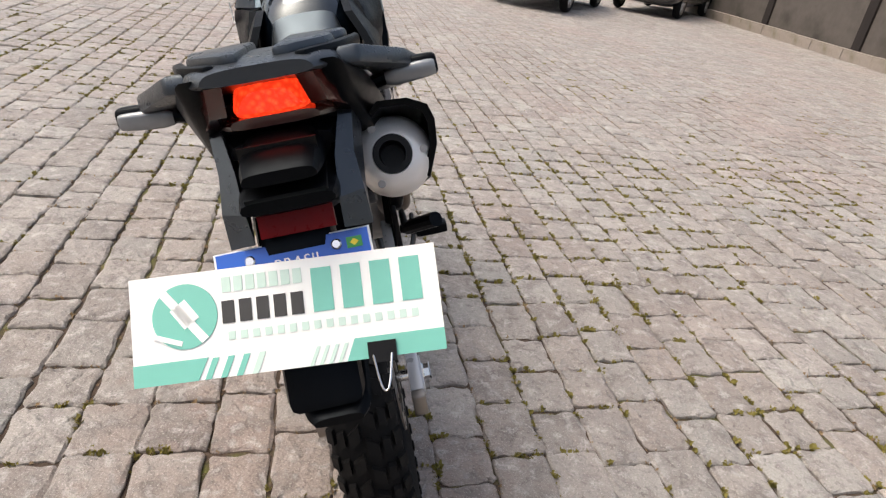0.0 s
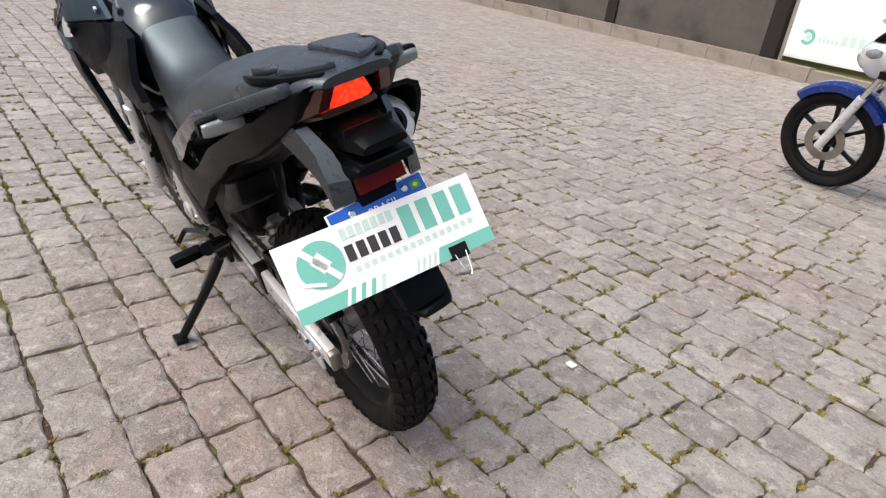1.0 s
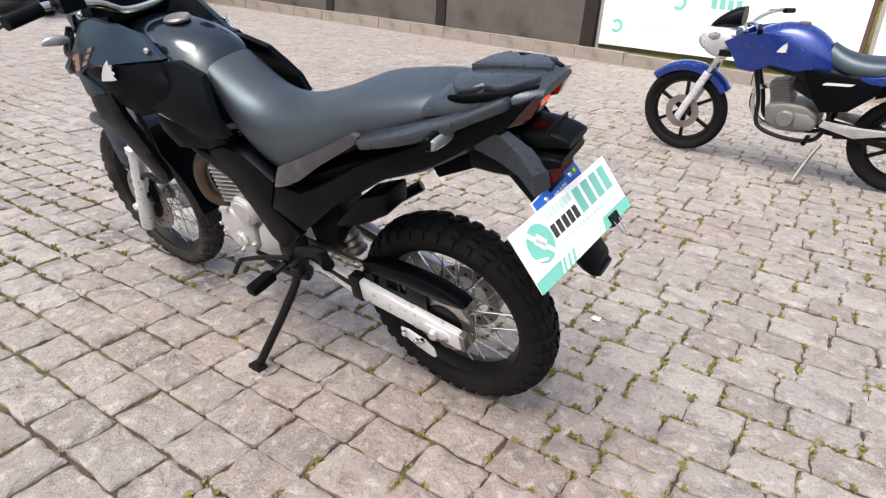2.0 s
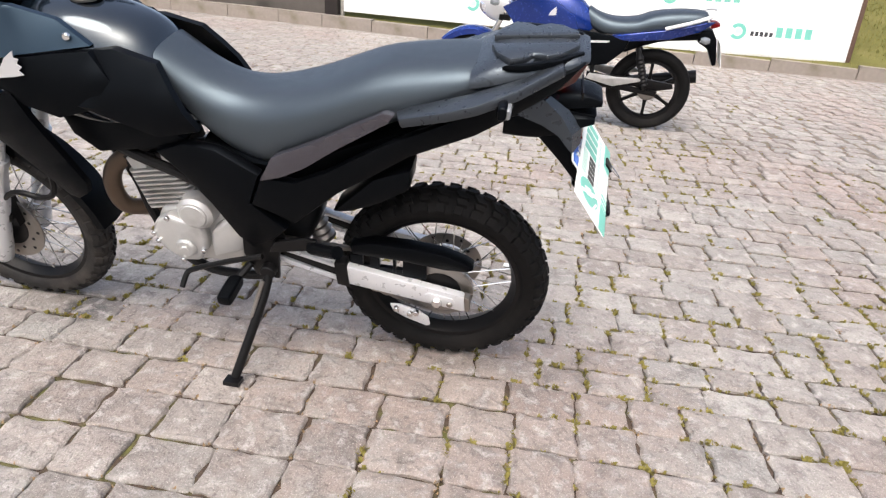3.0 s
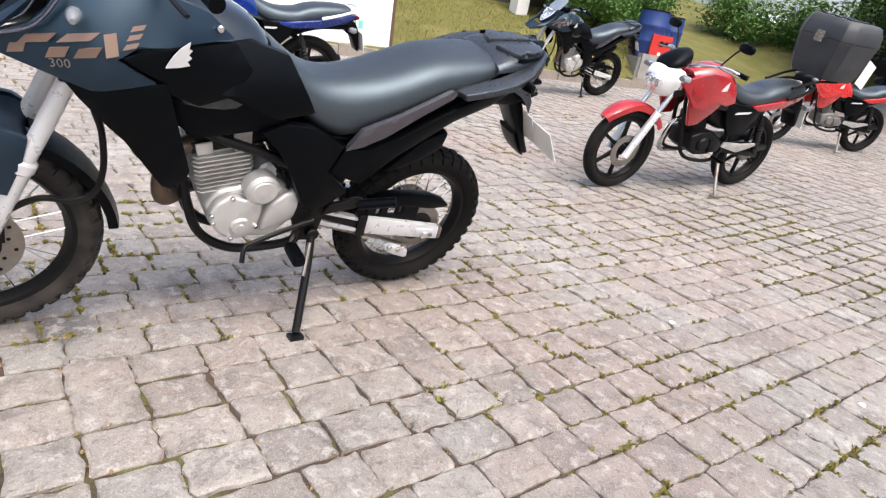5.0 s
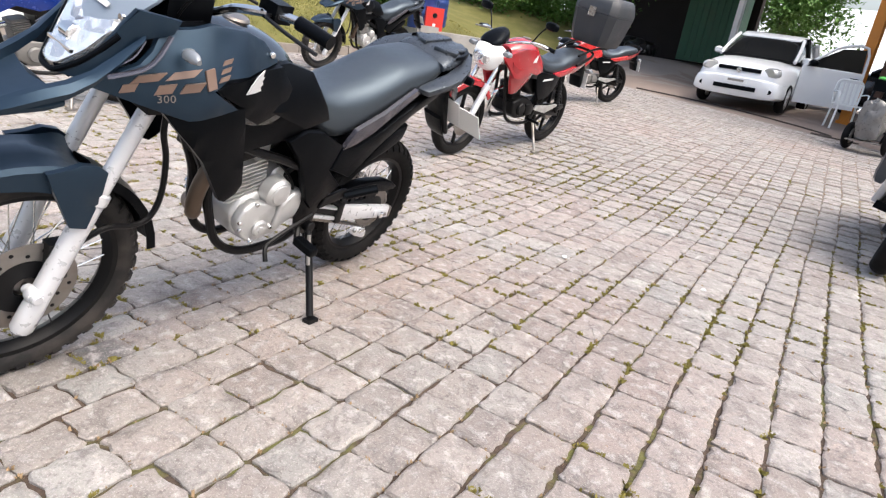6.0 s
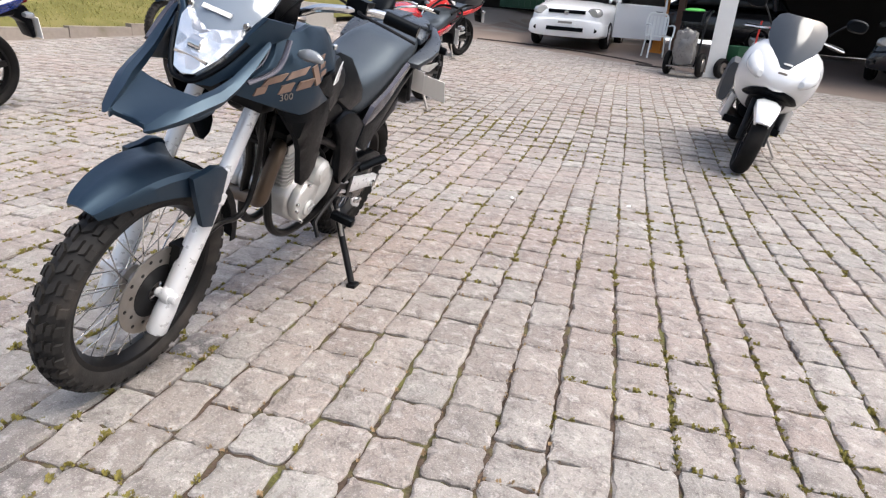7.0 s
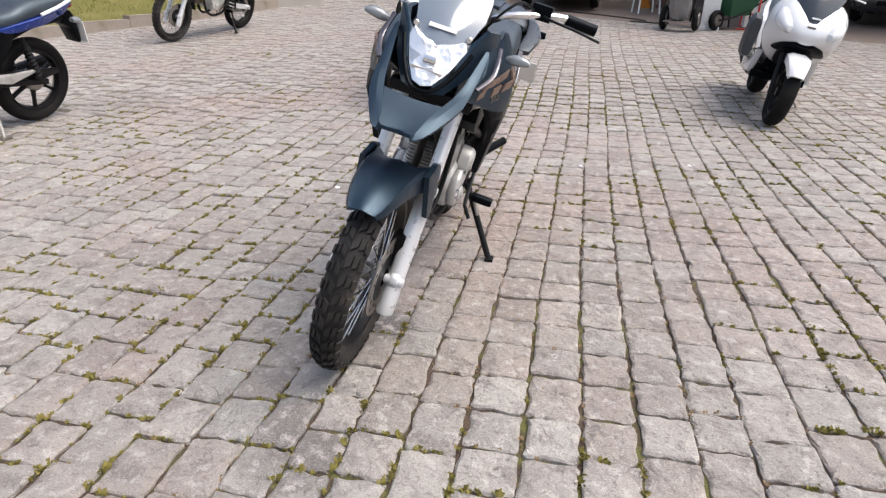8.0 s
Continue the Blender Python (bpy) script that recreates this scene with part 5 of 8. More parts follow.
    for s in (1, -1):
        hand = [(0.118, 0.138), (0.104, 0.184), (0.0, 0.203), (-0.070, 0.205), (-0.155, 0.180), (-0.250, 0.116), (-0.250, 0.076), (-0.165, 0.122), (-0.050, 0.136), (0.090, 0.128)]
        part("grab_handle", prism([(x, y * s) for x, y in hand], -0.013, 0.011, 0.006, plane="xy", m=pose(0, 0, 0.955, 0, 20.5, 0)), M_RACK, rack, "black grab handle")
        pad = [(-0.075, 0.022), (-0.090, 0.070), (-0.122, 0.108), (-0.150, 0.098), (-0.168, 0.078), (-0.198, 0.092), (-0.228, 0.080), (-0.262, 0.040), (-0.265, 0.020)]
        part("rack_pad", prism([(x, y * s) for x, y in pad], -0.010, 0.011, 0.006, plane="xy", m=pose(0, 0, 1.030, 0, 6.5, 0)), M_RACK, rack, "raised wavy rack pad")
        part("rack_slat", prism([(-0.105, 0.118 * s), (-0.150, 0.122 * s), (-0.225, 0.098 * s), (-0.275, 0.058 * s), (-0.272, 0.044 * s), (-0.215, 0.084 * s), (-0.150, 0.108 * s)], -0.006, 0.010, 0.004, plane="xy", m=pose(0, 0, 1.022, 0, 6.5, 0)), M_PLASTIC, rack)
    # tail lamp, pod, plate holder
    tail = P("tail_lamp", body([(-0.175, 0.984, 1.034, 0.060, 0.040), (-0.210, 0.984, 1.036, 0.057, 0.036), (-0.240, 0.988, 1.032, 0.050, 0.031), (-0.252, 0.996, 1.022, 0.042, 0.024)], 18, 4), M_TAILLIT, "lit red tail lamp")
    part("lamp_base", body([(-0.16, 0.955, 0.985, 0.090, 0.084), (-0.205, 0.964, 0.986, 0.078, 0.070), (-0.238, 0.974, 0.988, 0.058, 0.052)], 14, 4), simple("amber_grey_lens", (0.055, 0.035, 0.03), 0.2, vary=0.2, coat=0.5), tail, "brown-grey lower lens")
    for s in (1, -1):
        wedge = [(-0.282, 1.040), (-0.262, 1.000), (-0.190, 0.965), (-0.178, 0.972), (-0.222, 1.008), (-0.262, 1.042)]
        part("side_lens", panel(wedge, lambda x, z: 0.104 + 0.42 * (x + 0.19), s, 0.02, 0.03), M_TAILSIDE, tail, "dull red side lens")
    P("tail_hood", body([(-0.10, 0.93, 1.03, 0.11, 0.10), (-0.17, 1.028, 1.050, 0.105, 0.095), (-0.25, 1.032, 1.056, 0.080, 0.070), (-0.282, 1.040, 1.056, 0.055, 0.045)], 16, 4), M_PLASTIC)
    P("tail_tray", body([(-0.06, 0.89, 0.96, 0.105, 0.105), (-0.14, 0.905, 0.975, 0.098, 0.098), (-0.20, 0.925, 0.965, 0.085, 0.080), (-0.235, 0.935, 0.958, 0.070, 0.060)], 16, 4), M_PLASTIC)
    pod = P("plate_holder", join(body([(-0.12, 0.845, 0.935, 0.070, 0.080), (-0.18, 0.842, 0.928, 0.066, 0.072), (-0.24, 0.850, 0.922, 0.062, 0.066), (-0.300, 0.885, 0.918, 0.062, 0.060), (-0.322, 0.895, 0.912, 0.058, 0.055)], 18, 4),
                                 prism([(-0.155, 0.880), (-0.205, 0.845), (-0.257, 0.792), (-0.380, 0.650), (-0.412, 0.655), (-0.345, 0.740), (-0.288, 0.840), (-0.26, 0.88)], -0.040, 0.060, 0.014),
                                 body([(-0.30, 0.725, 0.745, 0.05, 0.05), (-0.35, 0.665, 0.690, 0.049, 0.046), (-0.392, 0.634, 0.655, 0.045, 0.042), (-0.412, 0.632, 0.646, 0.034, 0.030)], 14, 3)), M_PLASTIC, "black plastic plate holder and rear mudguard")
    for s in (1, -1):
        flank = [[(-0.150, 0.098 * s, 0.972), (-0.150, 0.080 * s, 0.978), (-0.150, 0.078 * s, 0.930), (-0.150, 0.100 * s, 0.925)],
                 [(-0.205, 0.092 * s, 0.962), (-0.215, 0.074 * s, 0.966), (-0.220, 0.064 * s, 0.918), (-0.205, 0.096 * s, 0.905)],
                 [(-0.245, 0.086 * s, 0.925), (-0.262, 0.062 * s, 0.930), (-0.268, 0.056 * s, 0.892), (-0.245, 0.092 * s, 0.880)],
                 [(-0.275, 0.090 * s, 0.885), (-0.296, 0.058 * s, 0.888), (-0.300, 0.056 * s, 0.848), (-0.282, 0.092 * s, 0.838)]]
        part("flank_panel", loft(flank), M_RACK, pod, "dark grey flank panel", sharp=22)
    part("hood", body([(-0.165, 0.905, 0.945, 0.062, 0.050), (-0.230, 0.915, 0.966, 0.058, 0.046), (-0.300, 0.928, 0.962, 0.052, 0.044), (-0.332, 0.934, 0.950, 0.046, 0.040)], 16, 4), M_PLASTIC, pod, "black plate lamp hood")
    part("hood_seam", box(-0.288, -0.284, -0.047, 0.047, 0.938, 0.968, 0.001, 1), M_BLACKMETAL, pod)
    part("lower_step", prism([(-0.318, 0.905), (-0.326, 0.918), (-0.24, 0.925), (-0.24, 0.90)], -0.050, 0.050, 0.004), M_PLASTIC, pod)
    part("reflector", box(-0.006, 0.006, -0.047, 0.047, -0.017, 0.017, 0.004, m=pose(-0.291, 0, 0.868, 0, 25, 0)), M_REDLENS, pod, "dark red reflector")
    plate_m = pose(-0.334, 0.015, 0.768, 0, 36, 0)
    plate = part("number_plate", box(-0.002, 0.002, -0.10, 0.10, -0.045, 0.085, 0.0015), M_PLATEWHITE, pod, "white plate with a blue band", m=plate_m)
    band = box(-0.0035, 0.0, -0.097, 0.097, 0.045, 0.083, 0.001)
    part("blue_band", band, M_PLATEBLUE, pod, "blue band with white lettering", m=plate_m)
    for s in (1, -1):
        part("plate_bolt", rod(0, 0, -0.003, 0.004, 0.007, 0.002, 12), M_CHROME, pod, m=plate_m @ pose(-0.004, 0.055 * s, 0.068, 0, 0, 90))
    part("flag", box(-0.0045, -0.0035, -0.010, 0.010, -0.007, 0.007, 0.0), simple("flag_green", (0.03, 0.28, 0.06), 0.4), pod, "small green and yellow flag", smooth=False, m=plate_m @ pose(0, -0.078, 0.067))
    part("flag_lozenge", prism([(-0.006, 0), (0, -0.0045), (0.006, 0), (0, 0.0045)], -0.0056, -0.0044, 0.0, plane="yz"), simple("flag_yellow", (0.7, 0.55, 0.03), 0.4), pod, smooth=False, m=plate_m @ pose(0, -0.078, 0.067))
    lettering("BRASIL", 0.019, M_PLATEWHITE, pod, plate_m @ pose(-0.0045, -0.005, 0.056, 90, 0, -90))
    for s in (1, -1):
        side = Matrix.Identity(4) if s > 0 else MIRROR
        ind = P("rear_indicator", body([(-0.036, -0.009, 0.009, 0.006, 0.006), (-0.028, -0.012, 0.012, 0.008, 0.008), (0.020, -0.013, 0.013, 0.009, 0.009), (0.036, -0.008, 0.008, 0.006, 0.006)], 14, 3), M_LENS, "clear-lensed rear indicator on a black stalk", m=side @ Matrix.Translation((-0.130, 0.182, 0.982)) @ Matrix.Rotation(radians(-90), 4, 'Z') @ Matrix.Rotation(radians(4), 4, 'Y'))
        part("housing", body([(-0.040, -0.012, 0.012, 0.008, 0.008), (-0.030, -0.016, 0.016, 0.010, 0.010), (0.022, -0.017, 0.017, 0.010, 0.010), (0.040, -0.011, 0.011, 0.007, 0.007)], 14, 3), M_PLASTIC, ind, m=Matrix.Translation((0, 0.010, 0.002)))
        part("stalk", tube([(0.030, 0.010, 0.0), (0.085, 0.012, -0.010)], 0.010, 10), M_PLASTIC, ind)

    # exhaust: header on the front of the engine, silencer high on the right
    P("header_pipe", tube([(0.825, 0.030, 0.655), (0.885, 0.058, 0.648), (0.925, 0.068, 0.600), (0.938, 0.066, 0.530), (0.922, 0.050, 0.475), (0.870, -0.01, 0.445), (0.80, -0.115, 0.405), (0.66, -0.150, 0.42), (0.52, -0.155, 0.50), (0.42, -0.150, 0.585), (0.34, -0.150, 0.640)], 0.024, 14), M_RUST, "heat-browned exhaust header")
    a, b = Vector((0.36, -0.150, 0.640)), Vector((-0.132, -0.136, 0.868))
    q = (b - a).to_track_quat('Y', 'Z').to_matrix().to_4x4()
    L = (b - a).length
    can = P("silencer", lathe([(0, 0), (0.03, 0), (0.048, 0.05), (0.058, 0.10), (0.061, L - 0.07), (0.063, L - 0.055), (0.062, L - 0.03), (0.054, L - 0.005), (0.040, L + 0.008), (0.030, L + 0.010), (0.027, L + 0.004), (0.026, L - 0.05), (0, L - 0.05)], 36, closed=False, m=Matrix.Translation(a) @ q), M_CAN, "brushed metal silencer with a dark outlet")
    part("outlet", lathe([(0.026, L - 0.045), (0.029, L + 0.0125), (0.020, L + 0.0125), (0.018, L - 0.04), (0, L - 0.04)], 28, closed=False, m=Matrix.Translation(a) @ q), M_BLACKMETAL, can)
    for k in (60, 180, 300):
        part("screw", lathe([(0, 0), (0.006, 0), (0.006, 0.004), (0, 0.004)], 10, closed=False, m=Matrix.Translation(a) @ q @ Matrix.Rotation(radians(k), 4, 'Y') @ Matrix.Translation((0.047, L + 0.003, 0))), M_STEEL, can)
    edge_line = ((0.024, 0.082), (0.010, 0.098), (-0.037, 0.095), (-0.068, 0.078), (-0.077, 0.050), (-0.076, 0.005), (-0.058, -0.058), (-0.046, -0.054), (-0.064, 0.006), (-0.065, 0.046), (-0.058, 0.068), (-0.034, 0.083), (0.006, 0.086), (0.020, 0.074))
    rings = []
    for t_, k in ((0.30, 0.80), (0.36, 0.87), (0.55, 0.91), (0.80, 0.91), (0.98, 0.91), (1.015, 0.89)):
        q_ = a + (b - a) * t_
        rings.append([(q_.x - 0.25 * (dz * k), q_.y + dy * k, q_.z + dz * k) for dy, dz in edge_line])
    heat = P("heat_shield", loft(rings), M_PLASTIC, "black heat shield round the silencer", sharp=25)
    part("lower_bracket", prism([(0.10, 0.735), (-0.02, 0.80), (-0.115, 0.845), (-0.125, 0.815), (-0.03, 0.755), (0.08, 0.70)], -0.098, -0.072, 0.006), M_PLASTIC, heat)

    # frame
    for s in (1, -1):
        P("frame_rail", tube([(1.02, 0.03 * s, 0.90), (0.88, 0.10 * s, 0.74), (0.66, 0.125 * s, 0.66), (0.52, 0.12 * s, 0.58), (0.475, 0.11 * s, 0.43), (0.51, 0.09 * s, 0.325), (0.60, 0.075 * s, 0.287), (0.718, 0.065 * s, 0.285), (0.812, 0.055 * s, 0.345), (0.858, 0.045 * s, 0.462), (0.895, 0.03 * s, 0.60), (1.02, 0.012 * s, 0.82)], 0.015, 10), M_BLACKMETAL)
        P("foot_bracket", prism([(0.425, 0.50), (0.46, 0.56), (0.505, 0.585), (0.545, 0.52), (0.555, 0.43), (0.53, 0.35), (0.462, 0.345), (0.452, 0.43)], 0.125 * s - 0.008, 0.125 * s + 0.008, 0.005), M_BLACKMETAL)
        peg = P("foot_peg", body([(-0.045, -0.014, 0.014, 0.016, 0.016), (-0.035, -0.017, 0.017, 0.020, 0.020), (0.035, -0.017, 0.017, 0.020, 0.020), (0.045, -0.013, 0.013, 0.015, 0.015)], 12, 4), M_PLASTIC, m=pose(0.566, 0.222 * s, 0.368, 0, 0, 90))
        part("peg_arm", tube([(-0.045 * s, 0.0, 0.0), (-0.085 * s, 0.03, 0.03)], 0.012, 8), M_BLACKMETAL, peg)
        peg = P("passenger_peg", tube([(0.345, 0.150 * s, 0.497), (0.252, 0.215 * s, 0.552)], 0.018, 10), M_PLASTIC)
        part("peg_hanger", prism([(0.47, 0.46), (0.45, 0.50), (0.36, 0.525), (0.33, 0.52), (0.335, 0.49), (0.40, 0.475)], 0.145 * s - 0.008, 0.145 * s + 0.008, 0.005), M_BLACKMETAL, peg)
    P("shock", lathe([(0.02, 0), (0.035, 0.01), (0.035, 0.02)] + [(0.034 if k % 2 else 0.026, 0.03 + 0.012 * k) for k in range(16)] + [(0.03, 0.225), (0.02, 0.26)], 16, closed=False, m=Matrix.Translation((0.36, 0, 0.40)) @ Vector((0.10, 0, 0.30)).to_track_quat('Y', 'Z').to_matrix().to_4x4()), M_STEEL)
    P("gear_lever", tube([(0.491, 0.150, 0.442), (0.596, 0.160, 0.412), (0.690, 0.170, 0.378), (0.712, 0.180, 0.366), (0.722, 0.205, 0.334)], 0.008, 8), M_BLACKMETAL)
    P("brake_pedal", tube([(0.52, -0.15, 0.33), (0.62, -0.17, 0.32), (0.74, -0.18, 0.335)], 0.008, 8), M_BLACKMETAL)

    # engine
    eng = P("engine", join(prism([(0.820, 0.470), (0.795, 0.395), (0.725, 0.345), (0.600, 0.345), (0.540, 0.405), (0.545, 0.525), (0.620, 0.560), (0.700, 0.545), (0.790, 0.525)], -0.105, 0.100, 0.018, 3)), M_ENGINE, "dusty cast aluminium engine")
    tilt = pose(0.757, 0, 0.520, 0, 12, 0)
    part("barrel", fins(0.058, 0.084, -0.02, 0.004, 0.0145, 0.005, 9, 0.088), M_ENGINE, eng, "finned cylinder barrel", sharp=25, m=tilt)
    part("cylinder_head", join(box(-0.078, 0.082, -0.075, 0.075, 0.134, 0.165, 0.010), box(-0.060, 0.070, -0.065, 0.065, 0.165, 0.198, 0.012), rod(0.0, 0.155, 0.07, 0.080, 0.018)), M_BLACKMETAL, eng, "black cylinder head", m=tilt)
    part("head_bracket", prism([(0.762, 0.722), (0.712, 0.732), (0.704, 0.655), (0.752, 0.642)], 0.066, 0.082, 0.004), M_ENGINE, eng, "pale cast head bracket")
    part("head_bracket", prism([(0.862, 0.664), (0.816, 0.676), (0.808, 0.638), (0.851, 0.628)], 0.066, 0.080, 0.004), M_ENGINE, eng, "pale cast head bracket")
    for s in (1, -1):
        case = [(0.815, 0.462), (0.798, 0.502), (0.757, 0.528), (0.715, 0.514), (0.668, 0.522), (0.655, 0.472), (0.664, 0.415), (0.694, 0.372), (0.742, 0.366), (0.782, 0.394), (0.808, 0.432)]
        cover = part("crank_cover", prism(case, 0.095 * s, 0.134 * s, 0.012, 3), M_ENGINE, eng, "cast crankcase cover")
        part("centre_cap", join(rod(0.721, 0.424, 0.130 * s, 0.146 * s, 0.030, 0.006 * s, 28), rod(0.721, 0.424, 0.145 * s, 0.150 * s, 0.013, 0.002 * s, 6)), M_ENGINE, eng)
        for x, z in case[::2]:
            part("cover_bolt", rod(0.735 + (x - 0.735) * 0.90, 0.445 + (z - 0.445) * 0.90, 0.130 * s, 0.141 * s, 0.0075, 0.002 * s, 8), M_CHROME, eng)
        part("round_cover", join(rod(0.669, 0.546, 0.085 * s, 0.142 * s, 0.054, 0.010 * s, 32, 0.050), rod(0.669, 0.546, 0.140 * s, 0.146 * s, 0.036, 0.003 * s, 28)), M_ENGINE, eng)
        part("sprocket_cover", prism([(0.640, 0.488), (0.590, 0.531), (0.552, 0.541), (0.532, 0.476), (0.556, 0.428), (0.652, 0.386), (0.648, 0.440)], 0.085 * s, 0.130 * s, 0.014, 3), M_ENGINE, eng)
    part("starter", rod(0.640, 0.580, -0.06, 0.085, 0.032, 0.008), M_ENGINE, eng)
    part("intake", tube([(0.70, 0, 0.66), (0.62, 0, 0.68), (0.55, 0, 0.68)], 0.034, 14), M_BLACKMETAL, eng)
    part("hose", tube([(0.62, 0.07, 0.57), (0.60, 0.10, 0.62), (0.58, 0.11, 0.68)], 0.009, 8), M_BLACKMETAL, eng)
    for y in (0.06, 0.035):
        part("wire", tube([(0.66, y, 0.64), (0.62, y + 0.035, 0.60), (0.585, y + 0.045, 0.55), (0.57, y + 0.04, 0.50)], 0.005, 6), M_BLACKMETAL, eng)

    # added black block: stands for the dark gap that hides the barrel
    gap_filler = P("oil_cooler", box(0.915, 0.940, -0.058, 0.040, 0.660, 0.765, 0.008), M_BLACKMETAL, "added black finned block filling the dark gap")
    for k in range(7):
        part("cooler_fin", box(0.940, 0.945, -0.052, 0.034, 0.667 + 0.0135 * k, 0.672 + 0.0135 * k, 0.001, 1), M_BLACKMETAL, gap_filler)
    P("horn", lathe([(0, 0), (0.034, 0), (0.036, 0.008), (0.026, 0.022), (0, 0.024)], 24, closed=False, m=pose(1.0, -0.055, 0.80, 0, 0, -90)), M_BLACKMETAL)

    # swingarm, chain, guard
    for s in (1, -1):
        y0, y1 = 0.098 * s - 0.013, 0.098 * s + 0.013
        arm = P("swingarm_beam", prism([(0.268, 0.409), (-0.066, 0.351), (-0.072, 0.292), (0.268, 0.342)], y0, y1, 0.005), M_SILVER, "silver box-section swingarm")
        part("front_rail", prism([(0.480, 0.462), (0.430, 0.446), (0.288, 0.405), (0.288, 0.395), (0.430, 0.432), (0.478, 0.440)], y0, y1, 0.002), M_SILVER, arm)
        part("front_rail", prism([(0.478, 0.424), (0.425, 0.402), (0.288, 0.363), (0.288, 0.348), (0.425, 0.386), (0.478, 0.404)], y0, y1, 0.002), M_SILVER, arm)
        part("web", prism([(0.478, 0.440), (0.288, 0.394), (0.288, 0.364), (0.478, 0.424)], y0 + 0.004, y1 - 0.004, 0.001), M_BLACKMETAL, arm)
        part("end_cap", prism([(-0.066, 0.352), (-0.083, 0.345), (-0.086, 0.298), (-0.072, 0.291)], 0.098 * s - 0.014, 0.098 * s + 0.014, 0.004), M_STEEL, arm)
        part("axle_plate", prism([(0.045, 0.345), (0.035, 0.353), (-0.035, 0.342), (-0.042, 0.328), (-0.035, 0.306), (0.04, 0.318)], 0.111 * s, 0.115 * s, 0.001), M_SILVER, arm)
        part("axle_nut", rod(0.0085, 0.3287, 0.1155 * s, 0.132 * s, 0.016, 0.003 * s, 6), M_CHROME, arm)
        part("adjuster_nut", rod(-0.028, 0.323, 0.1155 * s, 0.124 * s, 0.009, 0.002 * s, 6), M_STEEL, arm)
        part("clamp", prism([(0.302, 0.420), (0.268, 0.424), (0.262, 0.334), (0.298, 0.340)], 0.098 * s - 0.018, 0.098 * s + 0.018, 0.003), M_BLACKMETAL, arm)
    link = P("brake_link", prism([(0.150, 0.272), (0.140, 0.245), (0.100, 0.222), (0.040, 0.200), (0.028, 0.206), (0.034, 0.236), (0.062, 0.258), (0.120, 0.275)], 0.092, 0.100, 0.004), M_SILVER)
    for x, z in ((0.128, 0.262), (0.088, 0.250), (0.070, 0.256)):
        part("bolt", rod(x, z, 0.098, 0.112, 0.010, 0.002, 8), M_CHROME, link)
    guard = [(0.262, 0.470), (0.207, 0.485), (0.100, 0.486), (0.005, 0.478), (-0.060, 0.456), (-0.086, 0.440), (-0.070, 0.428), (-0.005, 0.424), (0.100, 0.436), (0.255, 0.440)]
    g = P("chain_guard", prism(guard, 0.045, 0.092, 0.006), M_PLASTIC, "black chain guard with a slotted skirt")
    for x0, x1 in ((0.262, 0.226), (0.205, 0.178), (0.140, 0.132), (0.112, 0.045)):
        part("skirt_web", box(x1, x0, 0.078, 0.090, 0.380, 0.4385, 0.003, 1), M_PLASTIC, g)
    for x0, x1 in ((0.2255, 0.2055), (0.1775, 0.1405), (0.1315, 0.1125)):
        part("skirt_rim", box(x1, x0, 0.078, 0.090, 0.380, 0.406, 0.002, 1), M_PLASTIC, g)
    pts = []
    for i in range(17):
        a_ = radians(90 + 180 * i / 16)
        pts.append((0.0085 + 0.092 * math.cos(a_), 0.065, 0.3287 + 0.092 * math.sin(a_)))
    chain_line = [(0.53, 0.065, 0.452)] + pts + [(0.53, 0.065, 0.392)]
    links = []
    for p0, p1 in zip(chain_line, chain_line[1:]):
        v0, v1 = Vector(p0), Vector(p1)
        n_ = max(1, round((v1 - v0).length / 0.0158))
        for k in range(n_):
            links.append((v0 + (v1 - v0) * (k + 0.5) / n_, (v1 - v0).normalized()))
    bms = []
    for i, (p, d) in enumerate(links):
        w = 0.007 if i % 2 else 0.0045
        bms.append(box(-0.0095, 0.0095, -w, w, -0.0055, 0.0055, 0.0, m=Matrix.Translation(p) @ Matrix.Rotation(-math.atan2(d.z, d.x), 4, 'Y')))
    P("drive_chain", join(*bms), M_STEEL, "dirty drive chain", smooth=False)
    P("rear_splash_plate", body([(0.46, 0.40, 0.62, 0.06, 0.08), (0.40, 0.42, 0.66, 0.06, 0.08), (0.36, 0.50, 0.70, 0.05, 0.08), (0.345, 0.56, 0.70, 0.04, 0.07)], 14, 4), M_PLASTIC)
    # side stand, from its pivot down to the paving
    st = P("side_stand", join(tube([(0.484, 0.140, 0.385), (0.496, 0.190, 0.310), (0.552, 0.328, 0.126)], 0.0135, 12), rod(0.484, 0.385, 0.115, 0.158, 0.022)), M_BLACKMETAL, "black side stand")
    part("foot", box(-0.024, 0.022, -0.017, 0.018, -0.006, 0.007, 0.005, m=Matrix.Translation((0.557, 0.338, 0.117)) @ Matrix.Rotation(radians(16), 4, 'X')), M_BLACKMETAL, st)
    part("spring", tube([(0.495, 0.168, 0.365), (0.520, 0.225, 0.275)], 0.007, 8), M_STEEL, st)
    return bike


LEAN = -16.0
black_bike = trail_bike()
black_bike.matrix_basis = pose(0.002, 1.095, 0.0, 0, 0, 105.45) @ pose(0, 0, 0, LEAN, 0, 0) @ pose(-0.0085, 0, -0.013)


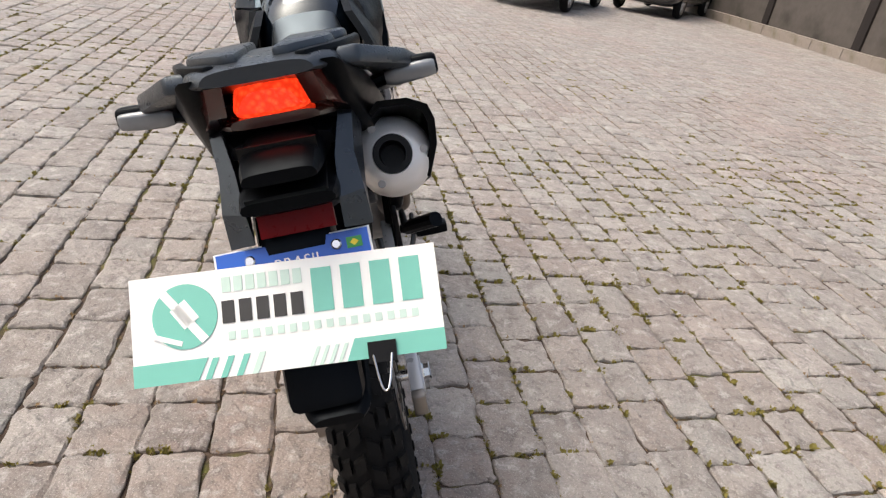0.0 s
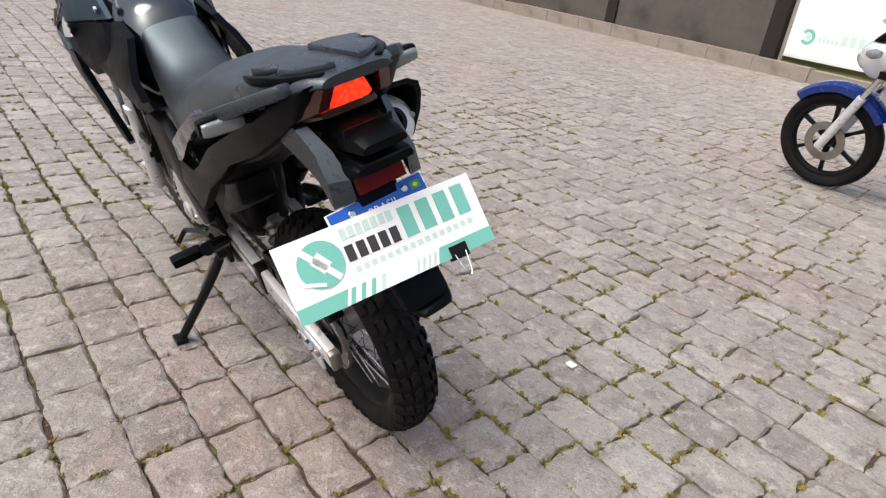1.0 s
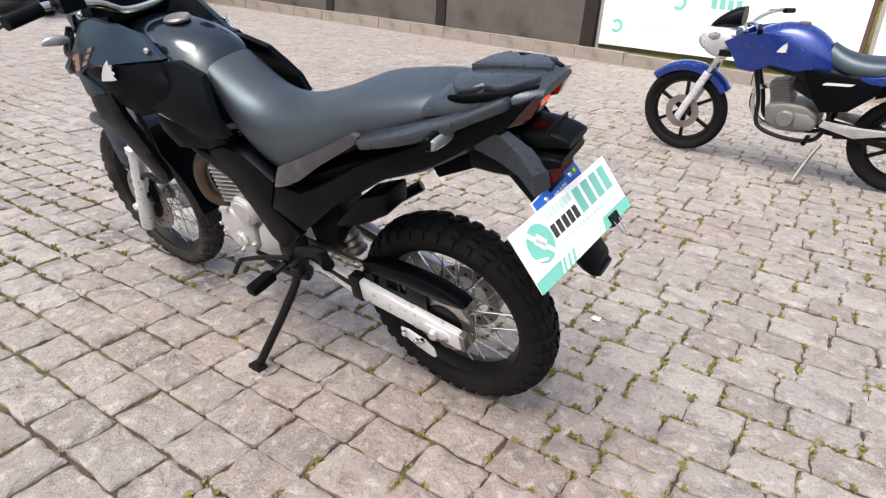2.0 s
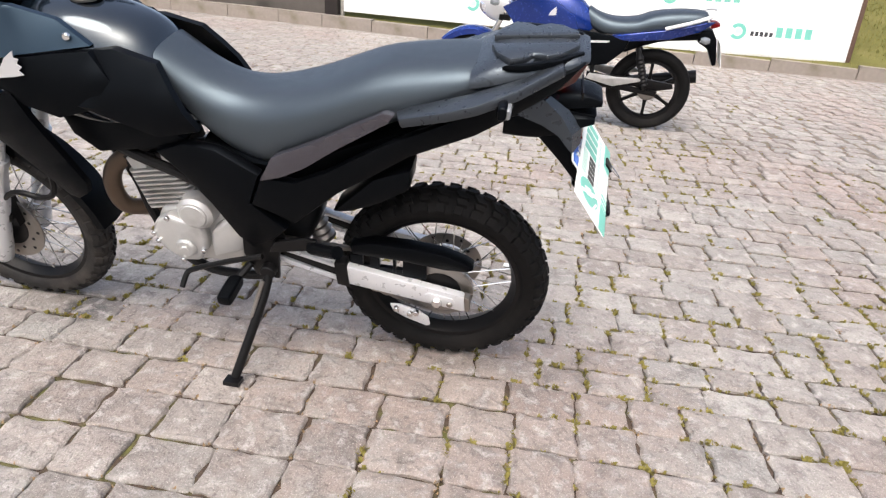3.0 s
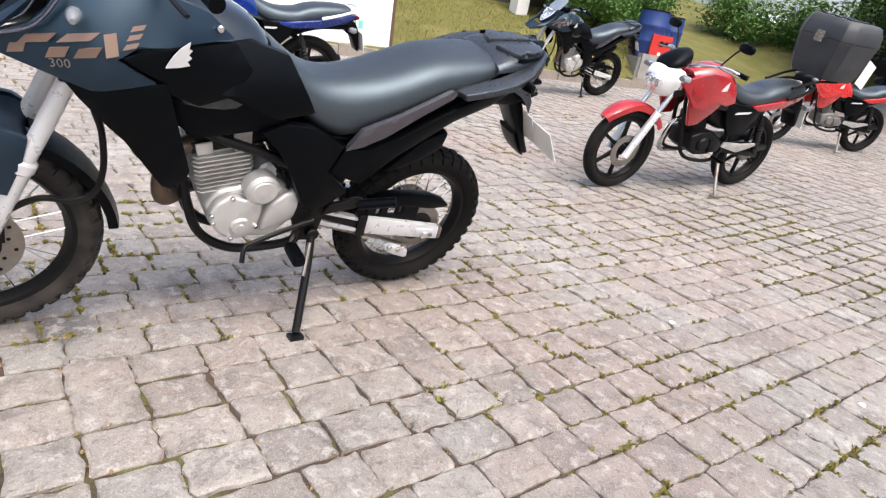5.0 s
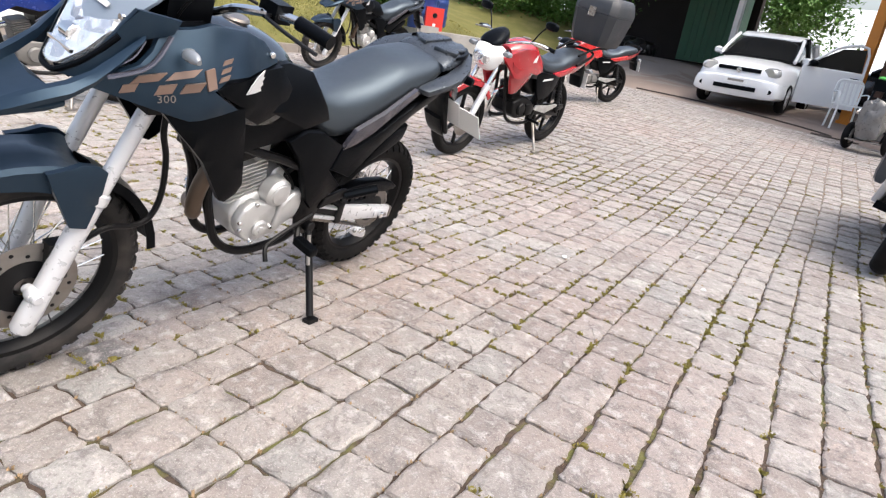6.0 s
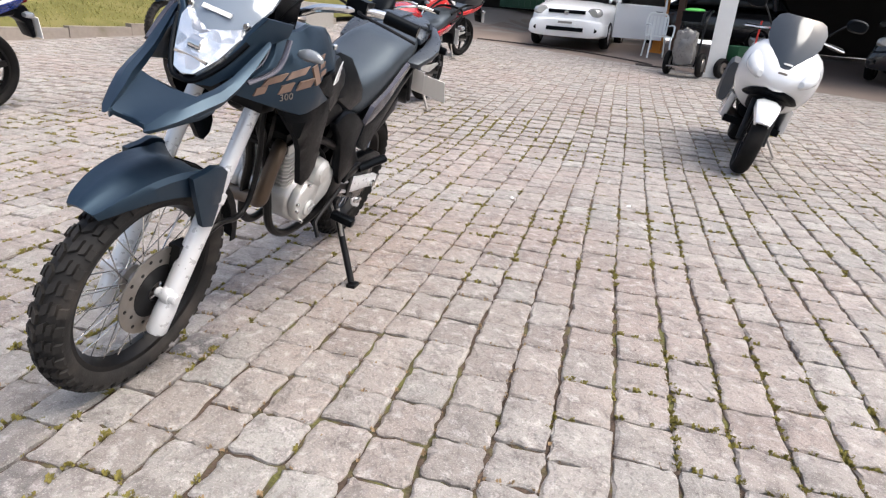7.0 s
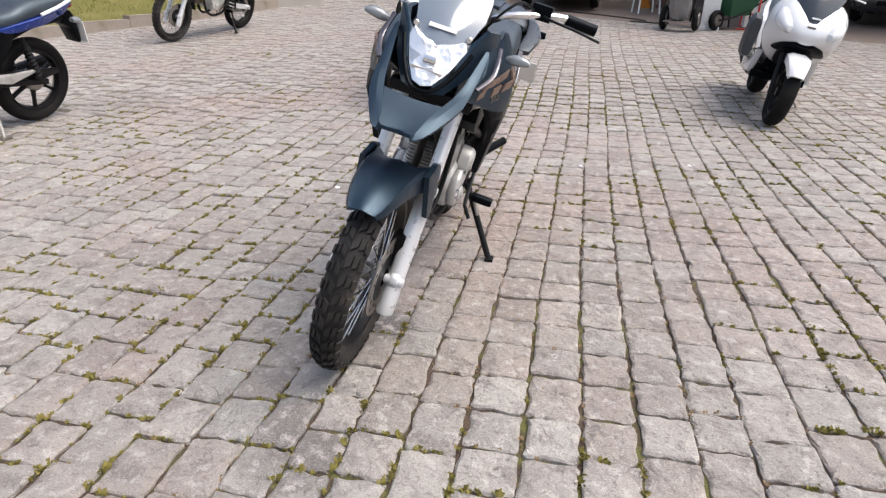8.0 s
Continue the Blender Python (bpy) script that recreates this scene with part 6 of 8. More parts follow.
# ---- street motorcycles ----
def cast_wheel(name, parent, centre, R, w, bead, spokes=5, disc_side=0):
    hub = part(name, lathe([(0.008, -0.05), (0.034, -0.048), (0.040, -0.02), (0.040, 0.02), (0.034, 0.048), (0.008, 0.05)], 24), M_BLACKMETAL, parent, m=Matrix.Translation(centre))
    part("tyre", knobby_tyre(R, w, bead, False)[0], M_TYRE, hub, "black road tyre")
    rw = w * 0.62
    part("rim", lathe([(bead + 0.006, -rw), (bead - 0.012, -rw + 0.004), (bead - 0.018, 0), (bead - 0.012, rw - 0.004), (bead + 0.006, rw), (bead - 0.016, rw), (bead - 0.030, 0), (bead - 0.016, -rw)], 48), M_BLACKMETAL, hub)
    sp = None
    for i in range(spokes):
        m = Matrix.Rotation(2 * math.pi * i / spokes, 4, 'Y')
        if sp is None:
            sp = part("spoke", prism([(-0.020, 0.030), (0.020, 0.030), (0.010, bead * 0.6), (0.013, bead - 0.02), (-0.013, bead - 0.02), (-0.010, bead * 0.6)], -0.013, 0.013, 0.005), M_BLACKMETAL, hub, "black cast spoke", m=m)
        else:
            twin(sp, m)
    if disc_side:
        part("brake_disc", lathe([(0.07, disc_side * 0.052), (0.118, disc_side * 0.052), (0.118, disc_side * 0.056), (0.07, disc_side * 0.056)], 36), M_STEEL, hub, sharp=20)
    else:
        part("brake_drum", lathe([(0.0, 0.05), (0.06, 0.05), (0.07, 0.04), (0.07, -0.04), (0.06, -0.05), (0, -0.05)], 28, closed=False), M_STEEL, hub)
    return hub


def roadster(label, paint, accent, white_cowl, mirror=False, box_on=False, visor=True):
    bike = thing("motorcycle", Matrix.Identity(4), label, "motorcycle", "parked motorcycles")
    P = lambda name, bm, mat, lab="", **k: part(name, bm, mat, bike, lab, **k)
    rear = cast_wheel("rear_wheel", bike, (0, 0, 0.305), 0.305, 0.050, 0.222, 6)
    front = cast_wheel("front_wheel", bike, (1.335, 0, 0.300), 0.300, 0.042, 0.228, 6, 1)
    fx = lambda z: 1.335 - (z - 0.30) * 0.47
    fwd = Matrix.Translation((0.02, 0, -0.075))
    low = Matrix.Translation((0, 0, -0.045))
    for s in (1, -1):
        y = 0.085 * s
        P("fork_leg", tube([(fx(0.27), y, 0.27), (fx(0.60), y, 0.60)], 0.026, 12), M_SILVER)
        P("fork_tube", tube([(fx(0.58), y, 0.58), (fx(0.86), y, 0.86)], 0.017, 12), M_CHROME)
    rings = []
    for i in range(12):
        a = radians(42 + 104 * i / 11)
        hw = 0.035 + 0.028 * math.sin(math.pi * min(1, i / 6)) if i < 6 else 0.060
        cx, cz, nx, nz = 1.335 + 0.335 * math.cos(a), 0.30 + 0.335 * math.sin(a), math.cos(a), math.sin(a)
        rings.append([(cx + nx * d, y, cz + nz * d) for y, d in ((-hw, -0.045), (-hw, -0.006), (-hw * 0.5, 0.010), (hw * 0.5, 0.010), (hw, -0.006), (hw, -0.045), (hw - 0.006, -0.045), (hw - 0.008, -0.010), (-hw + 0.008, -0.010), (-hw + 0.006, -0.045))])
    P("front_mudguard", loft(rings), paint, "painted front mudguard")
    P("lower_clamp", box(1.04, 1.12, -0.11, 0.11, 0.80, 0.84, 0.01), M_BLACKMETAL, m=fwd)
    # headlamp cowl
    P("headlamp_cowl", body([(1.05, 0.80, 0.96, 0.09, 0.11), (1.13, 0.77, 0.99, 0.095, 0.125), (1.20, 0.78, 0.985, 0.08, 0.11), (1.255, 0.82, 0.95, 0.05, 0.075), (1.27, 0.85, 0.92, 0.03, 0.05)], 18, 2.8), white_cowl, "pale headlamp cowl", m=fwd)
    P("headlamp", body([(1.215, 0.80, 0.93, 0.07, 0.09), (1.255, 0.815, 0.925, 0.062, 0.078), (1.283, 0.845, 0.90, 0.04, 0.05)], 16, 2.6), M_CLEAR, "clear headlamp", m=fwd)
    if visor:
        P("visor", body([(1.03, 0.98, 1.10, 0.07, 0.06), (1.10, 0.97, 1.08, 0.10, 0.075), (1.17, 0.965, 1.035, 0.105, 0.08), (1.215, 0.965, 0.99, 0.07, 0.05)], 16, 2.6), M_PLASTIC, "small dark instrument visor", m=fwd)
    bar = P("handlebar", tube([(0.84, 0.36, 1.03), (0.90, 0.24, 1.045), (0.97, 0.12, 1.02), (0.99, 0, 0.985), (0.97, -0.12, 1.02), (0.90, -0.24, 1.045), (0.84, -0.36, 1.03)], 0.011, 10), M_CHROME, m=fwd)
    for s in (1, -1):
        part("grip", tube([(0.865, 0.28 * s, 1.040), (0.835, 0.375 * s, 1.028)], 0.017, 12), M_PLASTIC, bar)
        part("lever", tube([(0.93, 0.20 * s, 1.045), (0.955, 0.26 * s, 1.04), (0.905, 0.37 * s, 1.025)], 0.006, 8), M_STEEL, bar)
        if mirror:
            part("mirror_stem", tube([(0.92, 0.20 * s, 1.04), (0.90, 0.25 * s, 1.14), (0.89, 0.29 * s, 1.19)], 0.006, 8), M_BLACKMETAL, bar)
            part("mirror", body([(0.872, 1.172, 1.222, 0.045, 0.045), (0.89, 1.165, 1.230, 0.062, 0.062), (0.905, 1.172, 1.222, 0.045, 0.045)], 14, 2.6), M_PLASTIC, bar, m=Matrix.Translation((0, 0.32 * s, 0)))
    tank = P("fuel_tank", body([(0.44, 0.74, 0.80, 0.07, 0.06), (0.50, 0.70, 0.88, 0.12, 0.08), (0.58, 0.69, 0.95, 0.145, 0.10), (0.68, 0.70, 0.995, 0.155, 0.115), (0.80, 0.73, 0.995, 0.150, 0.115), (0.90, 0.78, 0.965, 0.12, 0.09), (0.96, 0.83, 0.93, 0.08, 0.06)], 22, 2.6), paint, "painted fuel tank", m=low)
    part("filler_cap", lathe([(0, 0), (0.036, 0), (0.036, 0.012), (0, 0.014)], 20, closed=False, m=pose(0.70, 0, 0.992, 90)), M_STEEL, tank)
    for s in (1, -1):
        part("tank_wing", sheet([(1.120, 0.120 * s, 0.865), (1.02, 0.165 * s, 0.925), (0.90, 0.172 * s, 0.955), (0.74, 0.160 * s, 0.945), (0.60, 0.160 * s, 0.855), (0.56, 0.160 * s, 0.770), (0.66, 0.175 * s, 0.745), (0.80, 0.185 * s, 0.770), (0.90, 0.190 * s, 0.715), (0.99, 0.180 * s, 0.720), (1.045, 0.150 * s, 0.790)], 0.03, 0.008), accent, tank, "painted tank wing")
        emblem(tank, (Matrix.Identity(4) if s > 0 else MIRROR) @ Matrix.Translation((0.78, 0.176, 0.85)))
        side = P("side_cover", sheet([(0.62, 0.152 * s, 0.730), (0.50, 0.152 * s, 0.715), (0.30, 0.150 * s, 0.695), (0.20, 0.142 * s, 0.690), (0.225, 0.142 * s, 0.60), (0.33, 0.150 * s, 0.50), (0.47, 0.150 * s, 0.47), (0.545, 0.150 * s, 0.56), (0.60, 0.150 * s, 0.66)], 0.03, 0.008), M_PLASTIC, "black side cover with a pale lettering bar")
        part("lettering_bar", prism([(0.50, 0.640), (0.35, 0.652), (0.33, 0.668), (0.48, 0.658)], 0.150 * s, 0.154 * s, 0.0), M_DECALGREY, side, smooth=False)
        P("knee_cover", sheet([(0.90, 0.150 * s, 0.735), (0.78, 0.165 * s, 0.765), (0.62, 0.160 * s, 0.742), (0.60, 0.150 * s, 0.66), (0.70, 0.130 * s, 0.665), (0.84, 0.120 * s, 0.690)], 0.04, 0.006), M_BLACKMETAL)
        P("tail_cowl", sheet([(0.32, 0.148 * s, 0.705), (0.16, 0.150 * s, 0.735), (-0.10, 0.142 * s, 0.785), (-0.28, 0.105 * s, 0.835), (-0.34, 0.085 * s, 0.835), (-0.25, 0.100 * s, 0.765), (-0.06, 0.125 * s, 0.705), (0.16, 0.140 * s, 0.675), (0.30, 0.148 * s, 0.665)], 0.035, 0.008), paint, "painted tail cowl")
        P("frame_rail", tube([(0.98, 0.03 * s, 0.86), (0.86, 0.05 * s, 0.50), (0.80, 0.10 * s, 0.30), (0.50, 0.11 * s, 0.27), (0.42, 0.11 * s, 0.42), (0.46, 0.11 * s, 0.66), (0.10, 0.11 * s, 0.72), (-0.26, 0.08 * s, 0.77)], 0.014, 9), M_BLACKMETAL)
        P("shock", lathe([(0.012, 0), (0.02, 0.02)] + [(0.031 if k % 2 else 0.023, 0.03 + 0.014 * k) for k in range(16)] + [(0.02, 0.265), (0.012, 0.32)], 12, closed=False, m=Matrix.Translation((0.03, 0.115 * s, 0.33)) @ Vector((0.10, 0, 0.30)).to_track_quat('Y', 'Z').to_matrix().to_4x4()), M_BLACKMETAL)
        P("swingarm_beam", prism([(0.46, 0.37), (-0.06, 0.325), (-0.06, 0.285), (0.46, 0.33)], 0.085 * s - 0.012, 0.085 * s + 0.012, 0.005), M_BLACKMETAL)
        P("foot_peg", tube([(0.50, 0.12 * s, 0.30), (0.50, 0.24 * s, 0.295)], 0.015, 10), M_PLASTIC)
        P("footrest_plate", prism([(0.44, 0.42), (0.46, 0.38), (0.26, 0.34), (0.06, 0.40), (0.05, 0.42), (0.24, 0.41)], 0.125 * s - 0.008, 0.125 * s + 0.008, 0.004), M_ENGINE)
        ind = P("indicator", body([(-0.03, -0.018, 0.018, 0.03, 0.03), (0.0, -0.024, 0.024, 0.042, 0.042), (0.03, -0.015, 0.015, 0.025, 0.025)], 12, 2.4), M_LENS, m=Matrix.Translation((1.17, 0.17 * s, 0.86)))
        P("indicator", body([(-0.03, -0.018, 0.018, 0.03, 0.03), (0.0, -0.024, 0.024, 0.042, 0.042), (0.03, -0.015, 0.015, 0.025, 0.025)], 12, 2.4), M_LENS, m=Matrix.Translation((-0.29, 0.15 * s, 0.73)))
    P("seat", body([(-0.30, 0.830, 0.862, 0.05, 0.04), (-0.27, 0.805, 0.886, 0.10, 0.08), (-0.16, 0.775, 0.890, 0.125, 0.105), (0.00, 0.735, 0.872, 0.138, 0.116), (0.10, 0.715, 0.845, 0.142, 0.12), (0.18, 0.700, 0.812, 0.142, 0.12), (0.32, 0.680, 0.800, 0.136, 0.11), (0.43, 0.690, 0.822, 0.118, 0.085), (0.51, 0.74, 0.862, 0.09, 0.06)], 22, 2.8), M_SEAT, "dark grey dual seat")
    P("grab_rail", tube([(-0.02, 0.145, 0.78), (-0.18, 0.15, 0.835), (-0.31, 0.12, 0.885), (-0.35, 0, 0.90), (-0.31, -0.12, 0.885), (-0.18, -0.15, 0.835), (-0.02, -0.145, 0.78)], 0.012, 8), M_SIGNWHITE if paint is M_BLUE else M_BLACKMETAL, "grab rail round the seat")
    P("tail_lamp", body([(-0.32, 0.78, 0.83, 0.06, 0.06), (-0.355, 0.79, 0.83, 0.06, 0.055), (-0.38, 0.80, 0.82, 0.04, 0.04)], 14, 3), M_REDLENS)
    guard = P("rear_mudguard", join(prism([(-0.24, 0.76), (-0.34, 0.78), (-0.38, 0.72), (-0.42, 0.55), (-0.395, 0.535), (-0.335, 0.65), (-0.26, 0.69)], -0.065, 0.065, 0.012), body([(0.22, 0.56, 0.66, 0.05, 0.06), (0.0, 0.66, 0.72, 0.07, 0.08), (-0.20, 0.69, 0.76, 0.07, 0.08), (-0.29, 0.70, 0.76, 0.06, 0.06)], 14, 3)), M_PLASTIC)
    part("number_plate", box(-0.003, 0.003, -0.095, 0.095, -0.08, 0.08, 0.002, m=pose(-0.428, 0, 0.62, 0, 14, 0)), M_PLATEWHITE, guard, "pale number plate")
    eng = P("engine", prism([(0.82, 0.42), (0.80, 0.30), (0.70, 0.245), (0.54, 0.25), (0.44, 0.31), (0.45, 0.41), (0.56, 0.46), (0.70, 0.46)], -0.12, 0.12, 0.02, 3), M_DULLENGINE if paint is not M_RED else M_BLACKMETAL, "cast engine")
    em = M_DULLENGINE if paint is not M_RED else M_BLACKMETAL
    eng.matrix_basis = Matrix.Translation((0.66, 0, 0.46)) @ Matrix.Diagonal((0.84, 0.95, 0.84, 1)) @ Matrix.Translation((-0.66, 0, -0.43))
    P("airbox", body([(0.66, 0.56, 0.74, 0.09, 0.10), (0.52, 0.50, 0.74, 0.10, 0.11), (0.36, 0.50, 0.72, 0.10, 0.11), (0.20, 0.60, 0.71, 0.08, 0.10)], 14, 4), M_BLACKMETAL)
    if box_on or not visor:
        for s in (1, -1):
            P("engine_shroud", sheet([(1.04, 0.160 * s, 0.800), (0.96, 0.182 * s, 0.755), (0.80, 0.186 * s, 0.775), (0.68, 0.172 * s, 0.755), (0.74, 0.150 * s, 0.640), (0.84, 0.140 * s, 0.545), (0.92, 0.140 * s, 0.535), (0.98, 0.150 * s, 0.640)], 0.03, 0.006), paint, "painted shroud beside the engine")
    part("barrel", fins(0.060, 0.078, -0.02, 0.01, 0.018, 0.008, 9, 0.08), em, eng, m=pose(0.72, 0, 0.44, 0, 14, 0), sharp=25)
    part("crank_cover", rod(0.66, 0.345, -0.142, 0.142, 0.066, 0.012, 28), em, eng)
    part("gear_cover", prism([(0.60, 0.40), (0.50, 0.41), (0.44, 0.36), (0.46, 0.29), (0.58, 0.28)], 0.10, 0.145, 0.012), em, eng)
    P("header_pipe", tube([(0.80, 0.0, 0.56), (0.90, -0.02, 0.50), (0.89, -0.06, 0.34), (0.76, -0.12, 0.25), (0.40, -0.15, 0.26)], 0.018, 10), M_CHROME)
    P("silencer", tube([(0.40, -0.15, 0.26), (0.16, -0.16, 0.30), (-0.34, -0.165, 0.39)], 0.036, 14, r1=0.048), M_BLACKMETAL)
    P("chain_case", prism([(0.44, 0.40), (0.10, 0.405), (-0.16, 0.385), (-0.17, 0.35), (0.0, 0.31), (0.10, 0.34), (0.44, 0.36)], 0.052, 0.078, 0.006), M_BLACKMETAL)
    st = P("side_stand", tube([(0.42, 0.13, 0.28), (0.46, 0.20, 0.18), (0.50, 0.285, 0.055)], 0.012, 10), M_STEEL, "side stand")
    part("foot", box(0.465, 0.535, 0.265, 0.315, 0.046, 0.060, 0.004), M_STEEL, st)
    if box_on:
        P("rack", tube([(-0.05, 0.12, 0.86), (-0.30, 0.13, 0.93), (-0.55, 0.13, 0.95), (-0.55, -0.13, 0.95), (-0.30, -0.13, 0.93), (-0.05, -0.12, 0.86)], 0.011, 8), M_BLACKMETAL)
        case = P("luggage_box", loft([[(x * k - 0.47, y * k, z) for x, y in ((0.20, -0.16), (0.20, 0.16), (0.14, 0.22), (-0.18, 0.23), (-0.22, 0.18), (-0.22, -0.18), (-0.18, -0.23), (0.14, -0.22))] for z, k in ((0.955, 0.78), (0.975, 0.84), (1.08, 0.93), (1.21, 1.0), (1.225, 1.02), (1.24, 1.02))]), M_BOXGREY, "grey plastic luggage box with a ribbed lid")
        part("lid", loft([[(x * k - 0.47, y * k, z) for x, y in ((0.20, -0.16), (0.20, 0.16), (0.14, 0.22), (-0.18, 0.23), (-0.22, 0.18), (-0.22, -0.18), (-0.18, -0.23), (0.14, -0.22))] for z, k in ((1.243, 1.025), (1.26, 1.03), (1.32, 0.98), (1.37, 0.90), (1.385, 0.82))]), M_BOXGREY, case)
        for k in range(3):
            part("lid_rib", box(-0.60, -0.34, -0.12 + 0.10 * k, -0.08 + 0.10 * k, 1.378, 1.394, 0.006), M_BOXGREY, case)
        part("latch", box(-0.265, -0.245, -0.035, 0.035, 1.20, 1.28, 0.006), M_CHROME, case)
    return bike


blue_bike = roadster("metallic blue street motorcycle with dark seat on its side stand", M_BLUE, M_BLUE, M_PEARL)
set_down(blue_bike, 3.74, 0.945, 100.0, -9.0, 1.335, 1.07)
red_bike = roadster("red street motorcycle carrying a large grey luggage box", M_RED, M_RED, M_SIGNWHITE, mirror=True, box_on=True)
set_down(red_bike, 1.85, -2.50, 98.5, -9.0, 1.335, 1.07)
small_red_bike = roadster("bright red street motorcycle with a pale sheet on its tank", M_ORANGERED, M_ORANGERED, M_PLASTIC, visor=False)
set_down(small_red_bike, 3.72, -6.45, 82.0, -8.0, 1.335, 1.03)
second_trail_bike = copy_thing(black_bike, Matrix.Identity(4))
set_down(second_trail_bike, 6.45, -4.02, 100.0, -14.0, 1.41, 1.14, 0.013)
tagged(second_trail_bike, "black trail motorcycle parked beside the kerb of the grass bank")


def note_sheet():
    bm = box(-0.11, 0.11, -0.006, 0.006, -0.15, 0.15, 0.002)
    ob = finish(bm, "paper_sheet", M_SIGNWHITE, smooth=False)
    ob.matrix_world = small_red_bike.matrix_basis @ pose(0.40, 0.06, 0.98, 0, -20, 20)
    return tagged(ob, "pale paper sheet resting on the red motorcycle", "paper")


note_sheet()


# ---- sign clipped to the black motorcycle's plate ----
def clipped_sign():
    tl, tr, br, bl = Vector((-0.340, 0.689, 0.724)), Vector((0.029, 0.754, 0.812)), Vector((0.064, 0.686, 0.714)), Vector((-0.302, 0.616, 0.619))
    c = (tl + tr + br + bl) / 4
    ex = ((tr + br) - (tl + bl)).normalized()
    ez = ((tl + tr) - (bl + br)).normalized()
    ez = (ez - ex * ez.dot(ex)).normalized()
    ey = ez.cross(ex)
    W, H = (tr - tl).length / 2, (tl - bl).length / 2
    m = Matrix.Translation(c) @ Matrix((ex, ey, ez)).transposed().to_4x4()
    t = thing("sign", m, "white card sign with green emblem clipped over a plate", "sign")
    part("card", box(-W, W, 0.0, 0.003, -H, H, 0.001, 1), M_SIGNWHITE, t, smooth=False)
    D = lambda name, pts, mat, lab="": part(name, prism([(a * W * 2 - W, b * H * 2 - H) for a, b in pts], -0.0012, 0.0, 0.0), mat, t, lab, smooth=False)
    D("green_band", [(0.0, 0.0), (0.0, 0.20), (0.24, 0.20), (0.205, 0.0)], M_SIGNGREEN, "green band")
    for k in range(4):
        D("slash", [(0.225 + 0.05 * k, 0.0), (0.245 + 0.05 * k, 0.0), (0.275 + 0.05 * k, 0.19), (0.255 + 0.05 * k, 0.19)], M_SIGNGREEN if k < 3 else M_SIGNPALE)
    for k in range(4):
        D("slash", [(0.56 + 0.03 * k, 0.0), (0.572 + 0.03 * k, 0.0), (0.60 + 0.03 * k, 0.17), (0.588 + 0.03 * k, 0.17)], M_SIGNPALE)
    D("green_band", [(0.68, 0.0), (0.71, 0.20), (1.0, 0.20), (1.0, 0.0)], M_SIGNGREEN, "green band")
    # round emblem: a disc with a white mallet-like block across it
    ar = H / W
    disc_pts = [(0.175 + 0.105 * math.cos(2 * math.pi * k / 40), 0.60 + 0.105 / ar * math.sin(2 * math.pi * k / 40)) for k in range(40)]
    D("round_emblem", disc_pts, M_SIGNGREEN, "green round emblem")
    for a0, b0, w, h, rot in ((0.175, 0.62, 0.030, 0.038, -35), (0.140, 0.72, 0.052, 0.014, 52), (0.205, 0.48, 0.052, 0.014, 52), (0.115, 0.40, 0.050, 0.008, 20)):
        part("emblem_block", prism([(-w * W * 2, -h * W * 2), (w * W * 2, -h * W * 2), (w * W * 2, h * W * 2), (-w * W * 2, h * W * 2)], -0.0022, -0.0012, 0.0), M_SIGNWHITE, t, smooth=False, m=Matrix.Translation((a0 * 2 * W - W, 0, b0 * 2 * H - H)) @ Matrix.Rotation(radians(rot), 4, 'Y'))
    # lettering as plain bars of its size and colour
    for k in range(7):
        a = 0.300 + 0.0385 * k
        D("small_bar", [(a, 0.78), (a + 0.028, 0.78), (a + 0.028, 0.92), (a, 0.92)], M_SIGNPALE)
    for k in range(5):
        a = 0.295 + 0.056 * k
        D("dark_bar", [(a, 0.49), (a + 0.040, 0.49), (a + 0.040, 0.70), (a, 0.70)], M_SIGNBLACK)
    for k in range(4):
        a = 0.590 + 0.096 * k
        D("large_bar", [(a, 0.49), (a + 0.066, 0.49), (a + 0.066, 0.90), (a, 0.90)], M_SIGNGREEN)
    for k in range(16):
        a = 0.31 + 0.0395 * k
        D("fine_bar", [(a, 0.335), (a + 0.022, 0.335), (a + 0.022, 0.41), (a, 0.41)], M_SIGNPALE)
    clip = part("clip", box(0.50 * W, 0.68 * W, -0.006, 0.010, -H - 0.006, -H + 0.020, 0.003), M_BLACKMETAL, t, "black binder clip with wire handles")
    part("wire", tube([(0.53 * W, -0.005, -H + 0.004), (0.56 * W, -0.010, -H - 0.030), (0.59 * W, -0.011, -H - 0.040), (0.62 * W, -0.010, -H - 0.030), (0.65 * W, -0.005, -H + 0.004)], 0.0014, 6), M_CHROME, clip)
    return t


clipped_sign()


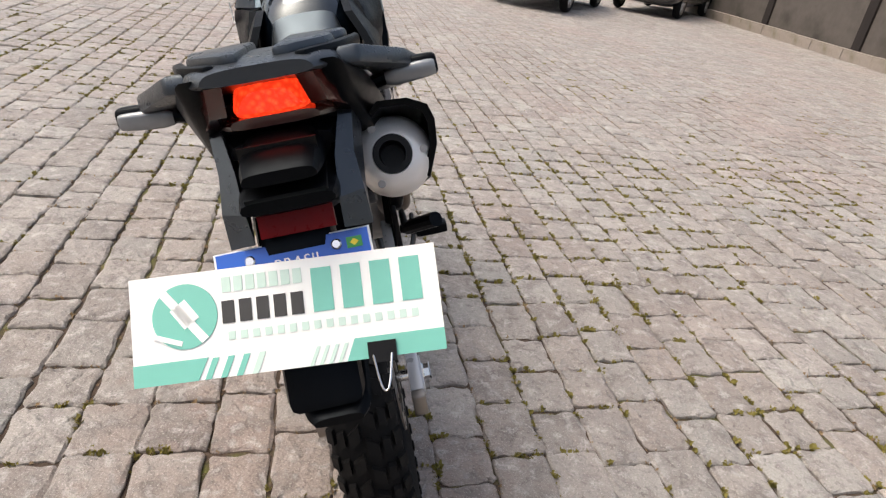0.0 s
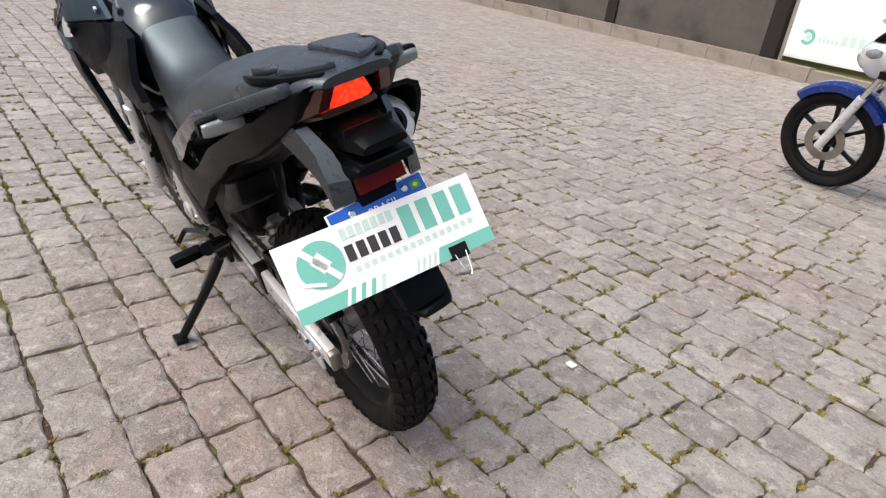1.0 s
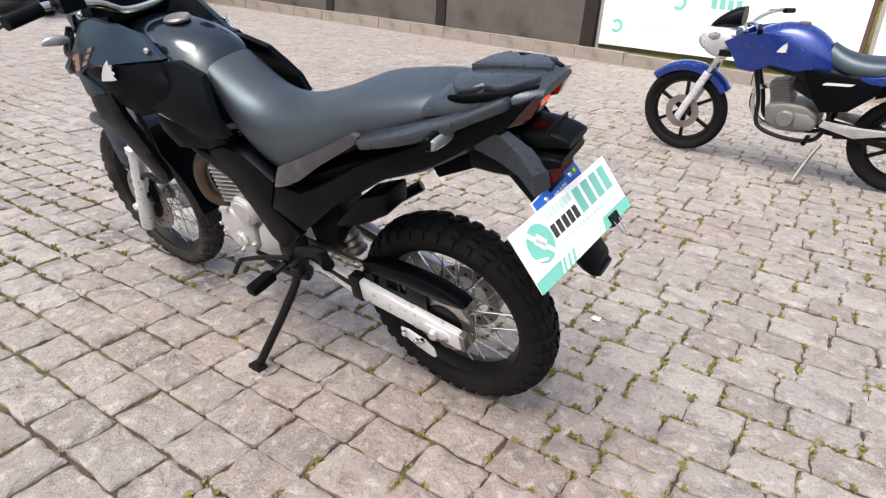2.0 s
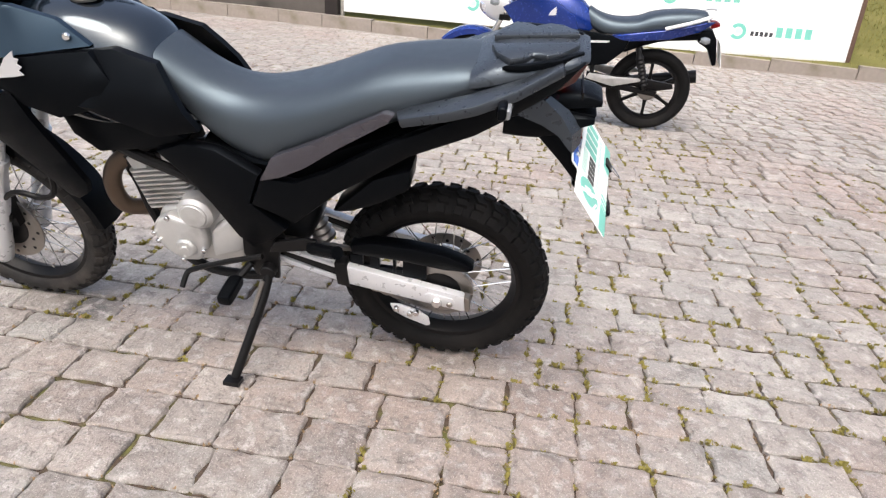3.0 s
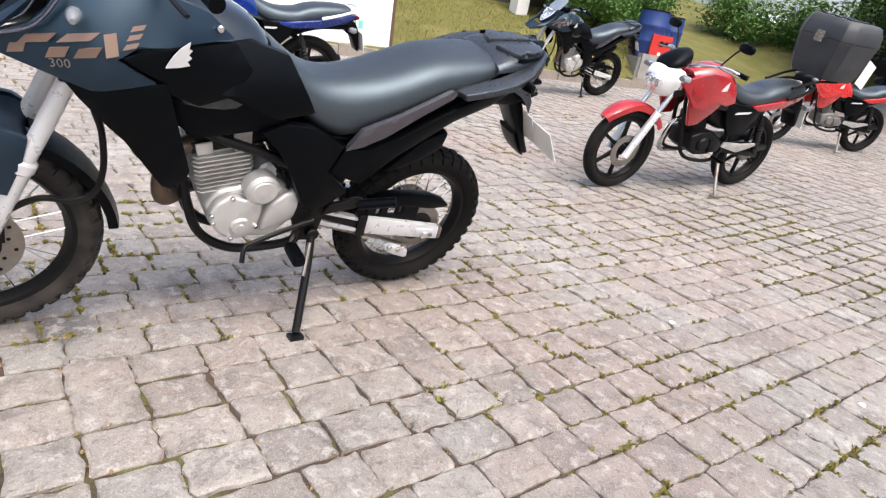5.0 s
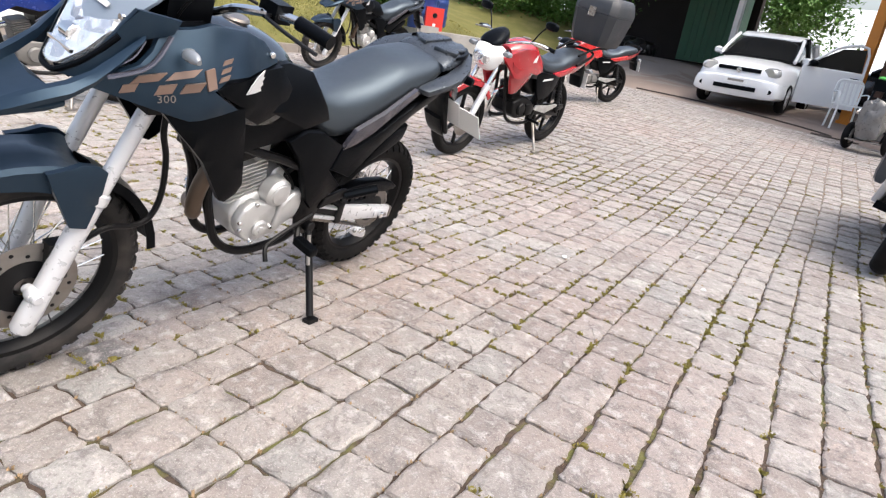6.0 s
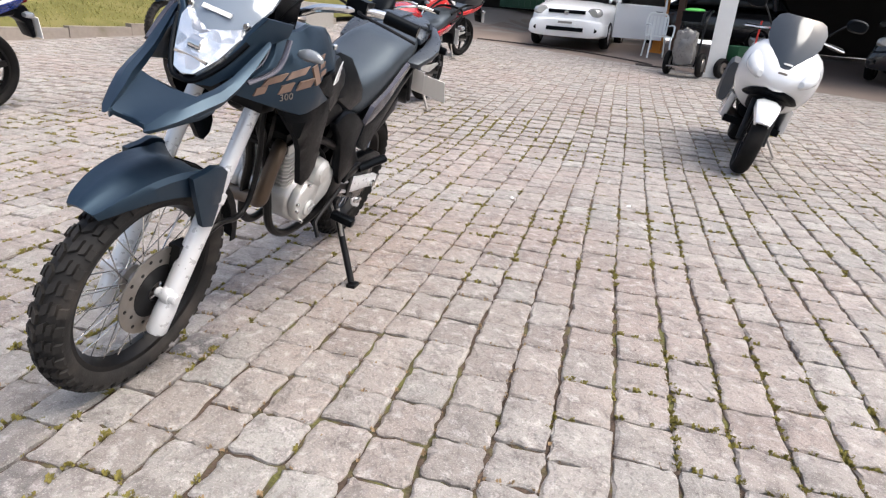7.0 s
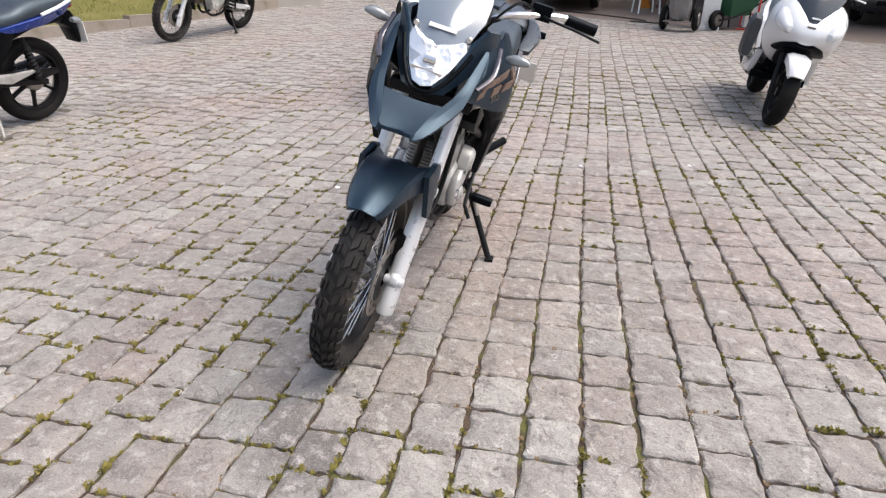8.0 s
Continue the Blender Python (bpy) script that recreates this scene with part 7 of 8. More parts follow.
# ---- scooter ----
def scooter():
    t = thing("scooter", Matrix.Identity(4), "pearl white scooter with a dark screen leaning on its side stand", "scooter")
    P = lambda name, bm, mat, lab="", **k: part(name, bm, mat, t, lab, **k)
    for name, x, R in (("rear_wheel", 0.0, 0.262), ("front_wheel", 1.315, 0.272)):
        cast_wheel(name, t, (x, 0, R), R, 0.060 if x else 0.066, 0.180, 5, 1 if x else 0)
    fx = lambda z: 1.315 - (z - 0.262) * 0.50
    for s in (1, -1):
        P("fork_leg", tube([(fx(0.25), 0.085 * s, 0.25), (fx(0.58), 0.085 * s, 0.58)], 0.023, 12), M_BLACKMETAL)
    rings = []
    for i in range(10):
        a = radians(35 + 95 * i / 9)
        hw = 0.05 + 0.035 * math.sin(math.pi * i / 9)
        cx, cz, nx, nz = 1.315 + 0.300 * math.cos(a), 0.262 + 0.300 * math.sin(a), math.cos(a), math.sin(a)
        rings.append([(cx + nx * d, y, cz + nz * d) for y, d in ((-hw, -0.06), (-hw, -0.006), (-hw * 0.5, 0.012), (hw * 0.5, 0.012), (hw, -0.006), (hw, -0.06), (hw - 0.008, -0.06), (hw - 0.010, -0.010), (-hw + 0.010, -0.010), (-hw + 0.008, -0.06))])
    P("front_mudguard", loft(rings), M_PEARL, "pearl white front mudguard")
    P("leg_shield", body([(0.84, 0.42, 0.92, 0.20, 0.20), (0.94, 0.42, 0.97, 0.26, 0.27), (1.04, 0.47, 0.985, 0.285, 0.29), (1.14, 0.535, 0.955, 0.27, 0.28), (1.23, 0.585, 0.87, 0.20, 0.245), (1.30, 0.625, 0.78, 0.10, 0.17), (1.33, 0.66, 0.72, 0.04, 0.08)], 28, 2.5), M_PEARL, "broad pearl white front fairing")
    for s in (1, -1):
        P("headlamp", body([(1.12, 0.70, 0.84, 0.03, 0.035), (1.19, 0.675, 0.80, 0.045, 0.045), (1.255, 0.665, 0.745, 0.035, 0.03), (1.285, 0.675, 0.71, 0.012, 0.012)], 14, 2.4, 4), M_PALELENS, "slanting clear headlamp", m=Matrix.Translation((1.185, 0.175 * s, 0.785)) @ Matrix.Rotation(radians(-26 * s), 4, 'Z') @ Matrix.Rotation(radians(26 * s), 4, 'X') @ Matrix.Diagonal((1.25, 1.9, 1.2, 1)) @ Matrix.Translation((-1.18, 0, -0.745)))
        P("side_panel", sheet([(0.92, 0.245 * s, 0.50), (0.84, 0.255 * s, 0.30), (0.40, 0.255 * s, 0.26), (0.20, 0.235 * s, 0.33), (0.30, 0.215 * s, 0.44), (0.62, 0.215 * s, 0.42), (0.78, 0.215 * s, 0.48)], 0.05, 0.012), M_PEARL, "pearl white lower side panel")
        P("rear_panel", sheet([(0.42, 0.200 * s, 0.46), (0.30, 0.225 * s, 0.68), (0.0, 0.205 * s, 0.78), (-0.34, 0.130 * s, 0.86), (-0.38, 0.110 * s, 0.80), (-0.16, 0.185 * s, 0.62), (0.12, 0.225 * s, 0.50)], 0.06, 0.014), M_PEARL, "pearl white rear side panel")
        P("mirror_stem", tube([(0.98, 0.19 * s, 1.05), (0.99, 0.26 * s, 1.14), (0.985, 0.30 * s, 1.17)], 0.006, 8), M_BLACKMETAL)
        P("mirror", body([(0.965, 1.145, 1.215, 0.05, 0.05), (0.985, 1.135, 1.225, 0.072, 0.072), (1.005, 1.145, 1.215, 0.055, 0.055)], 14, 2.6), M_PLASTIC, m=Matrix.Translation((0, 0.35 * s, 0)))
        P("grip", tube([(0.915, 0.24 * s, 1.01), (0.895, 0.345 * s, 1.00)], 0.017, 12), M_PLASTIC)
        P("lever", tube([(0.955, 0.19 * s, 1.02), (0.965, 0.25 * s, 1.01), (0.935, 0.36 * s, 0.995)], 0.006, 8), M_CHROME)
    P("nose_mark", box(1.298, 1.312, -0.03, 0.03, 0.735, 0.775, 0.004, m=None), M_STEEL)
    P("lower_grille", body([(1.16, 0.545, 0.60, 0.20, 0.20), (1.25, 0.585, 0.635, 0.15, 0.16), (1.315, 0.622, 0.655, 0.07, 0.08)], 16, 3), M_PLASTIC, "black lower grille")
    P("wheel_arch", body([(1.02, 0.42, 0.60, 0.13, 0.14), (1.14, 0.50, 0.62, 0.14, 0.14), (1.24, 0.57, 0.66, 0.10, 0.10)], 16, 3), M_PLASTIC)
    rings = []
    for x, z, hw, bow in ((1.292, 0.80, 0.045, 0.012), (1.255, 0.87, 0.12, 0.045), (1.185, 0.98, 0.185, 0.075), (1.12, 1.07, 0.195, 0.08), (1.07, 1.13, 0.165, 0.06), (1.05, 1.15, 0.12, 0.04)):
        up = [(x - bow * (y / hw) ** 2, y, z) for y in (-hw, -hw * 0.6, 0, hw * 0.6, hw)]
        rings.append(up + [(a - 0.008, b, c - 0.006) for a, b, c in up[::-1]])
    scr = P("windscreen", loft(rings), M_SMOKE, "dark smoked screen")
    part("lettering_bar", box(-0.002, 0.002, -0.03, 0.03, -0.006, 0.006, 0.0, m=pose(1.283, 0.01, 0.832, 0, -28, 0)), M_DECALGREY, scr, smooth=False)
    P("handlebar_cover", body([(0.90, 0.96, 1.03, 0.13, 0.10), (0.98, 0.96, 1.06, 0.18, 0.13), (1.06, 0.97, 1.06, 0.14, 0.10)], 16, 2.8), M_PLASTIC)
    P("central_tunnel", body([(0.88, 0.34, 0.60, 0.17, 0.12), (0.70, 0.32, 0.56, 0.16, 0.10), (0.48, 0.33, 0.60, 0.17, 0.13), (0.38, 0.36, 0.66, 0.18, 0.16)], 18, 3), M_PLASTIC)
    P("floorboard", box(0.36, 0.86, -0.22, 0.22, 0.27, 0.325, 0.02), M_PLASTIC)
    P("seat", body([(-0.36, 0.83, 0.87, 0.07, 0.06), (-0.26, 0.79, 0.89, 0.13, 0.11), (-0.05, 0.745, 0.875, 0.165, 0.14), (0.08, 0.715, 0.82, 0.175, 0.15), (0.28, 0.68, 0.765, 0.16, 0.13), (0.46, 0.655, 0.735, 0.10, 0.07)], 22, 2.8), M_SEAT, "black scooter seat")
    P("tail_lamp", body([(-0.36, 0.76, 0.84, 0.10, 0.09), (-0.41, 0.77, 0.83, 0.08, 0.07)], 14, 3), M_REDLENS)
    P("engine", join(box(-0.10, 0.40, 0.06, 0.16, 0.20, 0.36, 0.03, 3), rod(0.0, 0.27, 0.10, 0.18, 0.095, 0.012)), M_ENGINE)
    P("silencer", tube([(0.30, -0.14, 0.24), (0.05, -0.17, 0.27), (-0.32, -0.175, 0.34)], 0.045, 14, r1=0.058), M_BLACKMETAL)
    st = P("side_stand", tube([(0.52, 0.16, 0.24), (0.55, 0.24, 0.14), (0.59, 0.315, 0.055)], 0.011, 10), M_STEEL)
    part("foot", box(0.555, 0.625, 0.295, 0.345, 0.045, 0.058, 0.004), M_STEEL, st)
    bag = P("side_case", body([(0.28, 0.40, 0.72, 0.04, 0.05), (0.16, 0.38, 0.76, 0.06, 0.06), (0.04, 0.40, 0.74, 0.04, 0.04)], 14, 3), M_BOXGREY, m=Matrix.Translation((0.28, -0.28, -0.02)))
    return t


white_scooter = scooter()
set_down(white_scooter, -1.22, -3.38, 99.0, -11.0, 1.315, 1.03)


# ---- cars ----
def hatchback(label, paint, open_door):
    """A small hatchback, front towards +x, origin on the ground under its middle."""
    car = thing("car", Matrix.Identity(4), label, "car", "parked cars")
    P = lambda name, bm, mat, lab="", **k: part(name, bm, mat, car, lab, **k)
    body_st = [(-1.95, 0.42, 0.78, 0.62, 0.60), (-1.90, 0.30, 0.92, 0.74, 0.68), (-1.70, 0.24, 0.97, 0.80, 0.74), (-1.0, 0.20, 0.96, 0.82, 0.78), (0.0, 0.19, 0.95, 0.82, 0.78), (0.75, 0.19, 0.94, 0.82, 0.77), (1.20, 0.21, 0.90, 0.815, 0.75), (1.55, 0.23, 0.845, 0.80, 0.72), (1.78, 0.25, 0.79, 0.775, 0.68), (1.89, 0.28, 0.72, 0.73, 0.62), (1.93, 0.34, 0.64, 0.66, 0.54)]
    P("body_shell", body(body_st, 32, 4.2, 4), paint, "car body")
    cabin = [(-1.82, 0.92, 1.02, 0.66, 0.60), (-1.62, 0.93, 1.32, 0.70, 0.56), (-1.35, 0.93, 1.42, 0.72, 0.56), (-0.7, 0.93, 1.46, 0.73, 0.57), (-0.1, 0.93, 1.44, 0.73, 0.56), (0.22, 0.93, 1.36, 0.72, 0.57), (0.60, 0.93, 1.14, 0.71, 0.62), (0.92, 0.90, 0.97, 0.68, 0.62)]
    glasshouse = P("glasshouse", body(cabin, 26, 4.5, 4), M_DARKGLASS, "dark car windows")
    P("roof", body([(-1.60, 1.36, 1.40, 0.50, 0.48), (-1.30, 1.41, 1.452, 0.56, 0.53), (-0.7, 1.44, 1.485, 0.575, 0.545), (-0.12, 1.43, 1.468, 0.57, 0.54), (0.16, 1.37, 1.405, 0.57, 0.55), (0.24, 1.34, 1.37, 0.56, 0.54)], 20, 5, 3), paint)
    for s in (1, -1):
        P("front_pillar", tube([(0.90, 0.675 * s, 0.94), (0.56, 0.655 * s, 1.16), (0.18, 0.60 * s, 1.385)], 0.032, 8), paint)
        P("centre_pillar", tube([(-0.32, 0.735 * s, 0.93), (-0.36, 0.585 * s, 1.45)], 0.035, 8), M_BLACKMETAL)
        P("rear_pillar", tube([(-1.52, 0.70 * s, 0.95), (-1.42, 0.58 * s, 1.40)], 0.075, 8), paint)
        P("headlamp", body([(-0.10, -0.080, 0.090, 0.15, 0.13), (0.0, -0.088, 0.088, 0.170, 0.145), (0.075, -0.062, 0.062, 0.13, 0.10)], 18, 2.4, 4), M_LAMPGLASS, "round-cornered clear headlamp", m=Matrix.Translation((1.852, 0.525 * s, 0.690)) @ Matrix.Rotation(radians(-22 * s), 4, 'Z'))
        P("fog_lamp", body([(-0.03, -0.05, 0.05, 0.10, 0.09), (0.025, -0.045, 0.045, 0.09, 0.08)], 14, 2.6), M_PLASTIC, m=Matrix.Translation((1.925, 0.555 * s, 0.365)) @ Matrix.Rotation(radians(-24 * s), 4, 'Z'))
        P("mirror", body([(0.62, 0.93, 1.03, 0.05, 0.05), (0.70, 0.92, 1.05, 0.085, 0.08), (0.76, 0.94, 1.02, 0.05, 0.05)], 14, 2.6), paint, m=Matrix.Translation((-0.10, 0.82 * s, 0.02)))
        for x in (-1.25, 1.18):
            hub = P("wheel", lathe([(0.0, -0.06), (0.16, -0.06), (0.185, -0.075), (0.19, -0.02), (0.19, 0.02), (0.185, 0.075), (0.16, 0.06), (0.0, 0.06)], 32, closed=False), M_STEEL, m=Matrix.Translation((x, 0.72 * s, 0.285)))
            part("tyre", knobby_tyre(0.285, 0.085, 0.190, False)[0], M_TYRE, hub)
            sp = part("spoke", prism([(-0.03, 0.03), (0.03, 0.03), (0.02, 0.17), (-0.02, 0.17)], 0.052 * s - 0.012, 0.052 * s + 0.014, 0.004), M_SILVER, hub)
            for k in range(1, 5):
                twin(sp, Matrix.Rotation(2 * math.pi * k / 5, 4, 'Y'))
    P("grille", box(1.88, 1.945, -0.37, 0.37, 0.655, 0.722, 0.014), M_PLASTIC, "black grille")
    P("grille_mark", lathe([(0, 0), (0.045, 0), (0.045, 0.012), (0, 0.014)], 20, closed=False, m=pose(1.942, 0, 0.67, 0, 0, -90)), M_CHROME)
    P("lower_intake", box(1.93, 1.997, -0.37, 0.37, 0.325, 0.400, 0.012), M_PLASTIC, "black lower air intake")
    P("front_bumper", body([(1.50, 0.20, 0.575, 0.815, 0.79), (1.86, 0.21, 0.57, 0.78, 0.74), (1.945, 0.23, 0.555, 0.69, 0.65), (1.985, 0.40, 0.53, 0.52, 0.48)], 20, 5), paint)
    P("number_plate", box(1.985, 1.996, -0.20, 0.20, 0.44, 0.53, 0.003), M_PLATEWHITE, "pale number plate with grey lettering bars")
    P("plate_bar", box(1.9965, 1.9985, -0.14, 0.14, 0.465, 0.505, 0.0), M_STEEL, smooth=False)
    P("wiper", tube([(0.86, 0.30, 0.985), (0.70, 0.10, 1.075), (0.62, -0.15, 1.115)], 0.007, 6), M_BLACKMETAL)
    if open_door:
        hinge = Matrix.Translation((0.78, 0.80, 0)) @ Matrix.Rotation(radians(-68), 4, 'Z')
        door = P("door", join(box(-1.06, 0.0, -0.035, 0.035, 0.26, 0.93, 0.02), tube([(-0.02, 0, 0.92), (-0.32, -0.02, 1.16), (-0.58, -0.05, 1.34), (-1.00, -0.06, 1.38), (-1.05, -0.01, 0.92)], 0.026, 8, per=3)), paint, "open front door", m=hinge)
        part("door_window", prism([(-0.08, 0.935), (-0.34, 1.14), (-0.60, 1.31), (-0.98, 1.35), (-1.02, 0.935)], -0.03, -0.022, 0.0), M_DARKGLASS, door, smooth=False)
        part("door_handle", box(-0.98, -0.84, 0.037, 0.06, 0.80, 0.83, 0.006), M_BLACKMETAL, door)
        part("door_lining", box(-1.0, -0.06, -0.055, -0.037, 0.32, 0.86, 0.006), M_BOXGREY, door)
        part("mirror", body([(-0.22, 0.94, 1.04, 0.05, 0.05), (-0.14, 0.93, 1.06, 0.085, 0.08), (-0.08, 0.95, 1.03, 0.05, 0.05)], 14, 2.6), M_PLASTIC, door, m=Matrix.Translation((0, 0.09, 0)))
    return car


white_car = hatchback("white hatchback with its driver's door standing open", M_WHITEPAINT, True)
white_car.matrix_basis = on_ground(3.30, -11.30, 100.0, dz=-0.06)
white_car.scale = (1.01, 1.01, 1.01)
dark_car = hatchback("dark hatchback parked far off beside the wall", M_DARKCAR, False)
dark_car.matrix_basis = on_ground(4.0, 17.2, 62.0)
other = copy_thing(dark_car, on_ground(1.0, 14.5, 70.0))
tagged(other, "dark car parked far off across the yard")
shed_car = copy_thing(dark_car, on_ground(-3.4, -12.2, 80.0))
tagged(shed_car, "dark car in the shade of the shed")
back_car = copy_thing(dark_car, on_ground(1.25, -14.6, 12.0))
tagged(back_car, "dark car standing behind the loaded hand cart")


# ---- carts, chair and bin at the shed's edge ----
def cart_wheel(parent, x, y, r, w=0.045):
    hub = part("wheel", lathe([(0.0, -w), (r * 0.5, -w), (r * 0.55, -w * 0.5), (r * 0.55, w * 0.5), (r * 0.5, w), (0.0, w)], 24, closed=False), M_STEEL, parent, m=Matrix.Translation((x, y, r)))
    part("tyre", knobby_tyre(r, w, r * 0.56, False)[0], M_TYRE, hub)
    return hub


def hand_cart():
    t = thing("hand_cart", Matrix.Identity(4), "steel hand cart loaded with clear bags on two rubber wheels", "cart")
    for s in (1, -1):
        cart_wheel(t, 0, 0.25 * s, 0.19)
        part("side_rail", tube([(0.10, 0.17 * s, 0.16), (0.0, 0.18 * s, 0.35), (-0.12, 0.18 * s, 0.80), (-0.34, 0.18 * s, 0.98)], 0.016, 8), M_BLACKMETAL, t)
        part("handle", tube([(-0.34, 0.18 * s, 0.98), (-0.46, 0.18 * s, 1.00)], 0.020, 8), M_PLASTIC, t)
    part("axle", tube([(0, -0.27, 0.19), (0, 0.27, 0.19)], 0.014, 8), M_STEEL, t)
    for z, x in ((0.30, 0.02), (0.50, -0.04), (0.72, -0.10)):
        part("cross_bar", tube([(x, -0.18, z), (x, 0.18, z)], 0.012, 8), M_BLACKMETAL, t)
    part("toe_plate", box(0.06, 0.30, -0.20, 0.20, 0.145, 0.160, 0.004), M_STEEL, t)
    return t


cart = hand_cart()
cart.matrix_basis = on_ground(0.26, -8.0, 88.0)
cart.scale = (1.05, 1.05, 1.05)
load = thing("clear_bag", cart.matrix_basis @ pose(0.14, 0, 0.161), "bulging clear plastic bag of scrap on the hand cart", "bag")
bm = bmesh.new()
bmesh.ops.create_icosphere(bm, subdivisions=4, radius=0.16)
for q in bm.verts:
    k = max(abs(q.co.x) * 1.3, abs(q.co.y), abs(q.co.z)) / 0.16
    q.co *= (0.45 + 0.55 / k) * (1 + 0.16 * noise.noise(q.co * 14.0) + 0.07 * noise.noise(q.co * 40.0))
    q.co.z = max(q.co.z * 1.7 + 0.27, 0.0)
part("sack", bm, simple("scrap_in_clear_plastic", (0.15, 0.145, 0.14), 0.3, vary=0.6, scale=30, bump=0.7, bump_scale=30), load)
crate = finish(join(box(-0.10, 0.10, -0.15, 0.15, 0, 0.14, 0.01), box(-0.11, 0.11, -0.16, 0.16, 0.12, 0.15, 0.006)), "black_crate", M_PLASTIC)
crate.matrix_basis = cart.matrix_basis @ pose(-0.02, 0, 0.815)
tagged(crate, "black plastic crate on the hand cart", "crate")
cover = finish(body([(-0.16, 0.0, 0.02, 0.10, 0.09), (-0.05, 0.0, 0.05, 0.16, 0.13), (0.08, 0.0, 0.04, 0.15, 0.12), (0.16, 0.0, 0.015, 0.08, 0.06)], 16, 2.6), "green_cloth", simple("bright_green_cloth", (0.05, 0.30, 0.05), 0.8, vary=0.3, scale=20, bump=0.5, bump_scale=60))
cover.matrix_basis = cart.matrix_basis @ pose(-0.02, 0, 0.966)
tagged(cover, "crumpled bright green cloth over the crate", "cloth")

barrow = thing("wheelbarrow", on_ground(-0.28, -8.35, 60.0), "green steel wheelbarrow with a grey rubber wheel", "wheelbarrow")
cart_wheel(barrow, 0.0, 0.0, 0.17, 0.05)
part("tray", loft([[(x * k - 0.38, y * k, z) for x, y in ((0.34, -0.22), (0.34, 0.22), (-0.36, 0.28), (-0.36, -0.28))] for z, k in ((0.24, 0.62), (0.25, 0.66), (0.52, 1.0), (0.535, 1.03), (0.525, 0.98), (0.27, 0.62))]), M_GREEN, barrow, "dark green tray")
for s in (1, -1):
    part("shaft", tube([(0.0, 0.06 * s, 0.17), (-0.35, 0.16 * s, 0.25), (-1.10, 0.26 * s, 0.56)], 0.016, 8), M_BLACKMETAL, barrow)
    part("leg", tube([(-0.62, 0.20 * s, 0.36), (-0.66, 0.20 * s, 0.005)], 0.014, 8), M_BLACKMETAL, barrow)


def plastic_chair():
    t = thing("chair", Matrix.Identity(4), "white plastic garden chair at the shed's edge", "chair")
    part("seat", box(-0.21, 0.21, -0.21, 0.21, 0.41, 0.435, 0.012), M_SIGNWHITE, t)
    for x in (-0.19, 0.19):
        for s in (1, -1):
            part("leg", tube([(x * 0.95, 0.19 * s, 0.41), (x * 1.15, 0.22 * s, 0.0)], 0.018, 8), M_SIGNWHITE, t)
    for k in range(5):
        part("back_slat", box(-0.235, -0.215, -0.16 + 0.075 * k, -0.12 + 0.075 * k, 0.44, 0.80, 0.006), M_SIGNWHITE, t)
    part("back_rail", tube([(-0.22, -0.20, 0.44), (-0.24, -0.20, 0.80), (-0.245, 0.0, 0.85), (-0.24, 0.20, 0.80), (-0.22, 0.20, 0.44)], 0.018, 8), M_SIGNWHITE, t)
    for s in (1, -1):
        part("armrest", tube([(-0.22, 0.22 * s, 0.62), (0.05, 0.24 * s, 0.64), (0.20, 0.23 * s, 0.60), (0.21, 0.22 * s, 0.42)], 0.018, 8, flat=0.7), M_SIGNWHITE, t)
    return t


chair = plastic_chair()
chair.matrix_basis = on_ground(1.30, -10.3, 120.0)
white_tub = finish(join(box(-0.32, 0.32, -0.22, 0.22, 0.0, 0.44, 0.03, 3), box(-0.34, 0.34, -0.24, 0.24, 0.40, 0.46, 0.012)), "white_tub", M_WHITEWASH)
white_tub.matrix_basis = on_ground(-0.95, -9.4, 10.0)
tagged(white_tub, "white plastic tub standing at the shed's edge", "tub")
ladder_red = thing("hand_truck", on_ground(-0.75, -8.9, 75.0), "red tubular hand truck leaning by the column", "hand truck")
for s in (1, -1):
    part("upright", tube([(0.0, 0.13 * s, 0.05), (-0.10, 0.13 * s, 0.95)], 0.016, 8), M_REDBOX, ladder_red)
for z in (0.25, 0.55, 0.85):
    part("rung", tube([(-0.02 - z * 0.1, -0.13, z), (-0.02 - z * 0.1, 0.13, z)], 0.012, 8), M_REDBOX, ladder_red)
part("toe_plate", box(0.0, 0.18, -0.15, 0.15, 0.0, 0.012, 0.003), M_REDBOX, ladder_red)


def paper_scrap(x, y, size, seed):
    """A small crumpled scrap lying on the stones."""
    bm = bmesh.new()
    bmesh.ops.create_icosphere(bm, subdivisions=2, radius=size)
    for q in bm.verts:
        q.co *= 1 + 0.5 * noise.noise(q.co * (2.0 / size) + Vector((seed, 0, 0)))
        q.co.z = max(q.co.z * 0.5, -size * 0.25)
    ob = finish(bm, "paper_scrap", M_SIGNWHITE, sharp=20)
    ob.matrix_basis = pose(x, y, lift(x, y) + size * 0.25 + 0.002)
    return tagged(ob, "small crumpled white paper scrap on the stones", "paper scrap", "paper scraps")


for x, y, size, seed in ((0.67, 1.08, 0.016, 1), (-0.42, -0.07, 0.013, 2), (-1.04, -0.44, 0.014, 3)):
    paper_scrap(x, y, size, seed)


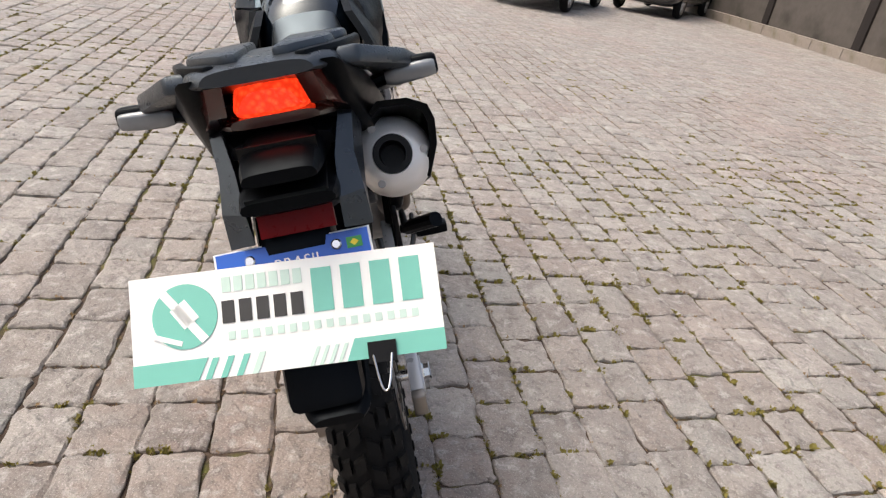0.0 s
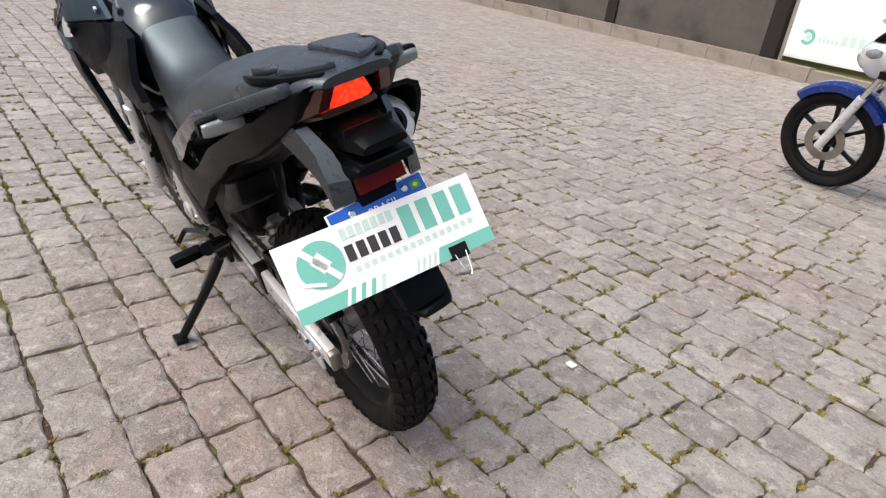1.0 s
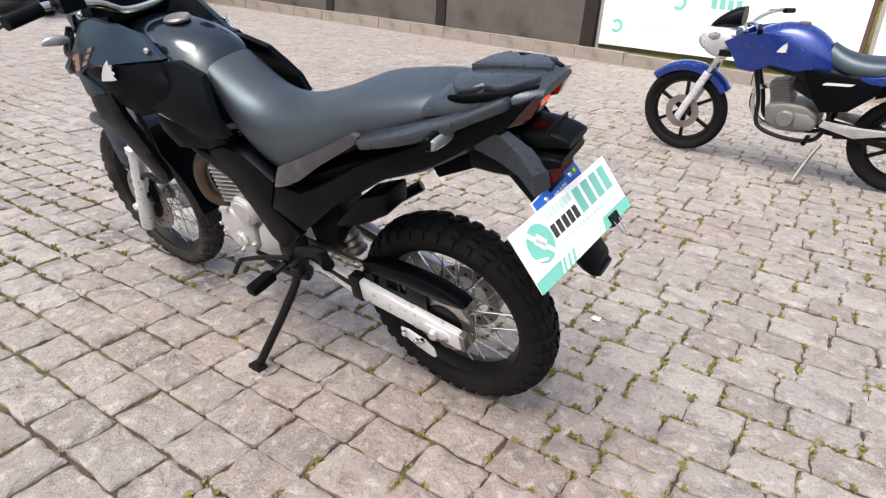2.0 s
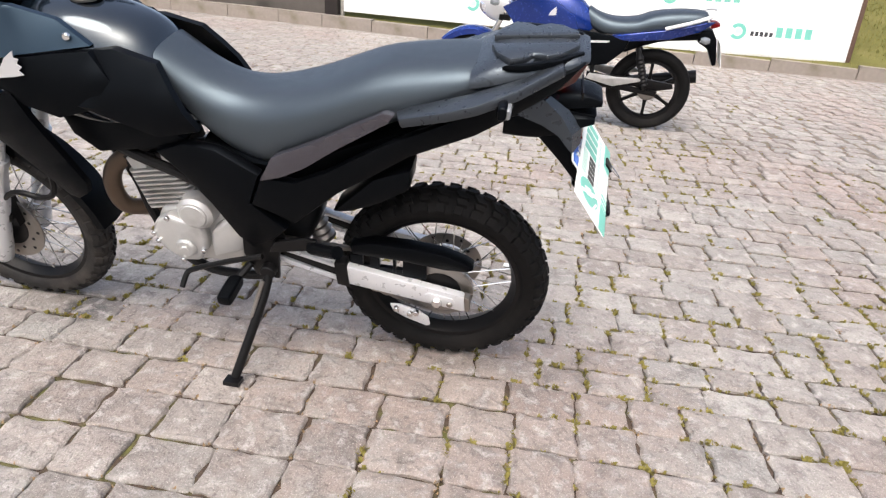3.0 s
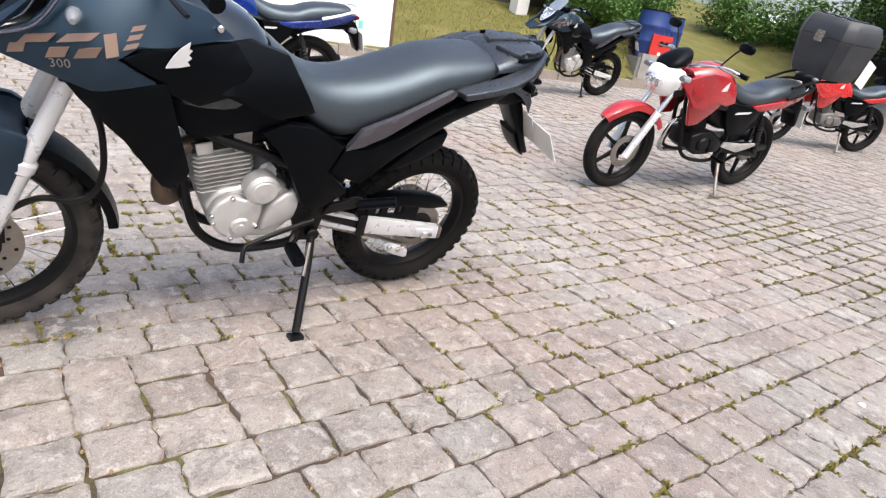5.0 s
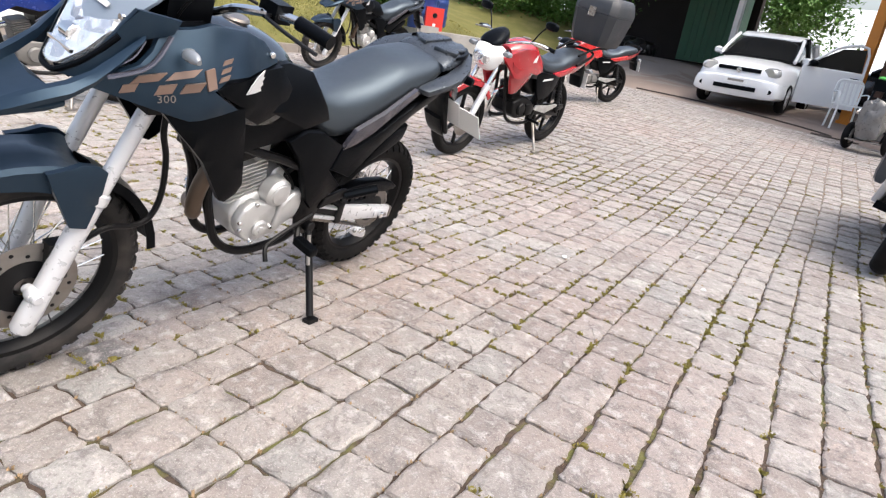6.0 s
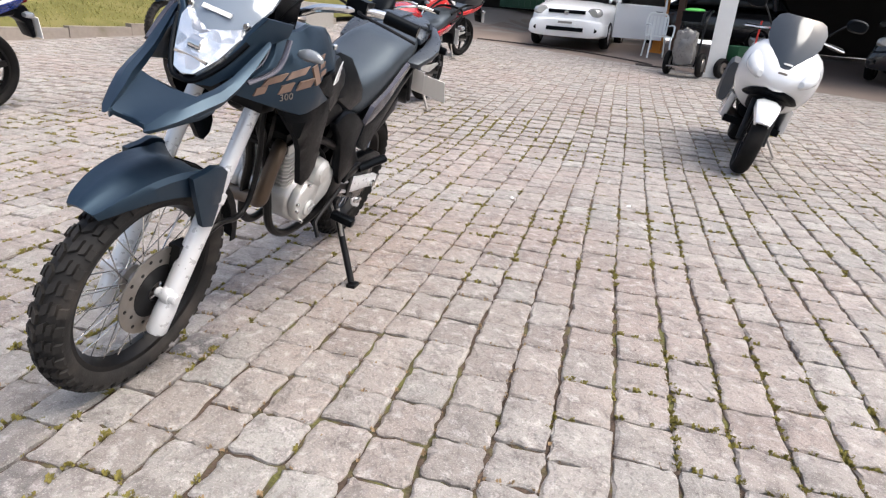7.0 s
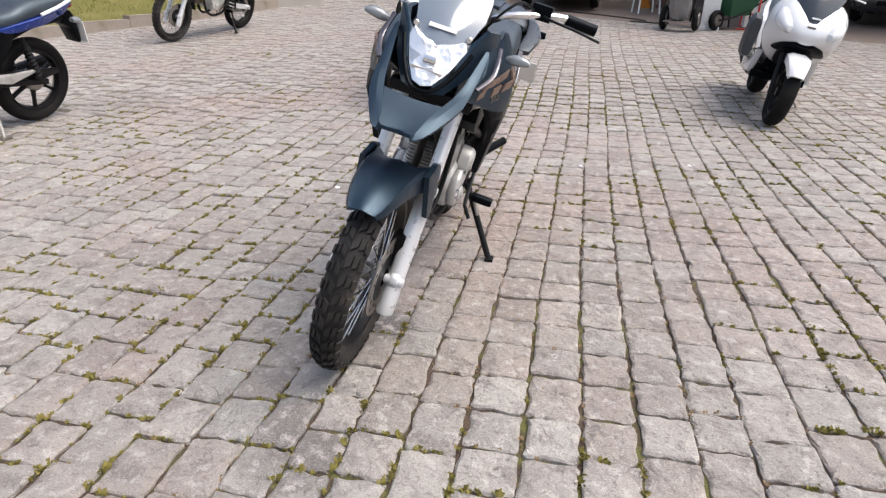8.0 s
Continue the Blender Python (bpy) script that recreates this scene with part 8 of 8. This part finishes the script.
# ---- granite setts, laid in staggered courses ----
def sett(rng, L, W, fine):
    """One split stone round its own centre: ragged outline, worn edge of uneven width, and a lumpy top in facets."""
    a, b = L / 2, W / 2
    j = lambda k: rng.uniform(-k, k)
    c = rng.uniform(0.003, 0.011)
    cuts = (-0.62, -0.22, 0.2, 0.6) if fine else (-0.3, 0.35)
    base = [(-a + c + j(.004), -b + j(.002))] + [(a * q + j(.010), -b + j(.006)) for q in cuts] + [(a - c + j(.004), -b + j(.002)), (a + j(.003), -b + c)] + [(a + j(.007), b * q + j(.008)) for q in cuts] + [(a + j(.003), b - c)]
    base += [(a - c + j(.004), b + j(.002))] + [(-a * q + j(.010), b + j(.006)) for q in cuts] + [(-a + c + j(.004), b + j(.002)), (-a + j(.003), b - c)] + [(-a + j(.007), -b * q + j(.008)) for q in cuts] + [(-a + j(.003), -b + c)]
    turn = j(0.03)
    base = [(x - y * turn, y + x * turn) for x, y in base]
    n = len(base)
    h = j(0.004)
    tx, ty = j(0.022), j(0.026)
    top = lambda x, y: h + tx * x + ty * y
    v = [(x, y, -0.024) for x, y in base] + [(x, y, -0.007 + top(x, y) + j(.002)) for x, y in base]
    for x, y in base:
        k = 1 - rng.uniform(0.004, 0.013) / math.hypot(x, y)
        v.append((x * k, y * k, -0.0015 + top(x, y) + j(.0016)))
    f = []
    for k in range(n):
        q = (k + 1) % n
        f += [(k, q, n + q, n + k), (n + k, n + q, 2 * n + q, 2 * n + k)]
    if not fine:
        v.append((j(.012), j(.012), 0.002 + h + j(.002)))
        f += [(2 * n + k, 2 * n + (k + 1) % n, 3 * n) for k in range(n)]
        return v, f
    m = n // 2
    v += [(x * 0.55 + j(.008), y * 0.55 + j(.008), 0.001 + top(x * 0.55, y * 0.55) + j(.0024)) for x, y in base[::2]] + [(j(.012), j(.012), 0.0015 + h + j(.002))]
    for k in range(n):
        q = (k + 1) % n
        if k % 2:
            f.append((2 * n + k, 2 * n + q, 3 * n + (k // 2 + 1) % m))
        else:
            f += [(2 * n + k, 2 * n + q, 3 * n + k // 2), (2 * n + q, 3 * n + (k // 2 + 1) % m, 3 * n + k // 2)]
    f += [(3 * n + k, 3 * n + (k + 1) % m, 3 * n + m) for k in range(m)]
    return v, f


M_MOSS = simple("joint_moss", (0.20, 0.175, 0.05), 0.9, vary=0.5, scale=40, spec=0.2)
M_LITTER = simple("dry_leaf_bits", (0.27, 0.19, 0.11), 0.85, vary=0.8, scale=60, spec=0.2)


def tuft(store, rng, x, y, s, n, up=0.0):
    """A pinch of moss or a few dry bits: small leaning blades from one spot."""
    z = lift(x, y) - 0.007 + up
    for _ in range(n):
        a, b = rng.uniform(0, 6.28), rng.uniform(0.3, 1.3)
        px_, py_ = x + rng.uniform(-s, s), y + rng.uniform(-s, s)
        dx, dy, w, h = math.cos(a) * s, math.sin(a) * s, s * 0.55, (0.5 + 0.75 * b) * s * (0.25 if up else 1.0)
        k = len(store[0])
        store[0].extend(((px_ - dy * 0.5, py_ + dx * 0.5, z), (px_ + dy * 0.5, py_ - dx * 0.5, z), (px_ + dx, py_ + dy, z + h), (px_ + dx * 0.2 - dy * 0.6, py_ + dy * 0.2 + dx * 0.6, z + h * 0.8)))
        store[1].append((k, k + 1, k + 2, k + 3))


def lay_setts():
    rng = random.Random(11)
    moss, bits = ([], []), ([], [])
    near, far = [], ([], [])
    known = {0: 0.004, 1: -0.144, 2: -0.302, 3: -0.457, 4: -0.608, 5: -0.762, 6: -0.906, 7: -1.072, 8: -1.239, -1: 0.147, -2: 0.272, -3: 0.400}

    def edge(k):
        if k in known:
            return known[k]
        if k > 8:
            return -1.239 - 0.152 * (k - 8)
        return 0.400 + 0.150 * (-3 - k)
    angle = math.atan2(COURSE.y, COURSE.x)
    ca, sa = math.cos(angle), math.sin(angle)
    for k in range(-66, 62):
        hi, lo = edge(k), edge(k + 1)
        s = -12.0 + rng.uniform(0, 0.18)
        wob = 0.22 * k
        while s < 21.0:
            L = rng.uniform(0.150, 0.215)
            cen = COURSE * (s + L / 2) + ACROSS * ((hi + lo) / 2 + 0.012 * math.sin(s * 1.1 + wob) + 0.003 * math.sin(s * 3.7 + 3 * wob))
            s += L
            x, y = cen
            r = math.hypot(x + 0.9, y - 1.4)
            if x > curb_x(y) - 0.10 or x < -9.5 or y < -8.6 - 0.12 * x or r > 18.5:
                continue
            if r > 13 and x < -4:
                continue
            v, f = sett(rng, L - rng.uniform(0.002, 0.012), (hi - lo) - rng.uniform(0.003, 0.012), r < 5.0)
            near_spot = -1.95 < x < 0.75 and 0.35 < y < 3.1
            near.append((r if near_spot else 99 + r, (x, y), v, f))
            if r < 9.0:
                patch = noise.noise((x * 0.7, y * 0.7, 3.1)) + 0.5 * noise.noise((x * 2.3, y * 2.3, 9.4))
                for q in range(9):
                    if rng.random() < 0.5:
                        u, w = rng.uniform(-L / 2, L / 2), (hi - lo) / 2 + rng.uniform(-0.004, 0.004)
                    else:
                        u, w = L / 2 + rng.uniform(-0.005, 0.005), rng.uniform(-0.5, 0.5) * (hi - lo)
                    px_, py_ = x + u * ca - w * sa, y + u * sa + w * ca
                    if patch + noise.noise((px_ * 6, py_ * 6, 1.7)) * 0.9 > -0.06 + 0.18 * max(0.0, r - 2.6):
                        tuft(moss, rng, px_, py_, rng.uniform(0.004, 0.011), 8)
                    if rng.random() < 0.42:
                        tuft(bits, rng, px_, py_, rng.uniform(0.003, 0.008), 3)
                if rng.random() < 0.05:
                    tuft(bits, rng, x + rng.uniform(-0.08, 0.08), y + rng.uniform(-0.07, 0.07), 0.007, 1, 0.012)
    near.sort(key=lambda q: q[0])
    for i, (r, (x, y), v, f) in enumerate(near):
        if i < 300 and r < 90:
            me = bpy.data.meshes.new("paving_stone")
            me.from_pydata(v, [], f)
            me.materials.append(M_SETT)
            ob = new("paving_stone", me)
            ob.parent = ground
            ob.matrix_basis = pose(x, y, lift(x, y), 0, 0, math.degrees(angle))
        else:
            n0 = len(far[0])
            z = lift(x, y)
            far[0].extend((x + a * ca - b * sa, y + a * sa + b * ca, z + c) for a, b, c in v)
            far[1].extend(tuple(n0 + q for q in g) for g in f)
    me = bpy.data.meshes.new("paving")
    me.from_pydata(far[0], [], far[1])
    me.materials.append(M_SETT)
    ob = new("paving", me)
    ob.parent = ground
    tagged(ob, "worn pinkish-grey granite setts in staggered courses with mossy joints", kind="stuff")
    for name, store, mat, label, cat in (("moss", moss, M_MOSS, "yellow-green moss tufts in the paving joints", "moss"), ("dry_leaf_bits", bits, M_LITTER, "dry brown leaf bits caught in the joints", "leaf litter")):
        me = bpy.data.meshes.new(name)
        me.from_pydata(store[0], [], store[1])
        me.materials.append(mat)
        tagged(new(name, me), label, cat, kind="stuff")


lay_setts()
